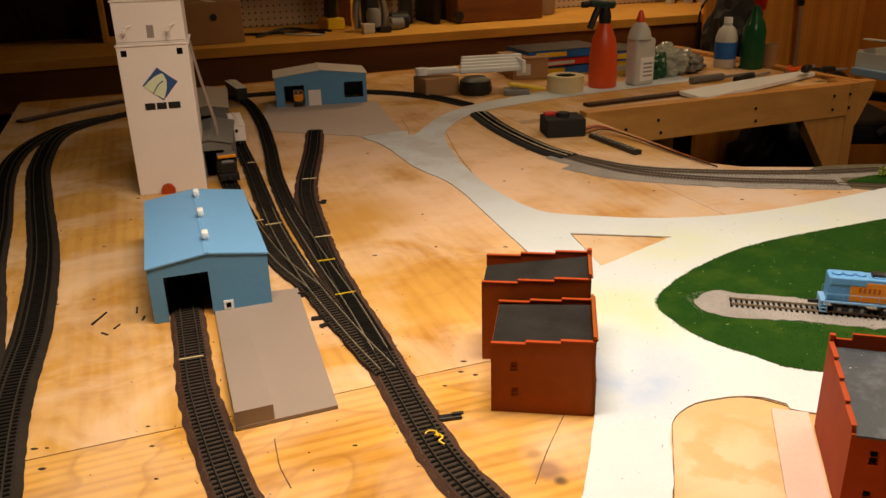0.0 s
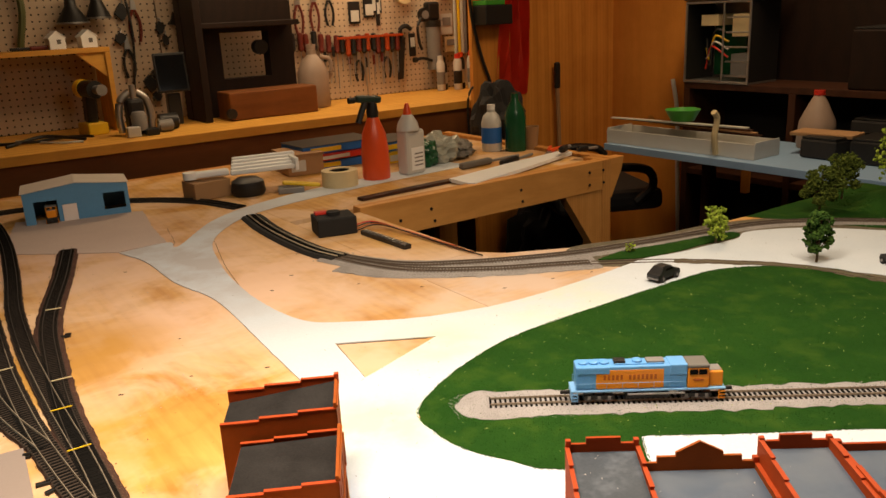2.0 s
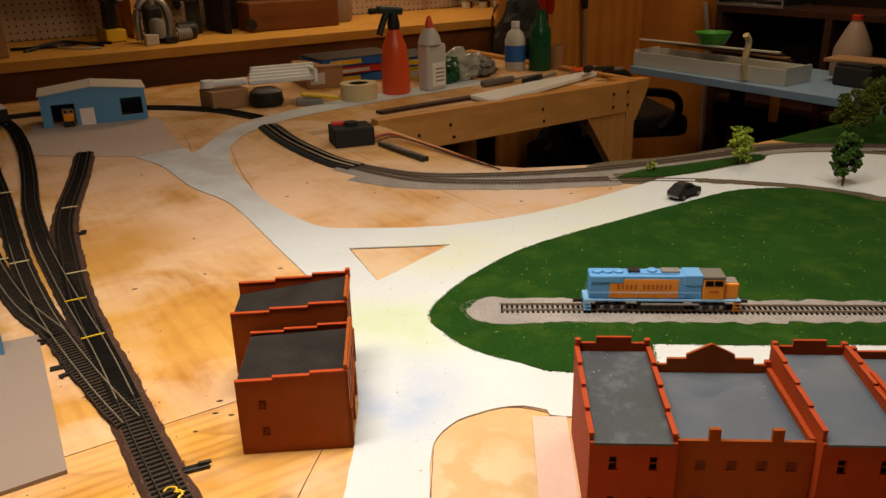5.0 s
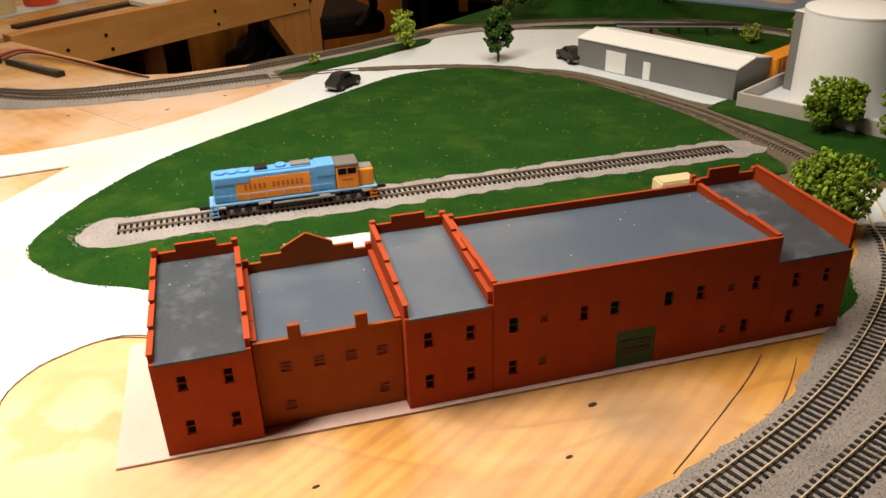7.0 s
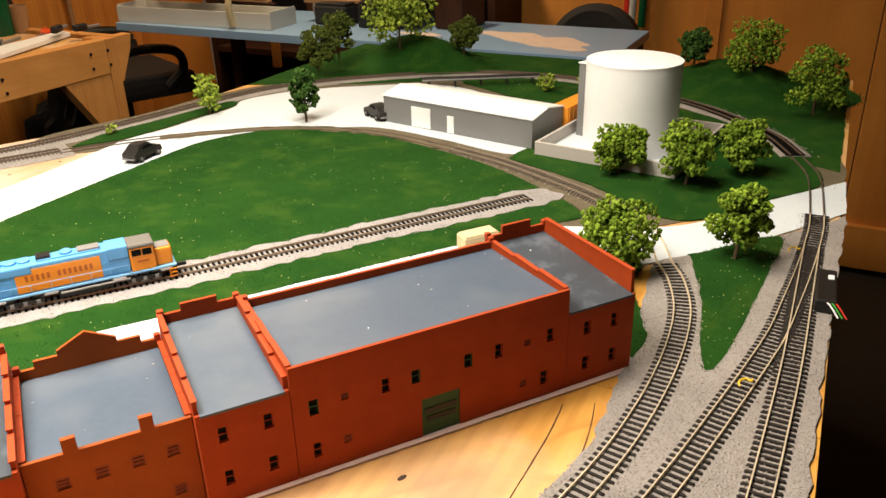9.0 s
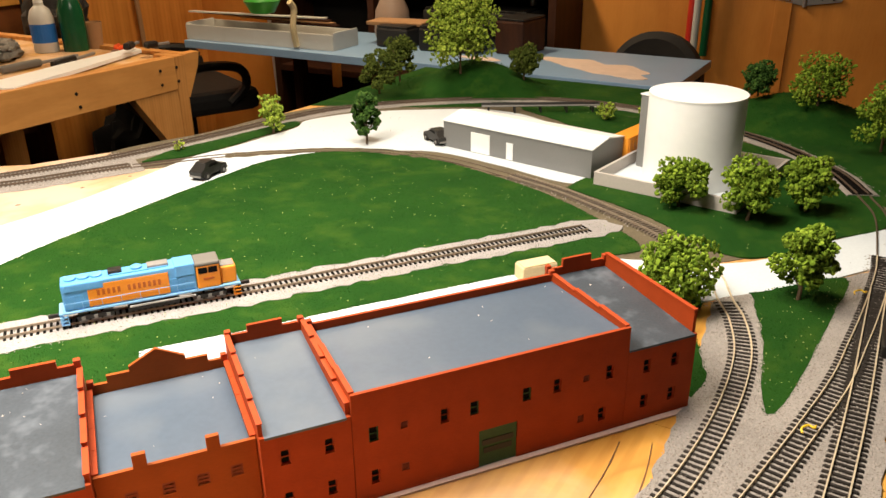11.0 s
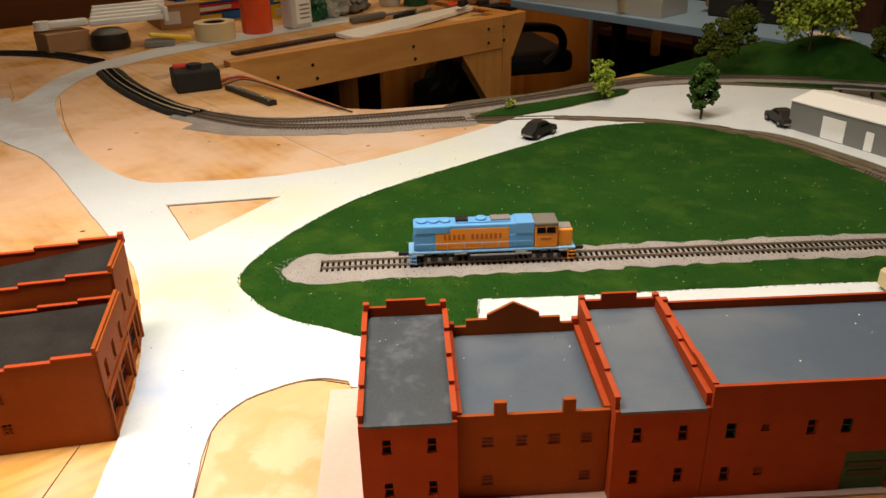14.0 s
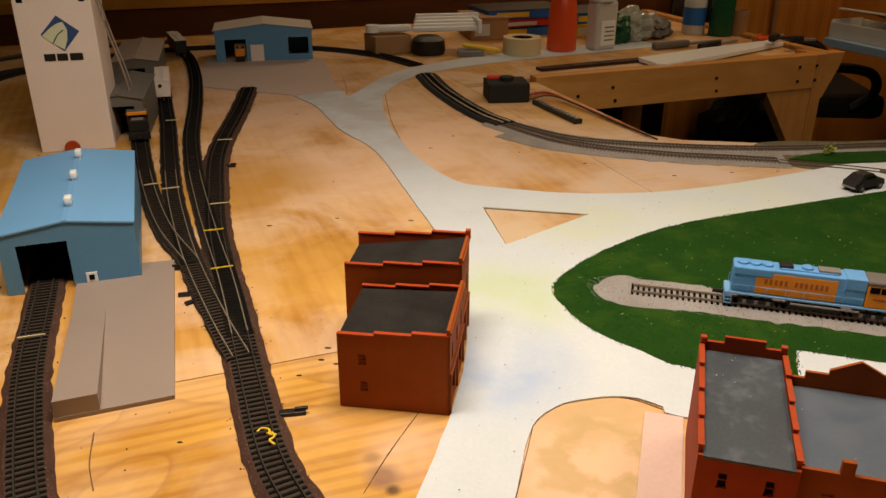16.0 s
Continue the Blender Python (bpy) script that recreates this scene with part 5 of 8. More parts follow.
corner_block("two-storey brown brick corner shop with a dark roof", 0.0375, 0.7175, -7, 0.101, 0.098, 0.076, 0.084, 0.0735, 0.077, [(0.0225, 0.046), (0.0235, 0.018)],
             [(0.010, 0.040, 0.006, 0.034), (0.056, 0.086, 0.006, 0.034), (0.014, 0.023, 0.048, 0.066), (0.044, 0.053, 0.048, 0.066), (0.074, 0.083, 0.048, 0.066)])
corner_block("taller red brick corner shop with a sagging dark roof", 0.0310, 0.8235, -7, 0.1175, 0.062, 0.094, 0.104, 0.088, 0.099, [],
             [(0.010, 0.050, 0.006, 0.034), (0.012, 0.021, 0.052, 0.072), (0.040, 0.049, 0.052, 0.072)], spike=True, roof_twist=0.006, party_up=0.008)


def gable_shed(label, x, y, turn, width, depth, eave, ridge, wall_mat, roof_mat, holes=(), over=0.003, name="model_shed", roof_label="", end_ridge=True, long_holes=()):
    """A shed with its gable to the front (ridge along y), walls with true openings, and roof slopes with thickness."""
    ob = thing(name, label, "building", (x, y, 0.0006), turn)
    fr = pierced(width, eave, 0.002, holes)
    slab([(0, eave), (width, eave), (width / 2, ridge)], "x", 0.0, 0.002, fr)
    part("front_wall", fr, wall_mat, ob)
    part("back_wall", slab([(0, 0), (width, 0), (width, eave), (width / 2, ridge), (0, eave)], "x", depth - 0.002, 0.002), wall_mat, ob)
    side_l = pierced(depth - 0.004, eave, 0.002, [], 0.0)
    bmesh.ops.transform(side_l, matrix=Matrix.Translation((0.002, 0.002, 0)) @ Matrix.Rotation(radians(90), 4, "Z"), verts=side_l.verts[:])
    part("side_wall", side_l, wall_mat, ob)
    side_r = pierced(depth - 0.004, eave, 0.002, [(a, b, c, d) for a, b, c, d in long_holes])
    bmesh.ops.transform(side_r, matrix=Matrix.Translation((width, 0.002, 0)) @ Matrix.Rotation(radians(90), 4, "Z"), verts=side_r.verts[:])
    part("side_wall", side_r, wall_mat, ob)
    for sgn in (-1, 1):
        bm = bmesh.new()
        xo, xi = (width / 2 + sgn * (width / 2 + over)), width / 2
        drop = (ridge - eave) * over / (width / 2)
        pr = [(xo, eave - drop + 0.0004), (xi, ridge + 0.0004), (xi, ridge + 0.0024), (xo, eave - drop + 0.0024)]
        slab(pr, "x", -over, depth + 2 * over, bm)
        part("roof_slope", bm, roof_mat, ob, roof_label)
    part("ridge_cap", box((width / 2, depth / 2, ridge + 0.0024), (0.006, depth + 2 * over, 0.0012), bevel=0.0004), roof_mat, ob)
    return ob


blue = gable_shed("blue engine shed with a low roof and dark doorway", -0.378, 0.922, 20.5, 0.147, 0.292, 0.0725, 0.083, BLUE_WALL, BLUE_ROOF,
                  [(0.018, 0.072, 0.0, 0.060), (0.088, 0.096, 0.006, 0.015)], over=0.0015, roof_label="light blue roof sheet")
for k in range(3):
    v = part("roof_vent", box((0.0, 0.0, 0.0), (0.0085, 0.015, 0.009), bevel=0.0016), WHITE, blue, "white roof vent", smooth=True)
    v.location = (0.076, 0.05 + 0.098 * k, 0.0925)
    part("vent_base", box((0, 0, -0.006), (0.006, 0.012, 0.004), bevel=0.001), WHITE, v)
window(blue, 0.092, 0.0004, 0.006, 0.008, 0.009, WHITE, PANE, 0)
part("small_window_frame", box((0.092, -0.0006, 0.0105), (0.0125, 0.001, 0.0125), bevel=0.0003), WHITE, blue, "white window surround")
part("window_glass", box((0.092, -0.0013, 0.0105), (0.006, 0.0006, 0.0065)), PANE, blue)

dock = thing("loading_platform", "flat grey styrene platform with a raised wedge", "platform", (-0.2125, 0.685, 0.0005), 18)
part("slab", prism([(0.0, 0.0), (0.102, 0.008), (0.10, 0.318), (-0.012, 0.322)], 0.0, 0.004), GREY_SHEET, dock)
bm = bmesh.new()
lo = [bm.verts.new(c) for c in ((0.0005, 0.0005, 0.0042), (0.038, 0.0035, 0.0042), (0.028, 0.20, 0.0042), (-0.0075, 0.20, 0.0042))]
hi = [bm.verts.new(c) for c in ((0.0005, 0.0005, 0.021), (0.038, 0.0035, 0.021), (0.028, 0.20, 0.0046), (-0.0075, 0.20, 0.0046))]
bm.faces.new(lo[::-1])
bm.faces.new(hi)
for i in range(4):
    bm.faces.new((lo[i], lo[(i + 1) % 4], hi[(i + 1) % 4], hi[i]))
part("wedge", bm, GREY_SHEET, dock)

far = gable_shed("blue shed with a pale roof and two open bays", -0.514, 2.272, 13, 0.256, 0.13, 0.084, 0.099, BLUE_WALL, SHED_ROOF,
                 [(0.024, 0.080, 0.0, 0.06), (0.192, 0.246, 0.018, 0.062), (0.090, 0.126, 0.0, 0.046)], over=0.004, roof_label="pale pinkish roof sheet")
part("door", box((0.108, 0.0008, 0.0225), (0.035, 0.0016, 0.045), bevel=0.0004), WHITE_WALL, far, "white door")
part("roof_vent", cyl((0.129, 0.03, 0.098), 0.004, 0.006, 10), SHED_ROOF, far, smooth=True)


def silo_tower():
    ob = thing("grain_elevator", "tall pinkish white grain elevator with a blue and green emblem", "building", (-0.602, 1.468, 0.0), 16)
    w, d, h = 0.123, 0.13, 0.275
    part("shaft", box((w / 2, d / 2, h / 2), (w, d, h), bevel=0.001), WHITE_WALL, ob)
    part("ledge", box((w / 2, d / 2, h + 0.0015), (w + 0.004, d + 0.004, 0.003), bevel=0.0006), WHITE_WALL, ob)
    part("head_house", box((w / 2, d / 2 + 0.002, h + 0.003 + 0.0365), (w - 0.004, d - 0.008, 0.073), bevel=0.001), WHITE_WALL, ob)
    part("roof", box((w / 2, d / 2 + 0.002, h + 0.0775), (w, d - 0.004, 0.003), bevel=0.0006), WHITE_WALL, ob)
    for x in (0.012, 0.108):
        part("window", box((x, 0.0003, 0.263), (0.010, 0.0016, 0.011), bevel=0.0003), PANE, ob, "small dark square window")
    part("louvre", box((0.062, 0.0058, h + 0.024), (0.012, 0.0016, 0.022), bevel=0.0004), GREY_SHEET, ob)
    for x0 in (0.014, 0.088):
        fix = part("bracket", tube([(x0, 0.004, h + 0.012), (x0, -0.003, h + 0.012), (x0 + 0.008, -0.003, h + 0.02), (x0 + 0.008, -0.003, h + 0.034), (x0 + 0.018, 0.004, h + 0.036)], 0.001, 6), WHITE_WALL, ob)
        part("lamp_head", box((x0 + 0.004, -0.003, h + 0.027), (0.006, 0.004, 0.007), bevel=0.0006), WHITE_WALL, ob)
    part("handrail", tube([(0.004, -0.001, h + 0.0075), (w - 0.004, -0.001, h + 0.0075)], 0.0007, 6), GREY_SHEET, ob)
    # emblem of plain shapes: a blue lozenge with a leaf, and dark bars in place of the name
    part("emblem", slab([(0.035, 0.205), (0.068, 0.176), (0.097, 0.209), (0.064, 0.236)], "x", -0.0006, 0.0005), NAVY, ob, "blue lozenge emblem")
    leaf = [(0.037, 0.203)]
    for k in range(9):
        a = k / 8
        leaf.append((0.037 + 0.036 * a, 0.203 + 0.022 * math.sin(a * 1.5)))
    leaf += [(0.078, 0.212), (0.076, 0.196), (0.069, 0.179)]
    part("leaf", slab(leaf + [(0.052, 0.190)], "x", -0.0011, 0.0005), LOGO_GREEN, ob, "pale green leaf shape on the emblem")
    part("leaf_rib", tube([(0.052, -0.0014, 0.190), (0.062, -0.0014, 0.205), (0.072, -0.0014, 0.212)], 0.0009, 5), NAVY, ob)
    for x0, x1 in ((0.034, 0.052), (0.0545, 0.0715), (0.075, 0.096)):
        bm = bx(bmesh.new(), ((x0 + x1) / 2, -0.0004, 0.1665), (x1 - x0, 0.0008, 0.012))
        part("emblem_bar", bm, BLACK, ob, "dark bar under the emblem")
    for k in range(2):
        part("spout", tube(curve3([(w + 0.002, 0.03 + 0.03 * k, 0.27), (w + 0.012, 0.05 + 0.03 * k, 0.20), (w + 0.028, 0.07 + 0.04 * k, 0.11), (w + 0.03, 0.08 + 0.05 * k, 0.06)]), 0.0018, 8), GREY_SHEET, ob, "thin grey grain spout", smooth=True)
    part("hatch", cyl((0.052, -0.004, 0.006), 0.013, 0.008, 18, "y"), RED_TRIM, ob, "round orange hatch at the foot", smooth=True)
    return ob


silo_tower()
# loading sheds beside the elevator
gs = gable_shed("grey loading shed with an arched doorway beside the elevator", -0.522, 1.528, 14, 0.084, 0.21, 0.078, 0.087, GREY_DARK, GREY_DARK, [(0.013, 0.068, 0.0, 0.066)], over=0.003, roof_label="grey roof sheet")
ts = gable_shed("tan roofed shed behind the elevator", -0.675, 1.985, 16, 0.10, 0.28, 0.056, 0.064, GREY_DARK, TAN_ROOF, [(0.03, 0.07, 0.0, 0.04)], over=0.004, roof_label="pale tan roof sheet")

grey_shed = gable_shed("low grey metal shed with a white roof and white doors", 1.253, 0.905, 11.7, 0.102, 0.31, 0.047, 0.056, GREY_WALL, WHITE, [], over=0.0015, roof_label="white metal roof sheet")
grey_shed.matrix_world = Matrix.Translation((1.253, 0.905, 0.0022)) @ Matrix.Rotation(radians(11.7), 4, "Z")
for y0, y1, h in ((0.204, 0.246, 0.036), (0.154, 0.168, 0.030)):
    part("door", box((-0.0008, (y0 + y1) / 2, h / 2 + 0.001), (0.0016, y1 - y0, h), bevel=0.0004), WHITE, grey_shed, "white door")
    part("door_line", box((-0.0017, (y0 + y1) / 2, h * 0.72), (0.0004, (y1 - y0) * 0.84, h * 0.32)), WHITE, grey_shed)
container = thing("orange_container", "orange ribbed freight container behind the grey shed", "container", (1.362, 0.935, 0.0022), 11.7)
part("body", box((0.045, 0.0, 0.023), (0.11, 0.034, 0.046), bevel=0.0012), ORANGE, container)
for k in range(8):
    part("rib", box((-0.004 + 0.014 * k, -0.0176, 0.023), (0.005, 0.0016, 0.040), bevel=0.0003), ORANGE, container)

tank = thing("storage_tank", "large white cylindrical storage tank", "tank", (1.368, 0.800, 0.003), 0)
part("shell", lathe([(0.0735, 0.0), (0.0735, 0.139)], n=64), TANK, tank, smooth=True)
part("roof", lathe([(0.074, 0.1392), (0.074, 0.1415), (0.056, 0.143), (0.0, 0.1455)], n=64), TANK, tank, smooth=True)
part("pump_box", box((0.002, 0.0895, 0.061), (0.022, 0.022, 0.122), bevel=0.001), GREY_WALL, tank, "grey box against the tank")
part("pump_box_roof", box((0.002, 0.0895, 0.1232), (0.025, 0.025, 0.002), bevel=0.0006), WHITE, tank, "white roof sheet")
dike = thing("dike_wall", "low grey retaining wall round the tank", "wall", (1.236, 0.884, 0.0025), 14)
dw, dd, dh, dt = 0.245, 0.228, 0.021, 0.005
part("front", box((dt / 2, -dd / 2, dh / 2), (dt, dd, dh), bevel=0.0006), PALE_CONCRETE, dike)
part("back", box((dw - dt / 2, -dd / 2, dh / 2), (dt, dd, dh), bevel=0.0006), PALE_CONCRETE, dike)
part("side", box((dw / 2, -dt / 2 , dh / 2), (dw - 2 * dt - 0.0004, dt, dh), bevel=0.0006), PALE_CONCRETE, dike)
part("side", box((dw / 2, -dd + dt / 2, dh / 2), (dw - 2 * dt - 0.0004, dt, dh), bevel=0.0006), PALE_CONCRETE, dike)
part("floor_pad", box((dw / 2, -dd / 2, 0.0012), (dw - 2 * dt - 0.001, dd - 2 * dt - 0.001, 0.0016)), ROAD, dike, "white plaster inside the wall")

fence = thing("pipe_rack", "black pipe rack with white rails behind the shed", "rack", (1.50, 1.27, 0.0), -38)
for k in range(5):
    part("post", box((-0.11 + 0.055 * k, 0, 0.008), (0.003, 0.003, 0.016)), BLACK, fence)
    part("post", box((-0.11 + 0.055 * k, 0.025, 0.008), (0.003, 0.003, 0.016)), BLACK, fence)
for y in (0.0, 0.0085, 0.017, 0.025):
    part("pipe", tube([(-0.125, y, 0.0178), (0.125, y, 0.0178)], 0.0018, 8), BLACK if y else LOCO_GREY, fence, smooth=True)

# ---- rolling stock ----
def wheelset(parent, x, z=0.0105, r=0.0058):
    for y in (-0.0082, 0.0082):
        part("wheel", lathe([(0.0, -0.0012), (r, -0.0012), (r, 0.0006), (r + 0.0007, 0.0012), (0.0, 0.0012)], (x, y, z), 16, Matrix.Rotation(radians(90), 4, "X")), LOCO_GREY, parent, smooth=True)


def truck(parent, x, axles=3):
    ob = part("truck", box((x, 0, 0.0115), (0.0115 * axles, 0.012, 0.005), bevel=0.0008), BLACK, parent, "black wheel truck")
    for y in (-0.0118, 0.0118):
        part("side_frame", box((x, y, 0.0112), (0.0125 * axles, 0.0022, 0.0055), bevel=0.0008), BLACK, ob)
        for k in range(axles):
            part("axle_box", box((x + 0.0125 * (k - (axles - 1) / 2), y * 1.10, 0.0108), (0.004, 0.0016, 0.0045), bevel=0.0004), LOCO_GREY, ob)
    for k in range(axles):
        wheelset(ob, x + 0.0125 * (k - (axles - 1) / 2))
    return ob


def locomotive(label, at, turn, body_mat, cab_mat, panel=True, name="diesel_locomotive", frame_mat=WALKWAY):
    """A hood diesel, nose to +x, rails at z = 0 of the thing."""
    ob = thing(name, label, "locomotive", at, turn)
    part("underframe", box((0, 0, 0.0194), (0.19, 0.0292, 0.0024), bevel=0.0006), frame_mat, ob, "pale blue walkway frame")
    part("fuel_tank", box((0.0, 0, 0.0118), (0.055, 0.024, 0.009), bevel=0.002), BLACK, ob, "black fuel tank")
    part("air_pipe", tube([(-0.025, -0.0145, 0.0150), (0.045, -0.0145, 0.0150)], 0.0011, 8), STEEL, ob, smooth=True)
    for x in (-0.060, 0.060):
        truck(ob, x)
    part("long_hood", box((-0.0205, 0, 0.0355), (0.137, 0.0250, 0.0290), bevel=0.0014), body_mat, ob)
    part("radiator_housing", box((-0.067, 0, 0.0455), (0.040, 0.0272, 0.0095), bevel=0.0016), body_mat, ob)
    part("hood_top", box((-0.010, 0, 0.0506), (0.060, 0.0150, 0.0018), bevel=0.0006), body_mat, ob)
    part("blower_housing", box((0.037, 0, 0.0445), (0.0215, 0.0272, 0.0130), bevel=0.001), body_mat, ob)
    for x in (-0.079, -0.066, -0.053, -0.012):
        part("fan", lathe([(0.0062, 0.0), (0.0062, 0.0022), (0.0045, 0.0032), (0.0, 0.0032)], (x, 0, 0.0500 if x < -0.04 else 0.0514), 18), body_mat, ob, smooth=True)
    part("exhaust", box((-0.034, 0, 0.0525), (0.014, 0.012, 0.0040), bevel=0.0005), BLACK, ob, "dark exhaust stack")
    part("dynamic_brake", box((0.010, 0, 0.0524), (0.022, 0.013, 0.0024), bevel=0.0005), LOCO_GREY, ob)
    if panel:
        for y in (-0.0127, 0.0127):
            p = part("side_panel", box((-0.0225, y, 0.0340), (0.083, 0.0006, 0.0235), bevel=0.0001), LOCO_ORANGE, ob, "orange name panel")
            s = -1 if y < 0 else 1
            for k in range(13):
                if k != 5:
                    part("lettering_bar", box((-0.0535 + 0.0052 * k, y + s * 0.0004, 0.0365), (0.0028, 0.0003, 0.0062)), LOCO_RED, p, "dark red bar of lettering")
    for y in (-0.0126, 0.0126):
        for x in (-0.082, -0.0725, 0.0235, 0.032):
            part("hood_door", box((x, y, 0.0300), (0.0078, 0.0006, 0.014), bevel=0.0001), body_mat, ob)
    cab = part("cab", box((0.0612, 0, 0.0335), (0.0255, 0.0282, 0.0255), bevel=0.001), cab_mat, ob, "orange cab")
    part("cab_roof", box((0.0612, 0, 0.0480), (0.0275, 0.0292, 0.0046), bevel=0.0018), GREY_DARK, cab, "grey cab roof")
    for y in (-0.0144, 0.0144):
        for x in (0.0555, 0.0665):
            part("cab_window", box((x, y, 0.0412), (0.0098, 0.0008, 0.0068), bevel=0.0003), PANE, cab)
        part("number_bar", box((0.0612, y, 0.0315), (0.012, 0.0005, 0.0022)), LOCO_RED, cab)
    for y in (-0.007, 0.007):
        part("windshield", box((0.0743, y, 0.0425), (0.0008, 0.0085, 0.0055), bevel=0.0003), PANE, cab)
    part("nose", box((0.0832, 0, 0.0305), (0.0180, 0.0230, 0.0195), bevel=0.0018), cab_mat, ob, "orange short nose")
    part("nose_top", box((0.0832, 0, 0.0405), (0.0150, 0.0170, 0.0008)), LOCO_GREY, ob)
    for x, s in ((-0.0935, -1), (0.0935, 1)):
        part("pilot", box((x, 0, 0.0130), (0.003, 0.0270, 0.0100), bevel=0.0006), frame_mat if s < 0 else BLACK, ob)
        part("coupler", box((x + s * 0.007, 0, 0.0135), (0.013, 0.0040, 0.0042), bevel=0.0008), BLACK, ob)
        for y in (-0.0135, 0.0135):
            st = bmesh.new()
            for k in range(3):
                bx(st, (x - s * 0.003, y, 0.0075 + 0.0040 * k), (0.008, 0.0032, 0.0011))
            bx(st, (x - s * 0.0065, y, 0.0120), (0.0008, 0.0032, 0.0120))
            part("steps", st, frame_mat if s < 0 else cab_mat, ob)
    for y in (-0.0146, 0.0146):
        rail = tube([(-0.090, y, 0.0300), (0.046, y, 0.0300)], 0.0003, 5)
        for k in range(8):
            tube([(-0.090 + 0.0194 * k, y, 0.0200), (-0.090 + 0.0194 * k, y, 0.0300)], 0.00028, 5, rail)
        part("handrail", rail, frame_mat, ob)
    return ob


SIDING_TURN = math.degrees(math.atan2(0.768 - 0.963, 1.093 - 0.352))
locomotive("light blue and orange model diesel locomotive standing on the siding", (0.5395, 0.9083, 0.0004), SIDING_TURN, LOCO_BLUE, LOCO_ORANGE).scale = (1.0, 1.0, 1.05)
locomotive("black and orange model diesel standing in the grey shed doorway", (-0.474, 1.600, 0.0045), 111 + 180, BLACK, BLACK, False, frame_mat=BLACK).scale = (1.0, 1.25, 1.1)
part("nose_stripe", box((0.0765, 0, 0.0480), (0.0034, 0.0280, 0.0055), bevel=0.0010), LOCO_ORANGE, bpy.data.objects["diesel_locomotive.001"], "orange nose stripe")
locomotive("black and orange model diesel inside the far blue shed", (-0.468, 2.368, -0.004), 280.0, BLACK, LOCO_ORANGE, False, frame_mat=BLACK)


def boxcar(label, at, turn, roof_mat, side_mat):
    ob = thing("boxcar", label, "freight car", at, turn, group="freight cars")
    part("body", box((0, 0, 0.0345), (0.155, 0.030, 0.033), bevel=0.0008), side_mat, ob)
    part("roof", box((0, 0, 0.0520), (0.157, 0.032, 0.0022), bevel=0.0008), roof_mat, ob, "pale roof")
    for k in range(9):
        part("roof_rib", box((-0.066 + 0.0165 * k, 0, 0.0535), (0.0016, 0.030, 0.0010)), roof_mat, ob)
    part("roof_walk", box((0, 0, 0.0545), (0.150, 0.006, 0.0008)), roof_mat, ob)
    for y in (-0.0154, 0.0154):
        part("door", box((0.0, y, 0.0340), (0.032, 0.0010, 0.028), bevel=0.0003), side_mat, ob)
    part("brake_wheel", cyl((-0.0785, 0.005, 0.042), 0.004, 0.0012, 12, "x"), BLACK, ob, smooth=True)
    for x in (-0.052, 0.052):
        truck(ob, x, 2)
    for s in (-1, 1):
        part("coupler", box((s * 0.084, 0, 0.0135), (0.014, 0.004, 0.004), bevel=0.0006), BLACK, ob)
    return ob


boxcar("white freight car with a dusty roof beside the sheds", (-0.524, 1.885, 0.0011), 109, WHITE_WALL, WHITE_WALL)
boxcar("dark freight car with a pale roof on the middle track", (-0.655, 2.38, 0.0008), 117, SHED_ROOF, BLACK)


def motor_car(label, at, turn, paint):
    ob = thing("model_car", label, "car", at, turn, group="parked cars")
    ob.scale = (1.25, 1.25, 1.2)
    prof = [(-0.026, 0.005), (-0.027, 0.013), (-0.020, 0.0150), (-0.014, 0.0225), (-0.003, 0.0235), (0.006, 0.0220), (0.012, 0.0150), (0.025, 0.0130), (0.027, 0.005)]
    bm = slab(prof, "x", -0.0105, 0.021)
    for v in bm.verts:
        if v.co.z > 0.016:
            v.co.y *= 0.78
    bmesh.ops.bevel(bm, geom=bm.edges[:], offset=0.0008, segments=2, affect="EDGES")
    part("body", bm, paint, ob, smooth=True)
    for s in (-1, 1):
        part("side_glass", prism([(-0.0105, 0.0), (0.0085, 0.0), (0.004, 0.004), (-0.0075, 0.004)], 0, 0.0006), PANE, ob).matrix_local = pose(0, s * 0.0092, 0.0162, 90 - s * 10, 0, 0)
        for x in (-0.016, 0.017):
            wh = part("wheel", cyl((x, s * 0.0095, 0.0052), 0.0052, 0.0040, 16, "y"), RUBBER, ob, smooth=True)
            part("hub", cyl((x, s * 0.0117, 0.0052), 0.0024, 0.0006, 10, "y"), LOCO_GREY, wh)
    part("bumper", box((0.0272, 0, 0.0065), (0.0014, 0.019, 0.0025), bevel=0.0004), LOCO_GREY, ob)
    part("bumper", box((-0.0272, 0, 0.0065), (0.0014, 0.019, 0.0025), bevel=0.0004), LOCO_GREY, ob)
    return ob


CAR_BLACK = mat("matt_black_paint", (0.022, 0.020, 0.018), 0.4, var=0.25)
motor_car("black model saloon car parked on the white road", (0.782, 1.322, 0.0022), 28, CAR_BLACK)
motor_car("black model saloon car parked beside the grey shed", (1.196, 1.236, 0.0022), 80, CAR_BLACK)
van = thing("model_van", "cream model delivery van on the street behind the row", "van", (0.921, 0.691, 0.0022), -15)
van.scale = (0.84, 0.9, 0.95)
part("body", box((0, 0, 0.014), (0.055, 0.024, 0.019), bevel=0.0016), CREAM, van)
part("roof", box((0, 0, 0.0243), (0.050, 0.022, 0.0014), bevel=0.0005), CREAM, van)
for x in (-0.018, 0.018):
    for y in (-0.0115, 0.0115):
        part("wheel", cyl((x, y, 0.0048), 0.0048, 0.004, 14, "y"), RUBBER, van, smooth=True)
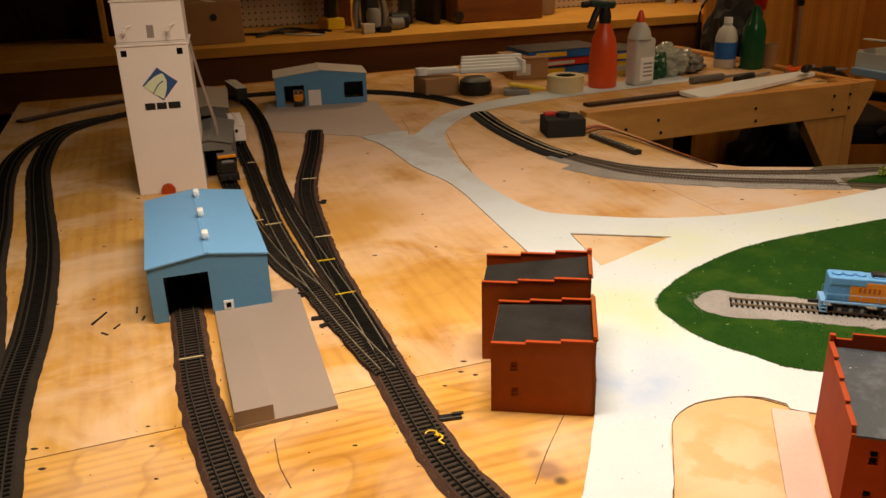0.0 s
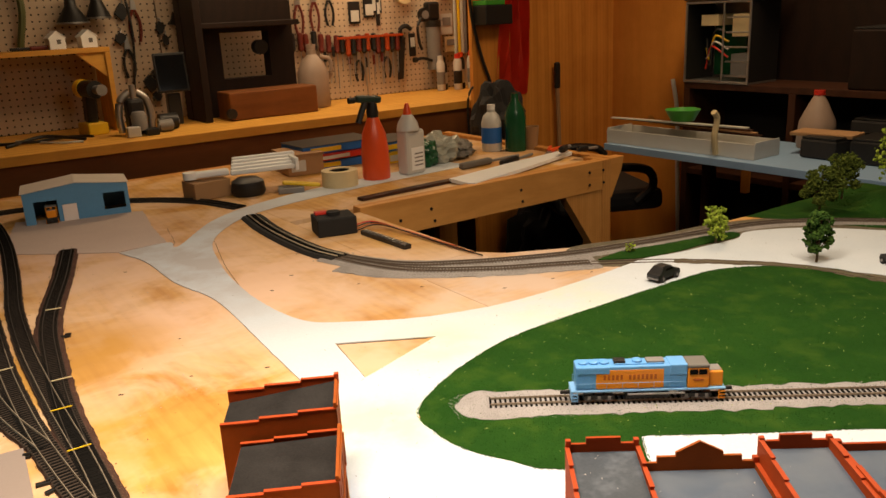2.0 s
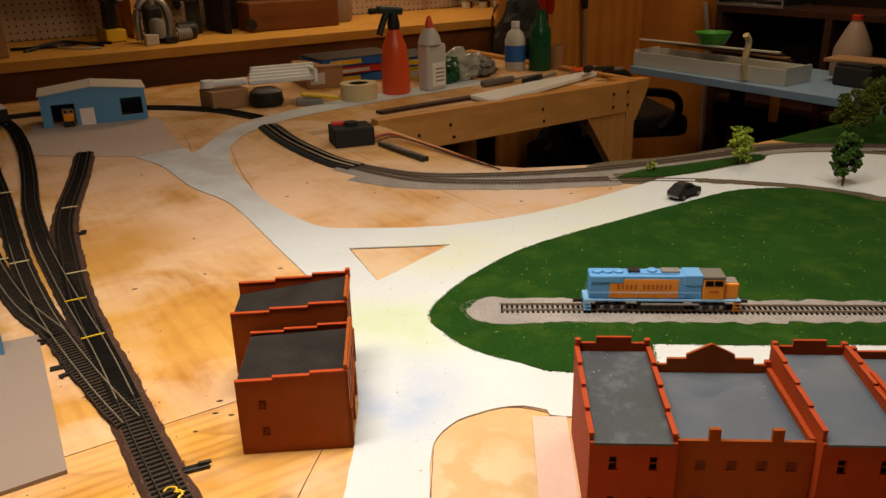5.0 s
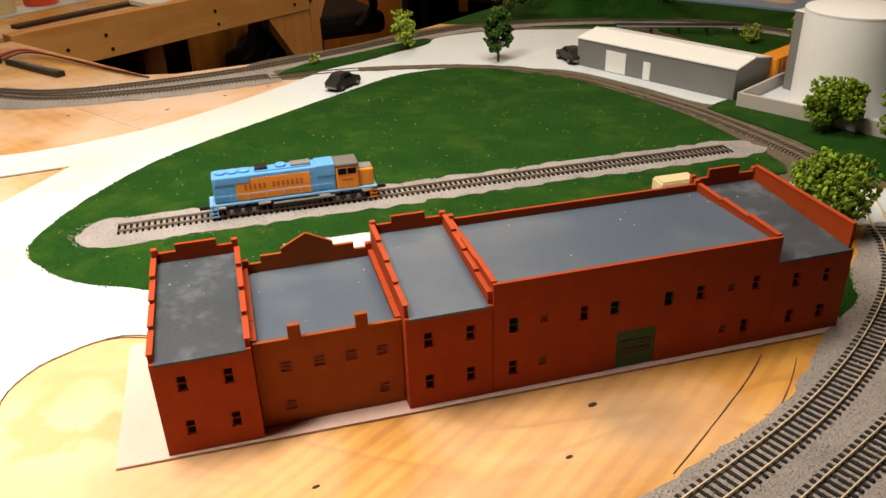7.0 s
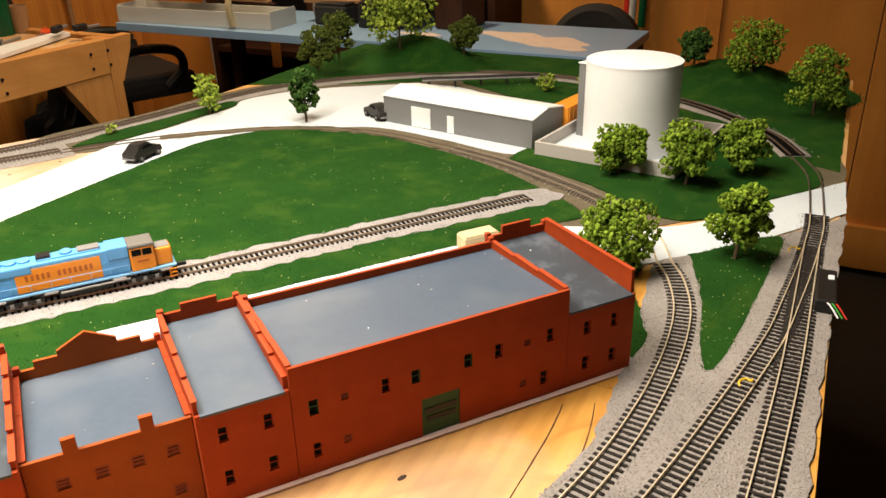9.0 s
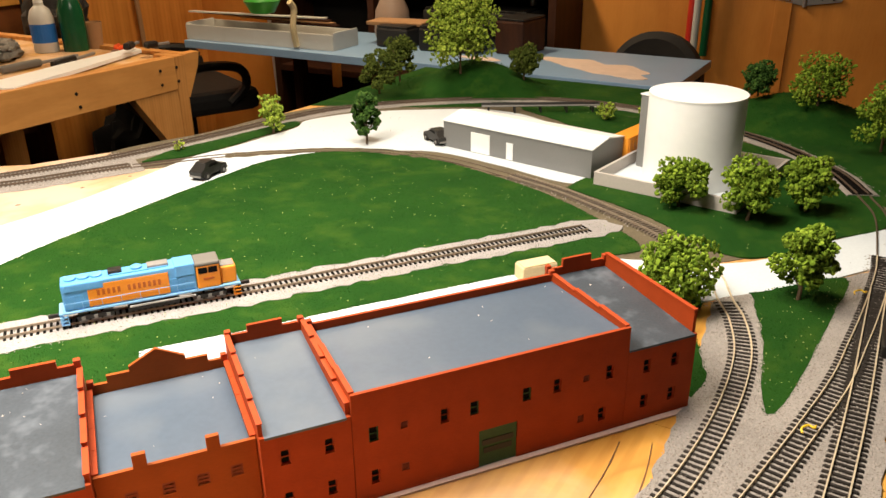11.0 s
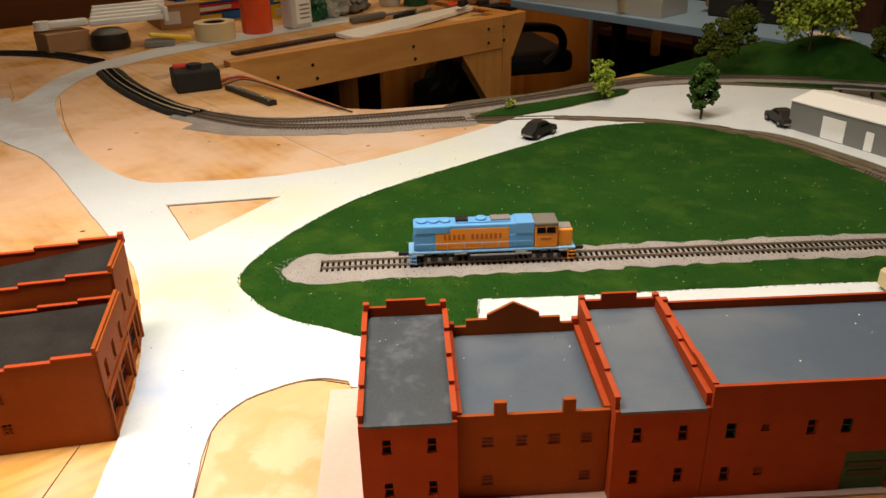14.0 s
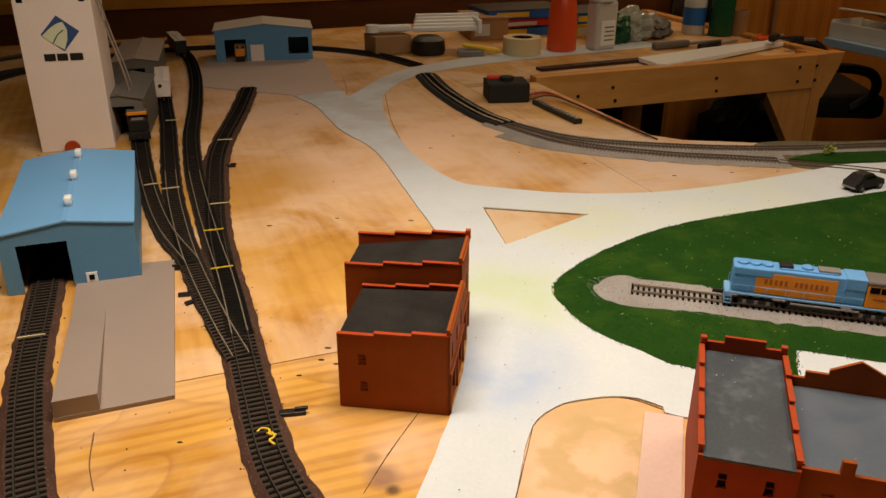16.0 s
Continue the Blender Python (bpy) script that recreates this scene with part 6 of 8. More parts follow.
part("windscreen", box((0.0278, 0, 0.0165), (0.0006, 0.019, 0.008)), PANE, van)

# ---- trees ----
_t = bmesh.new()
bmesh.ops.create_icosphere(_t, subdivisions=1, radius=1.0)
ICO_V = [tuple(v.co) for v in _t.verts]
ICO_F = [tuple(v.index for v in f.verts) for f in _t.faces]
_t.free()


def tree(label, x, y, z, height, width, leaf, seed, clear=0.18, lobes=6, clumps=2700, bush=False, size=0.0023, category="tree"):
    """A twig trunk with limbs, and a foam crown of many small clumps with gaps."""
    g = random.Random(seed)
    ob = thing("bush" if bush else "tree", label, "bush" if bush else category, (x, y, z), g.uniform(0, 360), group="trees")
    trunk = tube(curve3([(0, 0, -0.001), (g.uniform(-.002, .002), g.uniform(-.002, .002), height * 0.3), (g.uniform(-.004, .004), g.uniform(-.004, .004), height * 0.8)]), 0.0022, 7)
    for v in trunk.verts:
        k = 1.15 - 0.8 * max(0, v.co.z) / height
        v.co.x, v.co.y = v.co.x * k, v.co.y * k
    part("trunk", trunk, BARK, ob)
    centres = []
    body = height * (1 - clear)
    many = lobes + 7
    for i in range(many):
        a = i * 2.4 + g.uniform(-0.5, 0.5)
        f = (i + 0.5) / many
        r = width * 0.5 * (0.50 + 0.22 * g.random()) * math.sin(math.pi * (0.22 + 0.66 * f)) ** 0.8
        centres.append((r * math.cos(a), r * math.sin(a), height * clear + body * (0.16 + 0.70 * f), width * 0.5 * g.uniform(0.27, 0.42)))
    for _ in range(3):
        centres.append((g.uniform(-0.1, 0.1) * width, g.uniform(-0.1, 0.1) * width, height * clear + body * g.uniform(0.35, 0.65), width * 0.24))
    for cx, cy, cz, cr in centres[:-3:2]:
        part("limb", tube([(0, 0, max(0.002, cz * 0.5)), (cx * 0.5, cy * 0.5, cz * 0.8), (cx, cy, cz)], 0.0009, 5), BARK, ob)
    vs, fs = [], []
    for _ in range(int(clumps * 0.62)):
        cx, cy, cz, cr = g.choice(centres)
        th, ph = g.uniform(0, 6.283), math.acos(g.uniform(-1, 1))
        rr = cr * (0.45 + 0.65 * g.random() ** 0.55)
        px, py, pz = cx + rr * math.sin(ph) * math.cos(th), cy + rr * math.sin(ph) * math.sin(th), cz + rr * 0.8 * math.cos(ph)
        pz = min(max(pz, height * clear * (0.7 + 0.3 * g.random())), height * 1.02)
        s = size * 1.25 * g.uniform(0.45, 1.3)
        k = len(vs)
        ax = Euler((g.uniform(0, 6), g.uniform(0, 6), g.uniform(0, 6))).to_matrix()
        for v in ICO_V:
            q = ax @ Vector((v[0] * s * g.uniform(0.6, 1.45), v[1] * s * g.uniform(0.6, 1.45), v[2] * s * g.uniform(0.3, 0.8)))
            vs.append((px + q.x, py + q.y, pz + q.z))
        fs += [tuple(i + k for i in f) for f in ICO_F]
    raw("crown", vs, fs, leaf, ob, "crumbly foam foliage")
    return ob


tree("round bright green foam tree beside the tank wall", 1.255, 0.735, 0.003, 0.076, 0.088, LEAF, 1, clear=0.08)
tree("broad green foam tree in front of the tank", 1.283, 0.640, 0.003, 0.096, 0.088, LEAF, 2, clear=0.06)
tree("green foam tree behind the tank wall", 1.378, 0.607, 0.003, 0.086, 0.076, LEAF, 3, clear=0.08)
tree("round bright green foam tree by the crossing road", 1.112, 0.466, 0.003, 0.096, 0.070, LEAF, 4, clear=0.12)
tree("bushy yellow-green foam tree at the end of the brick row", 0.993, 0.548, 0.003, 0.082, 0.102, LEAF, 5, clear=0.05)
tree("small bright green foam tree beside the far track", 0.988, 1.492, 0.003, 0.080, 0.058, LEAF_LIGHT, 6, clear=0.05, clumps=800)
tree("slim dark green foam tree at the edge of the white lot", 1.086, 1.308, 0.002, 0.108, 0.056, LEAF_DARK, 7, clear=0.06, lobes=8, clumps=1300, size=0.0027)
tree("low bright green bush behind the grey shed", 1.559, 1.143, 0.003, 0.036, 0.045, LEAF_LIGHT, 8, clear=0.02, clumps=260, bush=True)
tree("low green bush against the tank", 1.553, 1.03, 0.003, 0.085, 0.042, LEAF_LIGHT, 9, clear=0.02, clumps=420, bush=True)
tree("dark green foam tree on the hill", 1.312, 1.600, 0.016, 0.105, 0.092, LEAF_OLIVE, 10, clear=0.05)
tree("dark olive foam tree on the hill", 1.384, 1.620, 0.030, 0.112, 0.092, LEAF_OLIVE, 11, clear=0.1)
tree("tall ragged light green foam tree on the hill", 1.500, 1.538, 0.045, 0.195, 0.185, LEAF_LIGHT, 12, clear=0.1, lobes=13, clumps=4200, size=0.0033)
tree("dark green foam tree at the foot of the hill", 1.612, 1.440, 0.020, 0.095, 0.082, LEAF_OLIVE, 13, clear=0.2)
tree("light green foam tree on the grassy bank", 1.819, 0.837, 0.040, 0.112, 0.13, LEAF, 14, clear=0.02)
tree("light green foam tree on the grassy bank", 1.742, 0.672, 0.008, 0.125, 0.125, LEAF, 15, clear=0.02)
tree("dark green foam tree behind the tank", 1.794, 0.951, 0.050, 0.07, 0.075, LEAF_DARK, 16, clear=0.05)
tree("very small green weed beside the track", 0.80, 1.497, 0.003, 0.018, 0.03, LEAF_LIGHT, 17, clear=0.02, clumps=40, bush=True, lobes=3)

# ---- workbench and pegboard ----
bench = thing("workbench", "long wooden workbench with a yellow-brown top and a deep front board", "workbench", (0, 0, 0), 22)
plain("benchtop", -1.9, 2.70, 2.88, 3.49, 0.075, 0.108, BENCH_WOOD, bench)
plain("front_board", -1.9, 2.70, 2.90, 2.935, -0.055, 0.0745, BOARD, bench, "reddish brown front board")
for u in (-1.6, -0.4, 0.9, 2.1, 2.66):
    plain("leg", u - 0.045, u + 0.045, 2.95, 3.04, FLOOR_Z, 0.0745, DARK_WOOD, bench)
plain("lower_shelf", -1.85, 2.66, 2.95, 3.47, -0.42, -0.40, DARK_WOOD, bench)


def on_wall(name, u0, u1, z0, z1, material, label, category, v=3.49, kind="structure"):
    ob = part(name, box((0, 0, 0), (u1 - u0, 0.012, z1 - z0), bevel=0.001), material)
    ob.matrix_world = Matrix.Translation(uv((u0 + u1) / 2, v, (z0 + z1) / 2)) @ Matrix.Rotation(AX, 4, "Z")
    return tagged(ob, label, category, kind=kind)


on_wall("pegboard_left", 0.2, 1.12, 0.11, 0.98, PEG, "brown pegboard above the workbench", "pegboard")
on_wall("pegboard_right", 1.124, 2.69, 0.11, 0.98, PEG, "brown pegboard hung with hand tools", "pegboard")


def at_uv(name, label, category, u, v, z, turn=0.0, group=""):
    p = uv(u, v, z)
    return thing(name, label, category, (p.x, p.y, p.z), 22 + turn, group)


def screwdriver(u, z, colour, length):
    ob = at_uv("screwdriver", "screwdriver with a coloured handle hanging on the pegboard", "screwdriver", u, 3.462, z, group="hanging screwdrivers")
    part("handle", lathe([(0.0, 0.0), (0.012, 0.004), (0.014, 0.03), (0.011, 0.06), (0.014, 0.075), (0.006, 0.085)], (0, 0, -0.005), 10, Matrix.Rotation(math.pi, 4, "X") @ Matrix.Translation((0, 0, -0.08))), colour, ob, smooth=True)
    part("shaft", cyl((0, 0, -length / 2 - 0.005), 0.003, length, 8), STEEL, ob, smooth=True)
    part("hook", tube([(0, 0.0, 0.01), (0, 0.02, 0.012)], 0.002, 6), STEEL, ob)


g = random.Random(5)
for k in range(6):
    screwdriver(1.70 + 0.036 * k + g.uniform(-0.005, 0.005), 0.345 + g.uniform(-0.01, 0.012), MAROON if k % 3 else BLACK, g.uniform(0.12, 0.22))
for k in range(13):
    screwdriver(1.925 + 0.0275 * k + g.uniform(-0.005, 0.005), 0.322 + g.uniform(-0.01, 0.01), (MAROON, BLACK, RED_TRIM, BLACK)[k % 4], g.uniform(0.06, 0.20))
rail_ = at_uv("tool_rail", "red slotted rail holding screwdrivers on the pegboard", "tool rack", 2.10, 3.462, 0.388)
part("bar", box((0, 0, 0), (0.36, 0.03, 0.012), bevel=0.002), RED_TRIM, rail_)
for x in (-0.16, 0.0, 0.16):
    part("bracket", box((x, 0.016, -0.008), (0.012, 0.014, 0.03), bevel=0.001), STEEL, rail_)


def pliers(u, z, colour, size=1.0):
    ob = at_uv("pliers", "pliers hanging open on the pegboard", "pliers", u, 3.466, z, group="hanging pliers")
    part("jaw", prism([(-0.012, 0.0), (0.012, 0.0), (0.004, 0.055 * size), (-0.004, 0.055 * size)], -0.006, 0.006), STEEL, ob).matrix_local = pose(0, 0, 0, 90, 0, 0)
    for s in (-1, 1):
        part("grip", tube(curve3([(s * 0.004, 0, 0), (s * 0.018, 0, -0.04 * size), (s * 0.02, 0, -0.08 * size), (s * 0.012, 0, -0.125 * size)]), 0.006, 8), colour, ob, smooth=True)


for u, z, c, s in ((1.745, 0.545, MAROON, 1.0), (1.825, 0.555, MAROON, 1.05), (1.90, 0.56, BLACK, 0.9), (2.035, 0.285, BLACK, 0.8), (2.19, 0.29, BLACK, 0.8), (0.985, 0.40, BLACK, 0.9), (1.03, 0.55, MAROON, 1.0)):
    pliers(u, z, c, s)
saw = at_uv("hand_saw", "long black hooked tool hanging on the pegboard", "tool", 2.262, 3.462, 0.175)
part("blade", prism([(-0.016, 0), (0.014, 0), (0.038, 0.20), (0.010, 0.20)], -0.004, 0.004), BLACK, saw).matrix_local = pose(0, 0, 0, 90, 0, 0)
part("grip", tube(curve3([(0.022, 0, 0.19), (0.012, 0, 0.235), (0.045, 0, 0.252), (0.075, 0, 0.235)]), 0.011, 8), BLACK, saw, smooth=True)
for u, z, L_ in ((1.80, 0.30, 0.13), (1.86, 0.29, 0.16), (1.905, 0.31, 0.12), (1.985, 0.27, 0.10), (2.075, 0.25, 0.13), (2.12, 0.26, 0.09), (2.165, 0.27, 0.11), (2.225, 0.31, 0.12)):
    f_ = at_uv("needle_file", "thin steel file hanging on the pegboard", "file", u, 3.466, z - L_, group="hanging files")
    part("blade", box((0, 0, L_ / 2), (0.005, 0.004, L_), bevel=0.0006), STEEL, f_)
    part("handle", cyl((0, 0, L_ + 0.02), 0.007, 0.045, 10), BLACK if L_ > 0.11 else MAROON, f_, smooth=True)
for u, z in ((2.035, 0.50), (2.115, 0.525), (2.155, 0.545)):
    p = at_uv("parts_packet", "small carded packet hanging on the pegboard", "packet", u, 3.475, z, group="hanging packets")
    part("card", box((0, 0, 0), (0.06, 0.006, 0.10), bevel=0.001), BLACK, p)
    part("label_patch", box((0, -0.0045, -0.015), (0.042, 0.002, 0.05)), MILKY, p)
for u, z, r, m in ((2.30, 0.578, 0.048, CREAM), (2.545, 0.585, 0.036, YELLOW)):
    t = at_uv("tape_roll", "roll of tape hanging on the pegboard", "tape", u, 3.455, z, group="hanging tape rolls")
    bm = lathe([(r, -0.012), (r, 0.012), (r * 0.62, 0.012), (r * 0.62, -0.012), (r, -0.012)], (0, 0, 0), 24, Matrix.Rotation(radians(90), 4, "X"))
    part("roll", bm, m, t, smooth=True)
gun = at_uv("caulking_gun", "grey gauge and hose hanging on the pegboard", "tool", 2.40, 3.45, 0.40)
part("dial", cyl((0.005, -0.01, 0.075), 0.034, 0.02, 20, "y"), BLACK, gun, smooth=True)
part("dial_face", cyl((0.005, -0.021, 0.075), 0.020, 0.002, 20, "y"), LOCO_GREY, gun)
part("body", box((0.055, 0, 0.09), (0.07, 0.05, 0.09), bevel=0.012), BLACK, gun)
part("hose", tube(curve3([(-0.02, -0.02, 0.06), (-0.05, -0.03, 0.02), (-0.045, -0.03, -0.05), (-0.03, -0.03, -0.09)]), 0.007, 8), BLACK, gun, smooth=True)
can_ = at_uv("drain_gun", "tall grey cylinder tool hanging on the pegboard", "tool", 2.455, 3.44, 0.215)
part("tube", cyl((0, 0, 0.10), 0.036, 0.21, 18), LOCO_GREY, can_, smooth=True)
part("collar", cyl((0, 0, 0.215), 0.039, 0.03, 18), BLACK, can_, smooth=True)
part("spout", tube(curve3([(-0.03, -0.02, 0.04), (-0.09, -0.03, 0.055), (-0.13, -0.03, 0.05)]), 0.007, 8), BLACK, can_, smooth=True)
part("tip", cyl((-0.135, -0.03, 0.05), 0.013, 0.018, 12, "x"), BLACK, can_, smooth=True)
for u, z, w, h, m, lb in ((2.345, 0.335, 0.035, 0.11, BLACK, "black carded packet with a pale strip on the pegboard"), (2.555, 0.425, 0.07, 0.10, MILKY, "white carded packet hanging on the pegboard"), (2.575, 0.325, 0.065, 0.075, CREAM, "cream packet hanging on the pegboard"), (2.16, 0.50, 0.018, 0.13, BLACK, "dark narrow packet hanging on the pegboard")):
    p = at_uv("parts_packet", lb, "packet", u, 3.470, z, group="hanging packets")
    part("card", box((0, 0, 0), (w, 0.008, h), bevel=0.001), m, p)
    part("label_patch", box((0, -0.0055, h * 0.12), (w * 0.7, 0.002, h * 0.4)), MILKY if m is BLACK else LOCO_GREY, p)
for k, (u, m) in enumerate(((2.605, MILKY), (2.628, YELLOW), (2.648, MILKY), (2.668, LOCO_GREY))):
    o_ = tagged(part("hanging_strip", box((0, 0, 0), (0.013, 0.010, 0.62), bevel=0.002), m), "long thin strip hanging at the end of the pegboard", "strip", group="hanging strips")
    o_.matrix_world = Matrix.Translation(uv(u, 3.462, 0.585)) @ Matrix.Rotation(AX, 4, "Z")
for k, (u, v, m, h) in enumerate(((2.44, 3.37, MILKY, 0.15), (2.475, 3.40, BLACK, 0.14), (2.515, 3.33, MILKY, 0.155), (2.555, 3.36, BLACK, 0.16), (2.60, 3.33, MILKY, 0.165), (2.64, 3.36, STEEL, 0.16))):
    c = at_uv("spray_can", "spray can with a bright cap at the bench's end", "can", u, v, 0.109, group="spray cans")
    part("can", lathe([(0.0, 0.0), (0.020, 0.0), (0.021, 0.004), (0.021, h - 0.018), (0.014, h - 0.004), (0.0, h - 0.004)], n=18), m, c, smooth=True)
    part("cap", lathe([(0.0145, h - 0.004), (0.0145, h + 0.018), (0.0, h + 0.020)], n=16), (MILKY, BLACK, RED, SPRAY_RED, RED, MILKY)[k], c, smooth=True)
    part("label_patch", lathe([(0.0214, 0.03), (0.0214, h * 0.6)], n=18), (LOCO_GREY, MILKY, BLACK, MILKY, LOCO_GREY, BLACK)[k], c)

# things on the bench
drill = at_uv("cordless_drill", "yellow and black cordless drill standing on the bench", "drill", 0.76, 3.22, 0.109, 10)
part("battery", box((0, 0, 0.022), (0.075, 0.10, 0.044), bevel=0.006), YELLOW, drill)
part("grip", box((0.0, 0.0, 0.095), (0.04, 0.05, 0.105), bevel=0.01, rx=8), BLACK, drill)
part("motor", cyl((0, -0.01, 0.165), 0.032, 0.13, 18, "y"), BLACK, drill, smooth=True)
part("band", cyl((0, 0.035, 0.165), 0.034, 0.04, 18, "y"), YELLOW, drill, smooth=True)
part("chuck", cyl((0, -0.10, 0.165), 0.02, 0.06, 16, "y", r2=0.014), LOCO_GREY, drill, smooth=True)
vac = at_uv("hand_vacuum", "silver and black hand tool standing on the bench", "tool", 0.875, 3.06, 0.109, 0)
part("body", box((0, 0.0, 0.065), (0.06, 0.07, 0.13), bevel=0.014), BLACK, vac)
part("motor", lathe([(0.0, 0.0), (0.026, 0.0), (0.028, 0.05), (0.02, 0.065), (0.0, 0.068)], (0.0, -0.045, 0.02), 18), LOCO_GREY, vac, smooth=True)
for sx in (-1, 1):
    part("side_shell", tube(curve3([(sx * 0.052, 0, 0.012), (sx * 0.056, 0, 0.07), (sx * 0.044, 0, 0.125), (sx * 0.012, 0, 0.152)]), 0.013, 10), STEEL, vac, smooth=True)
part("nozzle", cyl((0, -0.01, 0.14), 0.011, 0.075, 14), STEEL, vac, smooth=True)
part("foot", box((-0.03, -0.065, 0.018), (0.045, 0.035, 0.036), bevel=0.004), MILKY, vac)
part("foot", box((0.035, -0.06, 0.012), (0.045, 0.04, 0.024), bevel=0.004), BLACK, vac)
for u, v, sz, m, lb in ((0.975, 3.05, 0.022, LOCO_GREY, "small steel fitting on the bench"), (1.0, 3.10, 0.03, BLACK, "small black reel on the bench")):
    f_ = at_uv("fitting", lb, "fitting", u, v, 0.109, group="bench fittings")
    part("barrel", cyl((0, 0, sz), sz, sz * 2.2, 16, "x"), m, f_, smooth=True)
    part("core", cyl((0, 0, sz), sz * 0.5, sz * 2.6, 12, "x"), STEEL, f_, smooth=True)
shelf = at_uv("bench_shelf", "pine shelf with an end board standing on the bench", "shelf", 0.48, 3.36, 0.109)
part("top_board", box((-0.1, 0, 0.30), (0.98, 0.20, 0.018), bevel=0.001), BENCH_WOOD, shelf)
part("end_board", box((0.38, 0, 0.145), (0.018, 0.20, 0.29), bevel=0.001), BENCH_WOOD, shelf)
part("end_board", box((-0.55, 0, 0.145), (0.018, 0.20, 0.29), bevel=0.001), BENCH_WOOD, shelf)
bm = slab([(0.27, 0.291), (0.371, 0.291), (0.371, 0.2)], "x", -0.09, 0.016)
part("brace", bm, BENCH_WOOD, shelf)
for u in (0.70, 0.81):
    hs = at_uv("paper_house", "small white model house on the bench shelf", "model house", u, 3.33, 0.4185, 8, group="white model houses")
    part("body", slab([(-0.028, 0), (0.028, 0), (0.028, 0.04), (0, 0.062), (-0.028, 0.04)], "x", -0.025, 0.05), WHITE, hs)
    for s in (-1, 1):
        part("roof_slope", slab([(0, 0.0625), (s * 0.032, 0.0373), (s * 0.032, 0.0403), (0, 0.0655)], "x", -0.028, 0.056), WHITE, hs)
    part("window", box((0.005, -0.0255, 0.026), (0.014, 0.001, 0.016)), GREY_DARK, hs)
for pts, r in (([(0.42, 3.2, 0.112), (0.55, 3.12, 0.118), (0.66, 3.2, 0.113), (0.74, 3.14, 0.112)], 0.005), ([(0.45, 3.1, 0.112), (0.58, 3.18, 0.125), (0.70, 3.08, 0.113)], 0.006), ([(0.5, 3.25, 0.112), (0.6, 3.05, 0.114), (0.68, 3.02, 0.112)], 0.004)):
    tagged(part("cable", tube(curve3([uv(*p) for p in pts]), r, 8), MILKY if r == 0.004 else BLACK, smooth=True), "loose cable lying on the bench", "cable", group="cables")
crate = at_uv("cardboard_box", "brown cardboard box on the workbench", "box", 0.285, 3.06, 0.109, 6)
part("carton", box((0, 0, 0.07), (0.20, 0.16, 0.14), bevel=0.002), CARD, crate)
part("tape_strip", box((0, 0, 0.1408), (0.03, 0.16, 0.001)), CREAM, crate)
part("hole", cyl((0.0, -0.0805, 0.09), 0.012, 0.002, 14, "y"), BLACK, crate)
cab = at_uv("wooden_cabinet", "dark brown wooden cabinet standing on the bench", "cabinet", 1.40, 3.30, 0.109)
part("carcass", pierced(0.47, 0.64, 0.07, [(0.15, 0.36, 0.15, 0.335)]), SHADED_WOOD, cab).location = (-0.24, 0.0, 0.0)
part("side_board", box((-0.225, -0.08, 0.31), (0.03, 0.15, 0.62), bevel=0.003), SHADED_WOOD, cab)
part("top_shelf", box((-0.01, -0.06, 0.365), (0.44, 0.12, 0.022), bevel=0.003), SHADED_WOOD, cab)
part("dial", cyl((0.085, 0.02, 0.27), 0.03, 0.04, 18, "y"), BLACK, cab, smooth=True)
part("drawer_front", box((0.04, -0.12, 0.055), (0.38, 0.14, 0.11), bevel=0.006), BOARD, cab)
part("knob", cyl((-0.15, -0.2, 0.03), 0.02, 0.02, 14, "y"), BLACK, cab, smooth=True)
jug = at_uv("plastic_jug", "milky plastic jug on the workbench", "jug", 1.70, 3.28, 0.109)
part("body", lathe([(0.0, 0.0), (0.062, 0.0), (0.068, 0.01), (0.068, 0.15), (0.045, 0.20), (0.02, 0.225), (0.02, 0.245), (0.0, 0.245)], n=24), SHADED_JUG, jug, smooth=True)
part("grip", tube(curve3([(0.03, -0.02, 0.215), (0.07, -0.03, 0.2), (0.075, -0.03, 0.15), (0.062, -0.02, 0.12)]), 0.009, 8), SHADED_JUG, jug, smooth=True)
part("cap", cyl((0, 0, 0.257), 0.021, 0.022, 16), SHADED_JUG, jug, smooth=True)
tablet = at_uv("desk_mirror", "small tilted screen on the bench reflecting the room", "screen", 1.075, 3.25, 0.109, -6)
part("stand", box((0, 0, 0.06), (0.05, 0.05, 0.12), bevel=0.004), BLACK, tablet)
part("frame", box((0, -0.03, 0.20), (0.12, 0.014, 0.15), bevel=0.004, rx=-12), BLACK, tablet)
part("glass", box((0, -0.0385, 0.20), (0.105, 0.002, 0.132), rx=-12), mat("screen_glass", (0.05, 0.055, 0.065), 0.06, 0.9, var=0.05, relief=0), tablet)
for u, z, w in ((0.79, 0.510, 0.080), (0.885, 0.525, 0.062)):
    lamp = at_uv("clamp_lamp", "black bell-shaped clamp lamp hanging on the pegboard", "lamp", u, 3.42, z, group="clamp lamps")
    part("shade", lathe([(0.018, 0.10), (0.022, 0.06), (w * 0.75, 0.0), (w * 0.72, 0.0), (0.018, 0.055)], n=22), BLACK, lamp, smooth=True)
    part("rim", lathe([(w * 0.76, -0.004), (w * 0.76, 0.002), (w * 0.71, 0.002), (w * 0.71, -0.004)], n=22), STEEL, lamp, smooth=True)
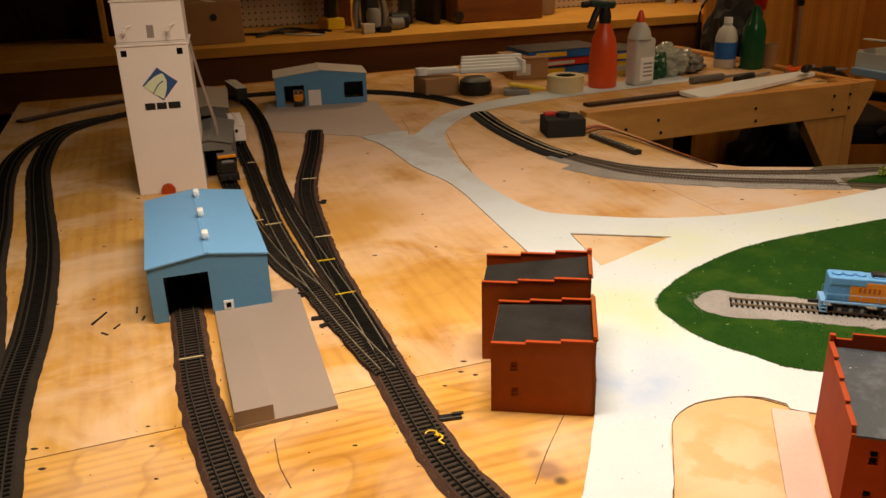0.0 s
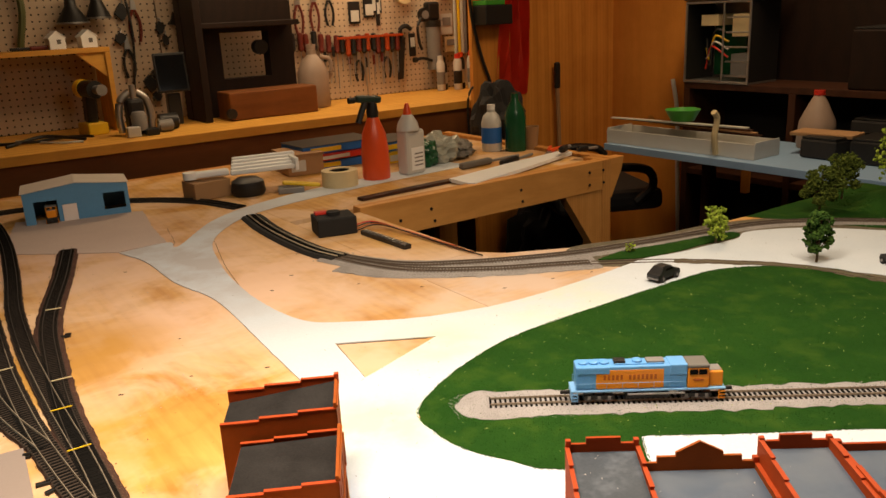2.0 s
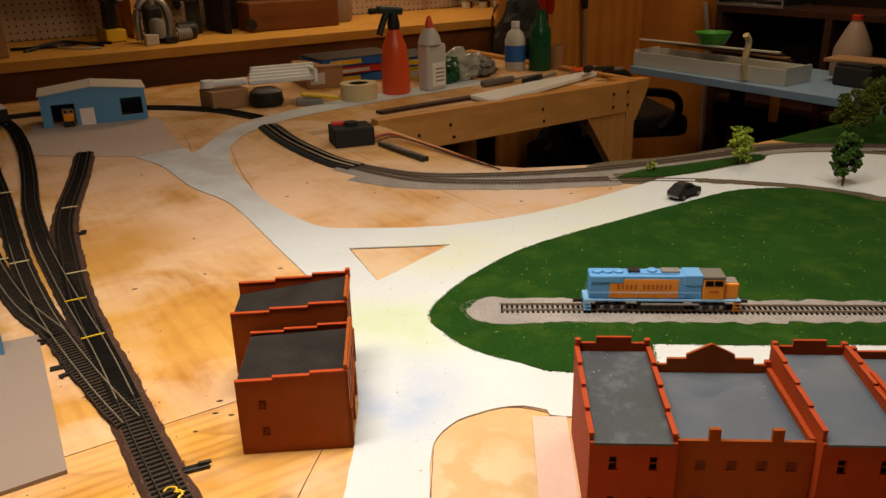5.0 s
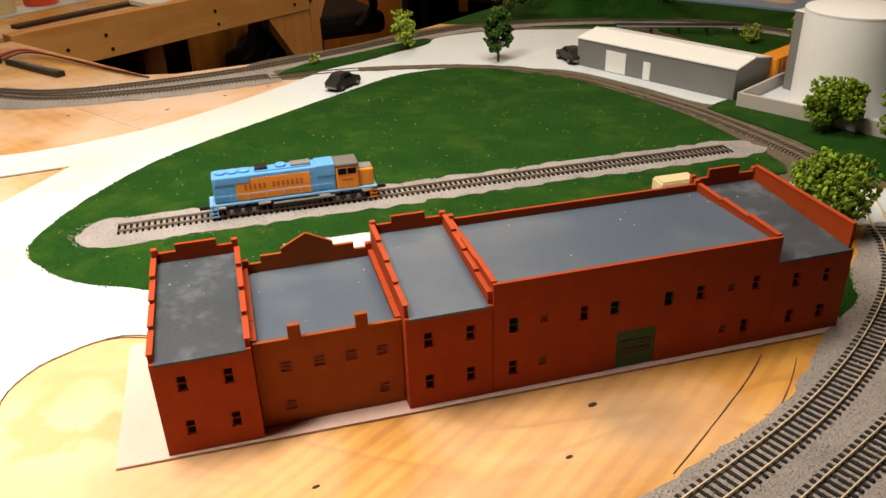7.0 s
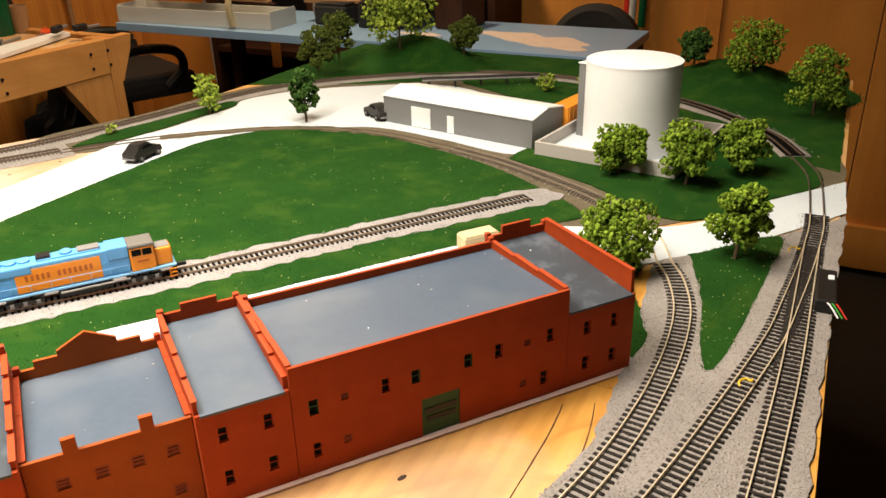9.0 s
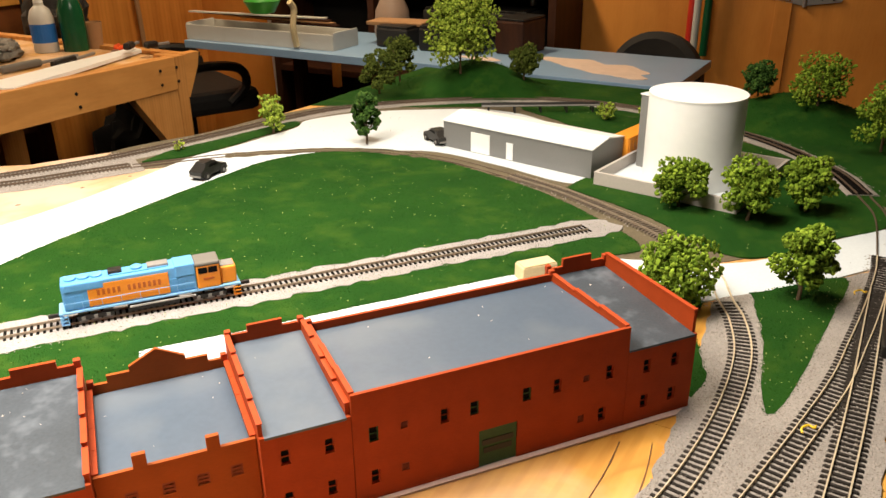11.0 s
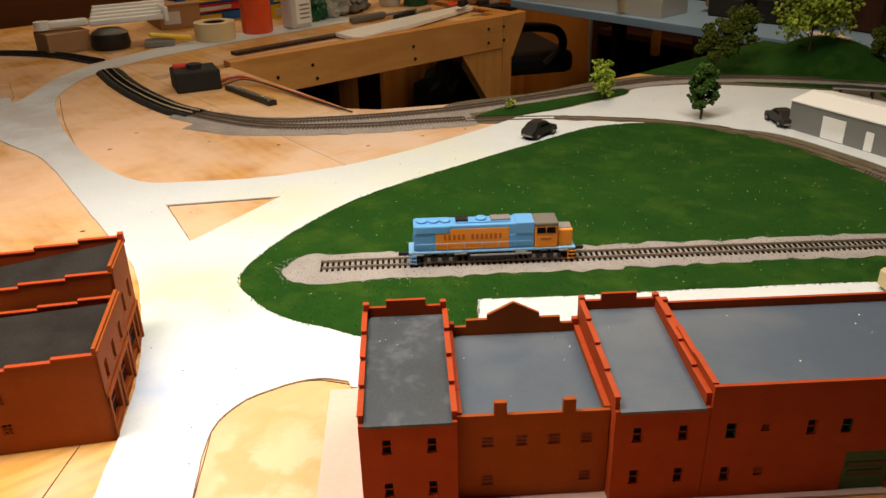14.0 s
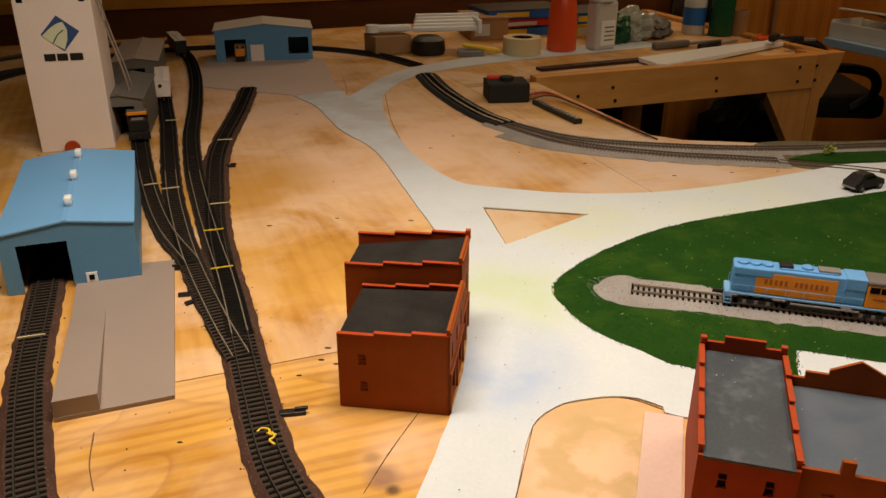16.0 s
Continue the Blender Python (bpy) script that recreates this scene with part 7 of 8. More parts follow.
for u, z0, z1, m in ((0.607, 0.43, 0.72, mat("olive_hose", (0.10, 0.11, 0.035), 0.5)), (0.99, 0.22, 0.7, BLACK)):
    tagged(part("hose", tube(curve3([uv(u, 3.46, z1), uv(u + 0.02, 3.45, (z0 + z1) / 2), uv(u - 0.005, 3.46, z0)]), 0.005 if m is BLACK else 0.013, 8), m, smooth=True), "length of hose hanging on the pegboard", "hose", group="hanging hoses")
g = random.Random(12)
for u, z, r in ((0.965, 0.445, 0.022), (0.985, 0.545, 0.026), (1.085, 0.30, 0.020), (1.06, 0.255, 0.028), (1.125, 0.475, 0.020), (1.14, 0.43, 0.018), (1.19, 0.50, 0.026), (1.075, 0.205, 0.016)):
    k = at_uv("clamp", "small dark clamp hanging on the pegboard", "clamp", u, 3.462, z, group="hanging clamps")
    part("jaw", prism([(r * (0.6 + 0.7 * g.random()) * math.cos(a * 0.9), r * (0.7 + 0.8 * g.random()) * math.sin(a * 0.9)) for a in range(7)], -0.008, 0.008), BLACK, k).matrix_local = pose(0, 0, 0, 90, 0, 0)
    part("screw", tube([(-r * 1.2, 0, -r * 0.4), (r * 1.2, 0, r * 0.5)], 0.004, 6), BLACK, k)
    part("hook", tube(curve3([(0, 0.004, r * 0.6), (0.008, 0.01, r + 0.012), (0, 0.018, r + 0.02)]), 0.003, 6), STEEL, k)
lv = at_uv("long_pliers", "red-handled pliers lying on the bench shelf", "pliers", 0.63, 3.33, 0.4185, 4)
part("grip", box((0.02, 0, 0.008), (0.08, 0.022, 0.016), bevel=0.005), MAROON, lv)
part("jaw", box((-0.05, 0, 0.007), (0.07, 0.014, 0.012), bevel=0.003), BLACK, lv)

# ---- bottles, tools and clutter on the arm of the table ----
spray = at_uv("spray_bottle", "orange-red spray bottle with a dark trigger head", "spray bottle", 1.337, 2.15, 0.0005)
part("bottle", lathe([(0.0, 0.0), (0.040, 0.0), (0.043, 0.006), (0.042, 0.09), (0.036, 0.14), (0.022, 0.175), (0.016, 0.19), (0.0, 0.19)], n=28), SPRAY_RED, spray, smooth=True)
part("collar", lathe([(0.017, 0.188), (0.019, 0.205), (0.013, 0.235), (0.0, 0.236)], n=18), BLACK, spray, smooth=True)
head = part("trigger_head", box((-0.012, 0, 0.243), (0.085, 0.024, 0.022), bevel=0.007, ry=6), mat("grey_green_plastic", (0.018, 0.042, 0.034), 0.4), spray, "dark trigger head")
part("trigger", tube(curve3([(-0.022, 0, 0.236), (-0.034, 0, 0.212), (-0.050, 0, 0.175)]), 0.010, 8), BLACK, head, smooth=True)
part("nozzle", cyl((-0.068, 0, 0.244), 0.009, 0.02, 12, "x"), BLACK, head, smooth=True)
glue = at_uv("glue_bottle", "milky glue bottle with an orange spout", "bottle", 1.455, 2.13, 0.0005, 8)
part("bottle", box((0, 0, 0.07), (0.078, 0.05, 0.14), bevel=0.010), MILKY, glue)
part("shoulder", lathe([(0.036, 0.0), (0.030, 0.025), (0.015, 0.048)], (-0.008, 0, 0.138), 20), MILKY, glue, smooth=True)
part("spout", lathe([(0.014, 0.0), (0.012, 0.012), (0.005, 0.034), (0.0, 0.036)], (-0.008, 0, 0.186), 16), SPRAY_RED, glue, "orange spout", smooth=True)
lab = part("label_patch", box((0.004, -0.0255, 0.05), (0.05, 0.001, 0.07)), WHITE, glue)
for k in range(4):
    part("text_bar", box((0.008, -0.0264, 0.03 + 0.012 * k), (0.034, 0.0005, 0.004)), LOCO_GREY, lab)
tape = at_uv("masking_tape", "cream roll of masking tape lying on the table", "tape", 1.205, 2.14, 0.0005)
part("roll", lathe([(0.030, 0.0), (0.054, 0.0), (0.054, 0.048), (0.030, 0.048), (0.030, 0.0)], n=32), CREAM, tape, smooth=True)
part("core", lathe([(0.0295, 0.002), (0.0295, 0.046), (0.0275, 0.046), (0.0275, 0.002), (0.0295, 0.002)], n=32), BLACK, tape, smooth=True)
alc = at_uv("alcohol_bottle", "milky white bottle with a blue label", "bottle", 1.885, 2.27, 0.0005)
part("bottle", lathe([(0.0, 0.0), (0.034, 0.0), (0.036, 0.005), (0.036, 0.10), (0.028, 0.125), (0.014, 0.138), (0.014, 0.146), (0.0, 0.146)], n=24), MILKY, alc, smooth=True)
part("cap", cyl((0, 0, 0.154), 0.014, 0.018, 16), WHITE, alc, smooth=True)
part("label_patch", lathe([(0.0364, 0.03), (0.0364, 0.085)], n=24), LABEL_BLUE, alc, "blue label")
gb = at_uv("green_bottle", "dark green bottle standing behind the table", "bottle", 1.945, 2.21, 0.0005)
part("bottle", lathe([(0.0, 0.0), (0.037, 0.0), (0.038, 0.12), (0.030, 0.15), (0.013, 0.178), (0.013, 0.2), (0.0, 0.2)], n=24), BOTTLE_GREEN, gb, smooth=True)
cup = at_uv("paper_cup", "tan paper cup beside the bottles", "cup", 2.0, 2.19, 0.0005)
part("cup", lathe([(0.0, 0.0), (0.022, 0.0), (0.028, 0.08), (0.0265, 0.08), (0.021, 0.003), (0.0, 0.003)], n=22), CARD, cup, smooth=True)
foam = at_uv("foam_board", "long white foam board offcut lying along the beam", "board", 1.73, 1.945, 0.0045, 12)
part("board", prism([(-0.30, -0.052), (-0.285, -0.072), (-0.05, -0.06), (0.26, -0.028), (0.285, 0.02), (0.0, 0.035), (-0.28, 0.034)], 0.0, 0.010), WHITE, foam)
for u, v, turn, L_, m in ((1.80, 2.03, 20, 0.2, BLACK), (1.72, 2.07, 5, 0.26, GREY_DARK), (1.95, 1.96, 30, 0.10, BLACK), (1.99, 1.90, -10, 0.08, BLACK)):
    t = at_uv("hand_tool", "dark hand tool lying by the foam board", "tool", u, v, 0.024 if v < 2.0 else 0.0005, turn, group="dark hand tools")
    part("grip", box((-L_ * 0.25, 0, 0.012), (L_ * 0.5, 0.022, 0.02), bevel=0.006), m, t)
    part("shaft", box((L_ * 0.25, 0, 0.010), (L_ * 0.5, 0.010, 0.008), bevel=0.002), LOCO_GREY, t)
sn = at_uv("orange_snips", "orange handled snips lying behind the foam board", "snips", 1.97, 2.06, 0.0005, 30)
for s in (-1, 1):
    part("handle", tube(curve3([(0, 0, 0.008), (0.03, s * 0.012, 0.012), (0.075, s * 0.02, 0.01)]), 0.007, 8), SPRAY_RED, sn, smooth=True)
for s in (-1, 1):
    part("blade", prism([(0.0, 0.0), (0.0, s * 0.008), (-0.05, s * 0.001)][::s], 0.002, 0.010), STEEL, sn)
for k, (u, v, w, h, z, m, lb) in enumerate(((1.36, 2.50, 0.30, 0.030, 0.0005, LABEL_BLUE, "flat blue box stacked under the bench edge"), (1.38, 2.49, 0.26, 0.022, 0.031, RED, "flat red box in the stack"), (1.36, 2.50, 0.28, 0.030, 0.0535, LABEL_BLUE, "flat blue box on top of the stack"),
                                            (1.55, 2.42, 0.16, 0.040, 0.0005, YELLOW, "yellow box beside the bottles"), (1.55, 2.42, 0.15, 0.034, 0.041, LABEL_BLUE, "small blue box on the yellow box"), (1.22, 2.46, 0.12, 0.07, 0.0005, CARD, "small brown cardboard box on the arm"))):
    b_ = at_uv("storage_box", lb, "box", u, v, z, (-4, 3, 0, 6, 2, -8)[k], group="stacked boxes")
    part("box_body", box((0, 0, h * 0.45), (w, 0.17, h * 0.9), bevel=0.002), m, b_)
    part("lid", box((0, 0, h * 0.95 - 0.0005), (w + 0.006, 0.176, h * 0.1 - 0.001), bevel=0.001), BLACK if m is LABEL_BLUE else m, b_)
    part("label_patch", box((-w * 0.2, -0.0858, h * 0.45), (w * 0.4, 0.001, h * 0.5)), YELLOW if m is LABEL_BLUE else MILKY, b_)


def crumpled(name, label, category, u, v, z, size, material, seed, flat=0.6):
    ob = at_uv(name, label, category, u, v, z, seed * 20)
    bm = bmesh.new()
    bmesh.ops.create_icosphere(bm, subdivisions=4, radius=1.0)
    for vtx in bm.verts:
        n_ = noise.noise(vtx.co * 2.2 + Vector((seed, 0, 0))) * 0.35 + noise.noise(vtx.co * 6 + Vector((0, seed, 0))) * 0.16
        vtx.co *= 1 + n_
        vtx.co.x, vtx.co.y, vtx.co.z = vtx.co.x * size[0], vtx.co.y * size[1], max(vtx.co.z, -0.55) * size[2] + size[2] * 0.55
    part("folds", bm, material, ob, smooth=size[2] > 0.25)
    return ob


crumpled("plastic_bag", "crumpled clear plastic bag with green contents", "bag", 1.63, 2.25, 0.0005, (0.09, 0.07, 0.06), BAG, 1)
crumpled("green_rag", "dark green crumpled rag", "cloth", 1.56, 2.22, 0.0005, (0.06, 0.05, 0.055), BOTTLE_GREEN, 2)
crumpled("grey_rag", "grey crumpled cloth behind the bottles", "cloth", 1.75, 2.30, 0.0005, (0.11, 0.06, 0.035), GREY_DARK, 3)
crumpled("black_bag", "black bag slumped behind the bottles", "bag", 2.14, 2.55, -0.09, (0.11, 0.10, 0.19), RUBBER, 4)
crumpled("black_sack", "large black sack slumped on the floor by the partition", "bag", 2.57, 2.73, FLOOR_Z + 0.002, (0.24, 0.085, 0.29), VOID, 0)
tool = at_uv("white_jig", "white slatted plastic jig resting on a cardboard block", "jig", 0.99, 2.30, 0.052, -10)
for k in range(5):
    part("slat", box((0.03 + 0.006 * k, -0.045 + 0.022 * k, 0.012 + 0.006 * k), (0.19, 0.014, 0.014), bevel=0.003), WHITE, tool)
part("end_cap", box((0.13, 0.0, 0.018), (0.012, 0.12, 0.038), bevel=0.003), WHITE, tool)
part("arm", box((-0.12, -0.02, 0.014), (0.11, 0.03, 0.018), bevel=0.005), WHITE, tool)
part("arm_tip", cyl((-0.175, -0.02, 0.014), 0.02, 0.02, 16), WHITE, tool, smooth=True)
blk = at_uv("cardboard_block", "small brown cardboard box under the white jig", "box", 0.855, 2.30, 0.0005, 5)
part("carton", box((0, 0, 0.025), (0.11, 0.09, 0.05), bevel=0.002), CARD, blk)
mot = at_uv("black_motor", "round black motor beneath the white jig", "motor", 0.955, 2.235, 0.0005)
part("case", lathe([(0.0, 0.0), (0.045, 0.0), (0.05, 0.012), (0.046, 0.04), (0.03, 0.05), (0.0, 0.05)], n=24), BLACK, mot, smooth=True)
cut = at_uv("yellow_cutter", "yellow-handled cutter lying on a small steel plate", "cutter", 1.06, 2.17, 0.0005, -25)
part("plate", box((0, 0, 0.008), (0.075, 0.05, 0.016), bevel=0.002), LOCO_GREY, cut)
part("handle", box((0.03, 0.0, 0.022), (0.11, 0.016, 0.012), bevel=0.005, ry=8), YELLOW, cut)
strip = tagged(part("dark_strip", box((0, 0, 0.004), (0.55, 0.03, 0.008), bevel=0.001), DARK_WOOD), "thin dark wooden strip lying along the arm", "strip")
strip.matrix_world = Matrix.Translation(uv(1.42, 1.93, 0.0005)) @ Matrix.Rotation(radians(25), 4, "Z")

pack = at_uv("power_pack", "black power pack with a red switch beside the track", "power pack", 0.938, 1.668, 0.0005, -14)
part("case", box((0, 0, 0.021), (0.092, 0.078, 0.042), bevel=0.003), VOID, pack)
part("knob", cyl((0.0, 0.0, 0.0462), 0.016, 0.009, 18), VOID, pack, smooth=True)
part("switch", box((-0.025, 0.02, 0.0455), (0.030, 0.018, 0.008), bevel=0.002), RED, pack, "red switch")
strip = at_uv("terminal_strip", "black terminal strip with shiny screws", "terminal strip", 0.984, 1.515, 0.0005, -88)
part("base", box((0, 0, 0.005), (0.18, 0.018, 0.010), bevel=0.001), BLACK, strip)
for k in range(12):
    part("screw", cyl((-0.078 + 0.0142 * k, 0, 0.0108), 0.0046, 0.002, 10), STEEL, strip)
for k in range(4):
    pts = [uv(0.97, 1.66 - 0.012 * k, 0.006), uv(1.03, 1.655 - 0.016 * k, 0.012), uv(1.055, 1.55 - 0.05 * k, 0.006), uv(1.068, 1.36 - 0.03 * k, 0.004)]
    tagged(part("wire", tube(curve3(pts), 0.0016, 6), (RED, BLACK, LOCO_RED, BLACK)[k]), "thin wire running from the power pack", "wire", group="power wires")

# ---- right-hand side of the room ----
ptable = thing("blue_table", "table with a pale blue top and worn bare patches", "table", (0, 0, 0), 22)
plain("tabletop", 2.335, 2.76, 0.46, 2.16, -0.045, -0.02, BLUE_BOARD, ptable)
for u, v in ((2.38, 0.52), (2.71, 0.52), (2.72, 1.35), (2.73, 1.98)):
    plain("leg", u - 0.02, u + 0.02, v - 0.02, v + 0.02, FLOOR_Z, -0.0455, WALL_PLY if v < 1 else DARK_WOOD, ptable)
for n_, (u, v, w, d) in enumerate(((2.50, 0.70, 0.07, 0.13), (2.56, 0.82, 0.05, 0.1), (2.48, 1.08, 0.025, 0.07), (2.42, 0.60, 0.03, 0.05))):
    lobe = [(u + w * (1 + 0.3 * math.sin(3 * a + u * 9)) * math.cos(a), v + d * (1 + 0.25 * math.sin(2 * a)) * math.sin(a)) for a in [k * 0.393 for k in range(16)]]
    part("bare_patch", prism(lobe, -0.0199, -0.0193 + 0.0003 * n_), PATCH, ptable, "bare patch worn through the blue paint")
tray = at_uv("long_carton", "long open white carton holding strips", "box", 2.44, 1.86, -0.0195, 92)
for y in (-0.07, 0.07):
    part("side", box((0, y, 0.025), (0.62, 0.004, 0.05), bevel=0.001), MILKY, tray)
for x in (-0.308, 0.308):
    part("end", box((x, 0, 0.028), (0.004, 0.135, 0.056), bevel=0.001), MILKY, tray)
part("bottom", box((0, 0, 0.002), (0.61, 0.135, 0.003)), MILKY, tray)
for k in range(4):
    s_ = at_uv("styrene_strip", "thin strip lying on the carton", "strip", 2.44, 1.84 + 0.02 * k, 0.052 + 0.006 * k, 92 + 4 * k - 8, group="strips")
    part("strip", box((0, -0.02 + 0.013 * k, 0), (0.55, 0.022, 0.004)), (DARK_WOOD, CARD, DARK_WOOD, MILKY)[k], s_)
bowl = at_uv("green_bowl", "bright green plastic bowl on the carton", "bowl", 2.46, 1.90, 0.072)
part("bowl", lathe([(0.0, 0.0), (0.04, 0.0), (0.062, 0.04), (0.059, 0.04), (0.038, 0.004), (0.0, 0.004)], n=26), GREEN, bowl, smooth=True)
horn = at_uv("wooden_peg", "bent pale wooden peg sticking out of the carton", "peg", 2.36, 1.68, -0.01)
part("peg", tube(curve3([(0, 0, 0.0), (-0.01, 0, 0.06), (0.0, 0, 0.115), (-0.018, 0, 0.14)]), 0.010, 8), CREAM, horn, smooth=True)
tagged(part("white_conduit", tube(curve3([uv(3.08, 2.40, -0.6), uv(3.08, 2.415, -0.3), uv(3.08, 2.43, 0.0), uv(3.08, 2.46, 0.145)]), 0.010, 8), MILKY, smooth=True), "white plastic conduit standing against the wall", "conduit")
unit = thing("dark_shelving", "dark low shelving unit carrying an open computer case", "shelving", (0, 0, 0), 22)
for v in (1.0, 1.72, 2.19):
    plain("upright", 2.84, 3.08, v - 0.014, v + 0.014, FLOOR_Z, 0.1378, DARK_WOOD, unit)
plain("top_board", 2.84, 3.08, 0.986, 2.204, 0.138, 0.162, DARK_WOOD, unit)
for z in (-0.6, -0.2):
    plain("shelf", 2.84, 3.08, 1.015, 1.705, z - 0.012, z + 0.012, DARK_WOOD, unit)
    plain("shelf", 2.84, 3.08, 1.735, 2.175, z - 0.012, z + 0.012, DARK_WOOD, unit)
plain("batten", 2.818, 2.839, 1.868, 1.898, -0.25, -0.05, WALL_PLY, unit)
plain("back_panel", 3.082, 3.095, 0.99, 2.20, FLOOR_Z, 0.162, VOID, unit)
pc = at_uv("computer_case", "open grey computer case with its drives and cables showing", "computer", 2.93, 2.055, 0.1625, 90)
for c, q in (((0, 0.0, 0.004), (0.30, 0.18, 0.008)), ((0, 0.0, 0.312), (0.30, 0.18, 0.008)), ((-0.147, 0, 0.158), (0.006, 0.18, 0.299)), ((0.147, 0, 0.158), (0.006, 0.18, 0.299)), ((0, -0.086, 0.158), (0.287, 0.004, 0.299))):
    part("panel", box(c, q, bevel=0.001), BLACK if abs(c[0]) > 0.1 or c[2] > 0.3 else STEEL, pc)
for c, q in (((0, 0.092, 0.006), (0.30, 0.006, 0.010)), ((0, 0.092, 0.308), (0.30, 0.006, 0.008)), ((-0.146, 0.092, 0.157), (0.008, 0.006, 0.292)), ((0.146, 0.092, 0.157), (0.008, 0.006, 0.292)), ((-0.03, 0.092, 0.157), (0.006, 0.006, 0.292))):
    part("frame_edge", box(c, q, bevel=0.001), STEEL, pc, "bright bare steel edge")
for k in range(5):
    part("bay_rail", box((-0.09, 0.084, 0.03 + 0.055 * k), (0.10, 0.01, 0.006), bevel=0.001), STEEL, pc)
part("lid_box", box((0.0, 0.0, 0.3195), (0.32, 0.19, 0.006), bevel=0.002), BLACK, pc)
for x, z, w, h in ((-0.09, 0.07, 0.1, 0.1), (-0.09, 0.22, 0.1, 0.10), (0.06, 0.24, 0.09, 0.05)):
    part("drive", box((x, 0.0, z), (w * 0.9, 0.12, h * 0.85), bevel=0.003), LOCO_GREY if z < 0.2 else CREAM, pc)
part("board", box((0.05, -0.07, 0.12), (0.15, 0.006, 0.2)), BOTTLE_GREEN, pc)
for k in range(4):
    part("cable", tube(curve3([(-0.04, 0.07, 0.1 + 0.03 * k), (0.01, 0.09, 0.14 + 0.02 * k), (0.06, 0.05, 0.13 - 0.02 * k), (0.1, 0.02, 0.05 + 0.04 * k)]), 0.004, 6), (RED, MILKY, YELLOW, BLACK)[k], pc)
lidb = at_uv("white_box_lid", "flat white box lid lying on the computer case", "box", 2.93, 2.0, 0.4868, 92)
part("lid", box((0, 0, 0.012), (0.30, 0.16, 0.024), bevel=0.003), MILKY, lidb)
wj = at_uv("water_jug", "white plastic jug with a red cap on the blue table", "jug", 2.72, 1.545, -0.0195, 30)
part("body", lathe([(0.0, 0.0), (0.06, 0.0), (0.064, 0.02), (0.058, 0.09), (0.03, 0.15), (0.016, 0.175), (0.0, 0.175)], n=22), SHADED_JUG, wj, smooth=True)
part("grip", tube(curve3([(0.02, 0, 0.165), (0.065, 0, 0.155), (0.07, 0, 0.11), (0.055, 0, 0.075)]), 0.009, 8), SHADED_JUG, wj, smooth=True)
part("cap", cyl((0, 0, 0.184), 0.018, 0.016, 16), RED, wj, smooth=True)
for k, (u, v, w, d, h, m, z) in enumerate(((2.62, 1.42, 0.2, 0.12, 0.06, RUBBER, -0.0195), (2.60, 1.22, 0.16, 0.2, 0.07, BLACK, -0.0195), (2.64, 1.02, 0.14, 0.1, 0.10, DARK_WOOD, -0.0195), (2.62, 1.45, 0.1, 0.2, 0.012, CARD, 0.041), (2.95, 1.35, 0.2, 0.35, 0.2, SHADED_WOOD, 0.1625), (2.95, 1.3, 0.2, 0.4, 0.25, RUBBER, -0.1875))):
    o_ = at_uv("tool_case", "dim dark tool case among the clutter", "case", u, v, z, (0, 4, -6, 8, 0, 3)[k], group="dim cases")
    part("case_body", box((0, 0, h / 2), (w, d, h), bevel=min(0.006, h * 0.2)), m, o_)
    if h > 0.03:
        part("lid", box((0, 0, h + 0.004), (w * 0.96, d * 0.96, 0.007), bevel=0.002), BLACK, o_)
for u, v, z, r, tilt in ((2.90, 0.66, -0.12, 0.15, 8), (2.93, 1.0, -0.75, 0.2, 10)):
    w_ = at_uv("tyre", "black rubber tyre leaning against the wall", "tyre", u, v, z, 90, group="tyres")
    m_ = Matrix.Rotation(radians(90 + tilt), 4, "X")
    prof = [(r * 0.55, -0.03), (r * 0.85, -0.045), (r, -0.03), (r, 0.03), (r * 0.85, 0.045), (r * 0.55, 0.03), (r * 0.55, -0.03)]
    part("tread", lathe(prof, (0, 0, 0), 32, m_), RUBBER, w_, smooth=True)
    part("rim", lathe([(0.0, -0.012), (r * 0.54, -0.02), (r * 0.54, 0.02), (0.0, 0.012)], (0, 0, 0), 32, m_), DARK_WOOD, w_, smooth=True)
for v, m, L_ in ((0.60, RED, 0.55), (0.55, BOTTLE_GREEN, 0.5), (1.16, STEEL, 0.6), (0.585, MILKY, 0.2)):
    p_ = at_uv("rake_pole", "long rake pole leaning against the wall", "pole", 3.05, v, -0.06, 0, group="poles")
    part("pole", cyl((0, 0, L_ / 2), 0.013, L_, 10), m, p_, smooth=True)
hinge = at_uv("strap_hinge", "steel strap hinge screwed across two wall panels", "hinge", 3.093, 0.27, 0.13, 90)
for s in (-1, 1):
    part("leaf", prism([(0, -0.022), (s * 0.10, -0.007), (s * 0.105, 0.0), (s * 0.10, 0.007), (0, 0.022)], 0, 0.003), STEEL, hinge).matrix_local = pose(0, 0.003, 0, 90, 0, 0)
part("pin", cyl((0, 0.006, 0), 0.006, 0.05, 10), STEEL, hinge, smooth=True)
for k in range(6):
    part("screw", cyl((-0.08 + 0.032 * k, 0.0075, 0), 0.004, 0.002, 8, "y"), BLACK, hinge)
trim = at_uv("wall_batten", "upright batten where the wall panels meet", "batten", 3.094, 0.33, 0.2)
part("batten", box((0, 0, 0), (0.008, 0.05, 1.6), bevel=0.001), WALL_PLY, trim)
knob = at_uv("door_knob", "brass knob on the plywood door", "knob", 3.092, 2.60, -0.05, -90)
part("knob", lathe([(0.0, 0.0), (0.018, 0.0), (0.012, 0.02), (0.026, 0.035), (0.026, 0.05), (0.0, 0.06)], (0, 0.06, 0), 18, Matrix.Rotation(radians(90), 4, "X")), mat("brass", (0.55, 0.35, 0.10), 0.3, 0.9), knob, smooth=True)
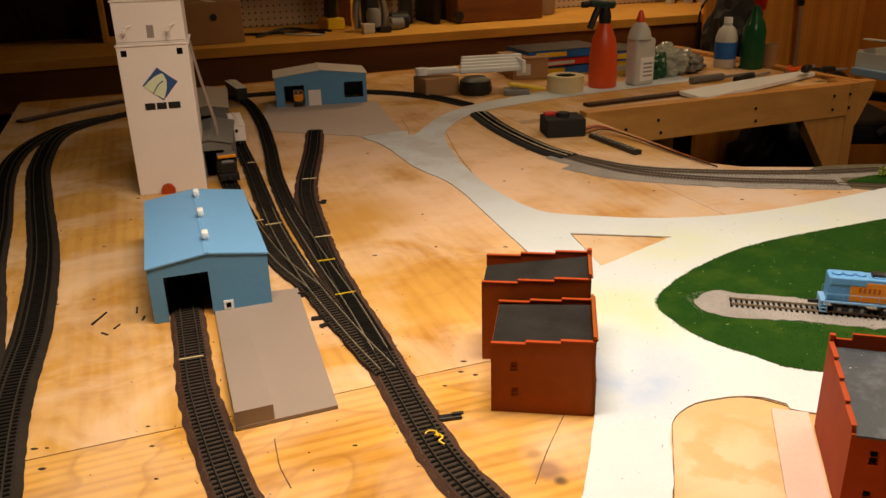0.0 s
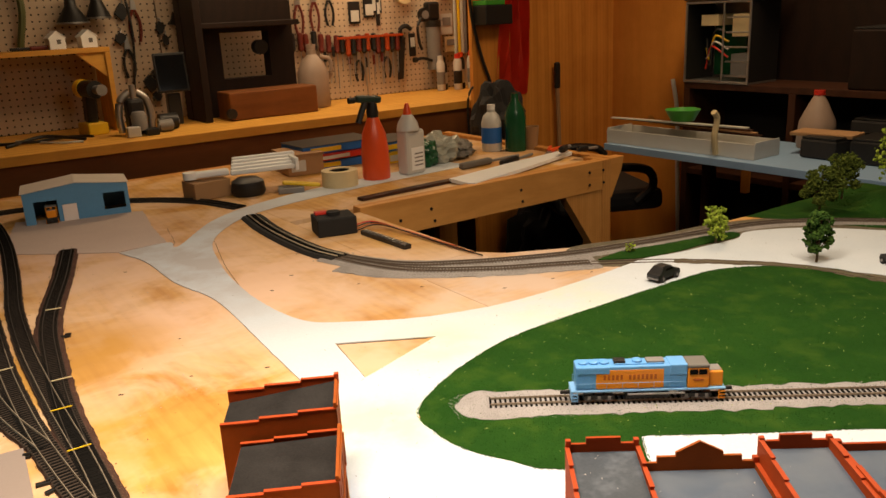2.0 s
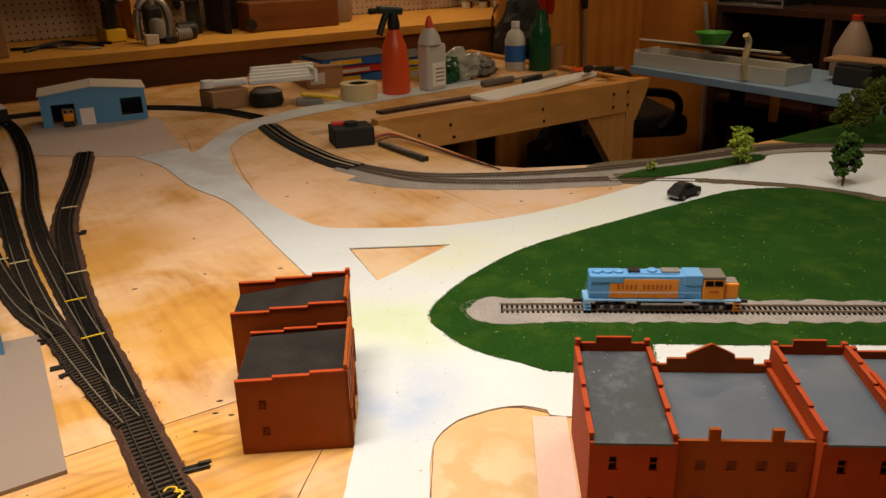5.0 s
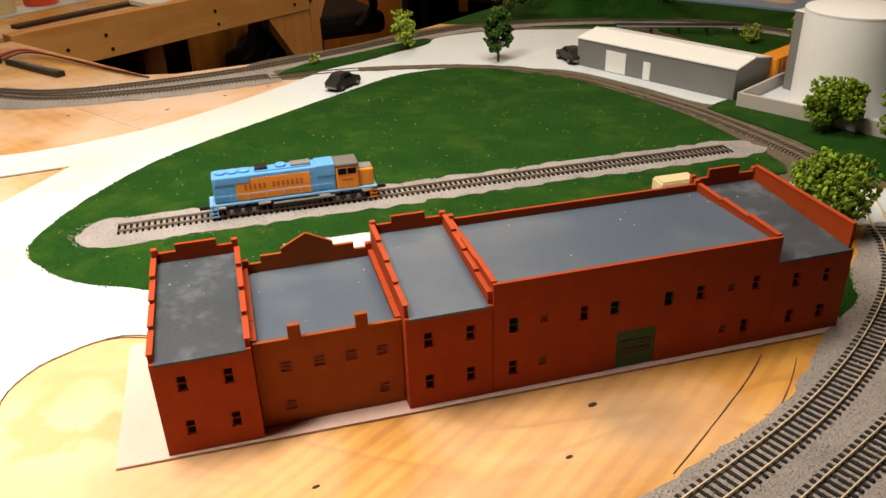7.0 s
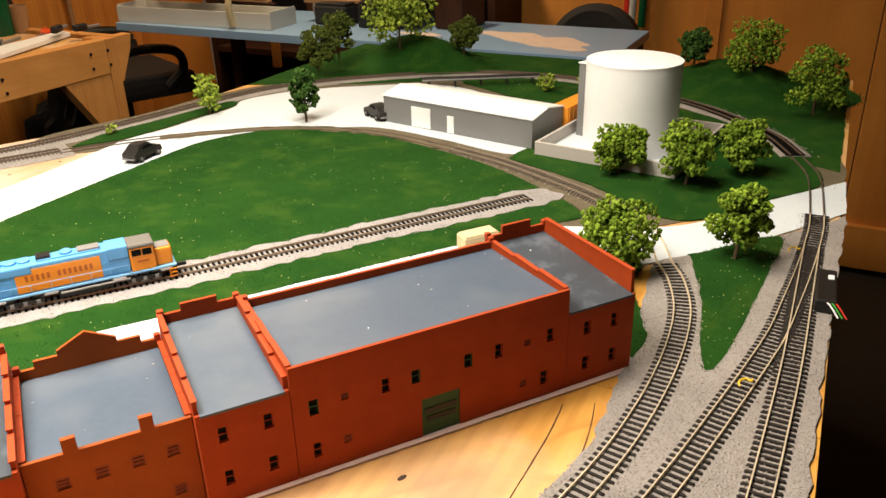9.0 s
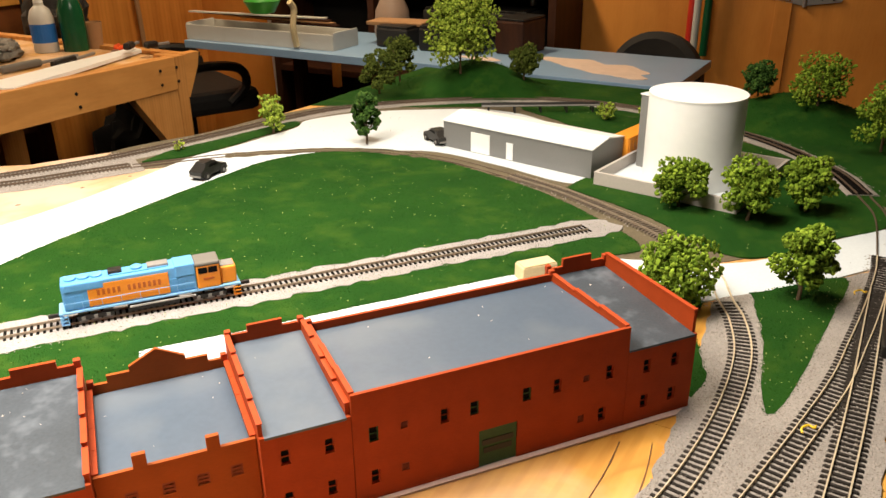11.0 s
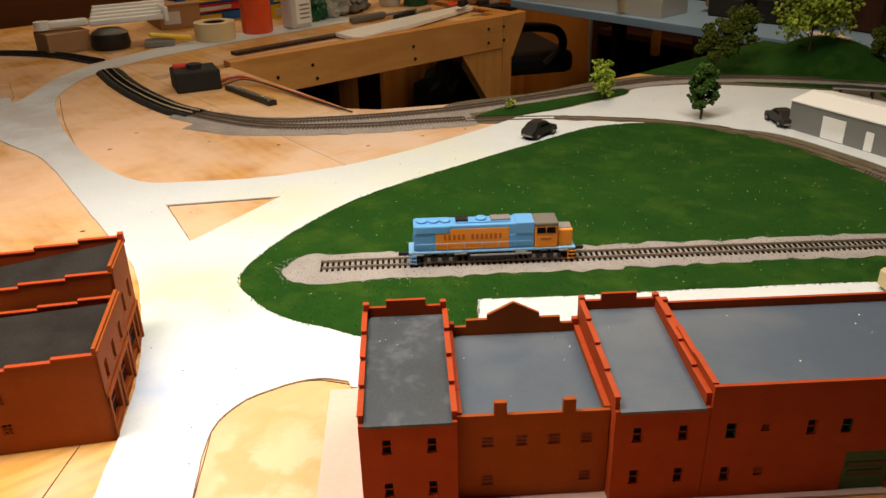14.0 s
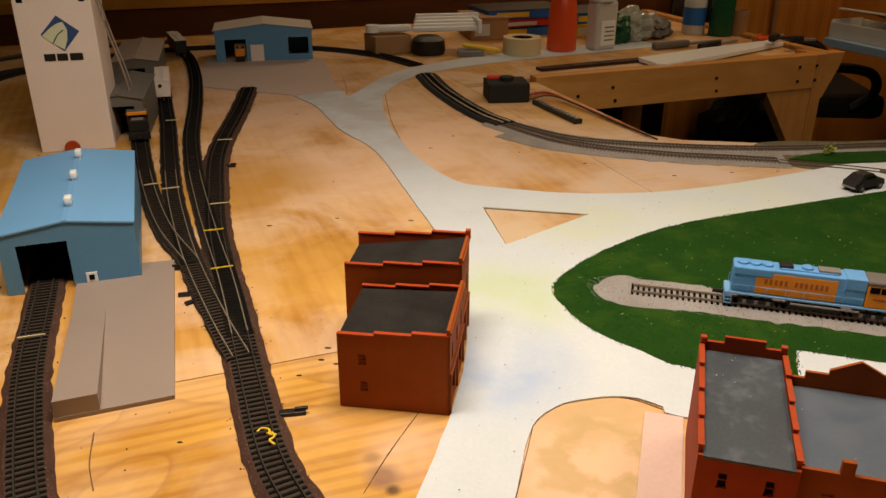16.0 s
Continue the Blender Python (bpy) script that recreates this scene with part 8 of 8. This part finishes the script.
side = thing("cupboard", "tall brown plywood cupboard against the panelled wall", "cupboard", (0, 0, 0), 22)
plain("panel_board", 2.94, 2.975, -1.15, -0.15, -0.74, 1.2, WALL_PLY, side)
plain("bottom_rail", 2.915, 2.9395, -1.15, -0.15, -0.74, -0.60, WALL_PLY, side)
plain("post", 2.976, 3.098, -1.15, -1.05, FLOOR_Z, 1.2, DARK_WOOD, side)
plain("post", 2.976, 3.098, -0.25, -0.15, FLOOR_Z, 1.2, DARK_WOOD, side)

chair = at_uv("office_chair", "black office chair with looped arms behind the table", "chair", 2.60, 2.48, FLOOR_Z, 65)
part("seat", box((0, 0, 0.46), (0.46, 0.46, 0.09), bevel=0.03), RUBBER, chair)
part("backrest", box((0.0, 0.25, 0.56), (0.40, 0.06, 0.18), bevel=0.025, rx=-8), RUBBER, chair)
for s in (-1, 1):
    part("armrest", tube(curve3([(s * 0.25, 0.12, 0.45), (s * 0.27, 0.16, 0.54), (s * 0.27, 0.05, 0.61), (s * 0.27, -0.12, 0.60), (s * 0.26, -0.16, 0.53), (s * 0.24, -0.1, 0.46)]), 0.018, 8), BLACK, chair, smooth=True)
part("column", cyl((0, 0, 0.25), 0.03, 0.36, 14), BLACK, chair, smooth=True)
for k in range(5):
    a = k * 2 * math.pi / 5
    lg = part("foot", tube([(0, 0, 0.09), (0.28 * math.cos(a), 0.28 * math.sin(a), 0.07)], 0.018, 8), BLACK, chair)
    part("castor", cyl((0.28 * math.cos(a), 0.28 * math.sin(a), 0.028), 0.028, 0.03, 14, "y"), BLACK, lg, smooth=True)
rod = tagged(part("steel_rod", tube([uv(1.98, 1.72, -0.33), uv(2.26, 1.52, -0.50)], 0.006, 8), STEEL, smooth=True), "thin steel rod leaning under the table", "rod")
sack = at_uv("red_bags", "red plastic bags hanging on the wall by the bench", "bag", 2.455, 2.825, 0.085)
bm = bmesh.new()
for i in range(15):
    for j in range(21):
        bm.verts.new(((-0.085 + 0.17 * i / 14) * (1.06 - 0.42 * j / 20) + 0.02 * j / 20, 0.02 * math.sin(i * 1.1 + j * 0.25) + 0.012 * math.sin(i * 2.3), 0.03 + 0.62 * j / 20))
bm.verts.ensure_lookup_table()
for i in range(14):
    for j in range(20):
        a = i * 21 + j
        bm.faces.new((bm.verts[a], bm.verts[a + 21], bm.verts[a + 22], bm.verts[a + 1]))
bmesh.ops.solidify(bm, geom=bm.faces[:], thickness=0.012)
part("bag", bm, RED_BAG, sack, smooth=True)
for pts, r in (([(2.222, 2.835, 0.75), (2.235, 2.835, 0.50), (2.28, 2.835, 0.31), (2.352, 2.83, 0.10), (2.36, 2.82, -0.10)], 0.007), ([(2.40, 2.86, 0.30), (2.43, 2.86, 0.20), (2.30, 2.86, 0.18), (2.21, 2.84, 0.12), (2.215, 2.84, -0.15)], 0.005), ([(2.26, 2.835, 0.7), (2.30, 2.83, 0.52), (2.38, 2.83, 0.50), (2.40, 2.83, 0.7)], 0.005)):
    tagged(part("cable", tube(curve3([uv(*p) for p in pts]), r, 8), BLACK, smooth=True), "black cable hanging beside the pegboard", "cable", group="cables")
shelfbox = at_uv("black_toolbox", "black box with green lid fixed on the partition", "box", 2.322, 2.795, 0.422)
part("case_body", box((0, 0, 0.04), (0.145, 0.09, 0.08), bevel=0.005), BLACK, shelfbox)
part("lid", box((-0.02, 0, 0.09), (0.10, 0.094, 0.02), bevel=0.003), GREEN, shelfbox)
hm = at_uv("hanging_brush", "dark brush with a pale head leaning on the partition", "brush", 2.70, 2.81, -0.16)
part("handle", box((0, 0, 0.34), (0.026, 0.024, 0.12), bevel=0.008), BLACK, hm)
part("stem", tube([(0.0, 0, 0.29), (0.008, 0, 0.12), (0.012, 0, 0.0)], 0.010, 8), CARD, hm, smooth=True)
for k, (u, v, s) in enumerate(((-0.62, 2.35, 0.16), (-0.75, 2.6, 0.2), (-0.6, 2.05, 0.12))):
    c_ = at_uv("dim_carton", "dim brown carton on the shelf beside the table", "box", u, v, -0.10, 10 * k, group="dim cartons")
    part("carton", box((0, 0, s / 2), (s, s * 0.9, s), bevel=0.003), CARD, c_)
    part("flap", box((0, 0, s + 0.003), (s * 0.98, s * 0.4, 0.004)), CARD, c_)
sb = thing("side_bench", "dark side bench beyond the table's edge", "bench", (0, 0, 0), 22)
plain("top", -1.3, -0.45, 1.2, 2.86, -0.14, -0.1005, DARK_WOOD, sb)
for u in (-1.25, -0.5):
    for v in (1.25, 2.8):
        plain("leg", u - 0.03, u + 0.03, v - 0.03, v + 0.03, FLOOR_Z, -0.1405, DARK_WOOD, sb)

# ---- ties of the tracks, one by one where the camera passes near ----
for ob, spots, near, mesh in TIES_LATER:
    single = spots[:300] if near else []
    for x, y, z, a in single:
        o = new("tie", mesh)
        o.parent = ob
        o.matrix_local = Matrix.Translation((x, y, z)) @ Matrix.Rotation(a, 4, "Z")
    rest = spots[len(single):]
    if rest:
        vs, fs = [], []
        for x, y, z, a in rest:
            k = len(vs)
            c, s = math.cos(a), math.sin(a)
            for dz in (-0.0008, 0.0008):
                for dx, dy in ((-0.0013, -0.015), (0.0013, -0.015), (0.0013, 0.015), (-0.0013, 0.015)):
                    vs.append((x + dx * c - dy * s, y + dx * s + dy * c, z + dz))
            fs += [tuple(k + i for i in f) for f in ((4, 5, 6, 7), (0, 1, 5, 4), (1, 2, 6, 5), (2, 3, 7, 6), (3, 0, 4, 7))]
        tagged(raw("ties", vs, fs, TIE, ob), kind="stuff")
    for o in ob.children:
        if ob is siding and o.name.startswith("tie"):
            o.location.z += 0.0008
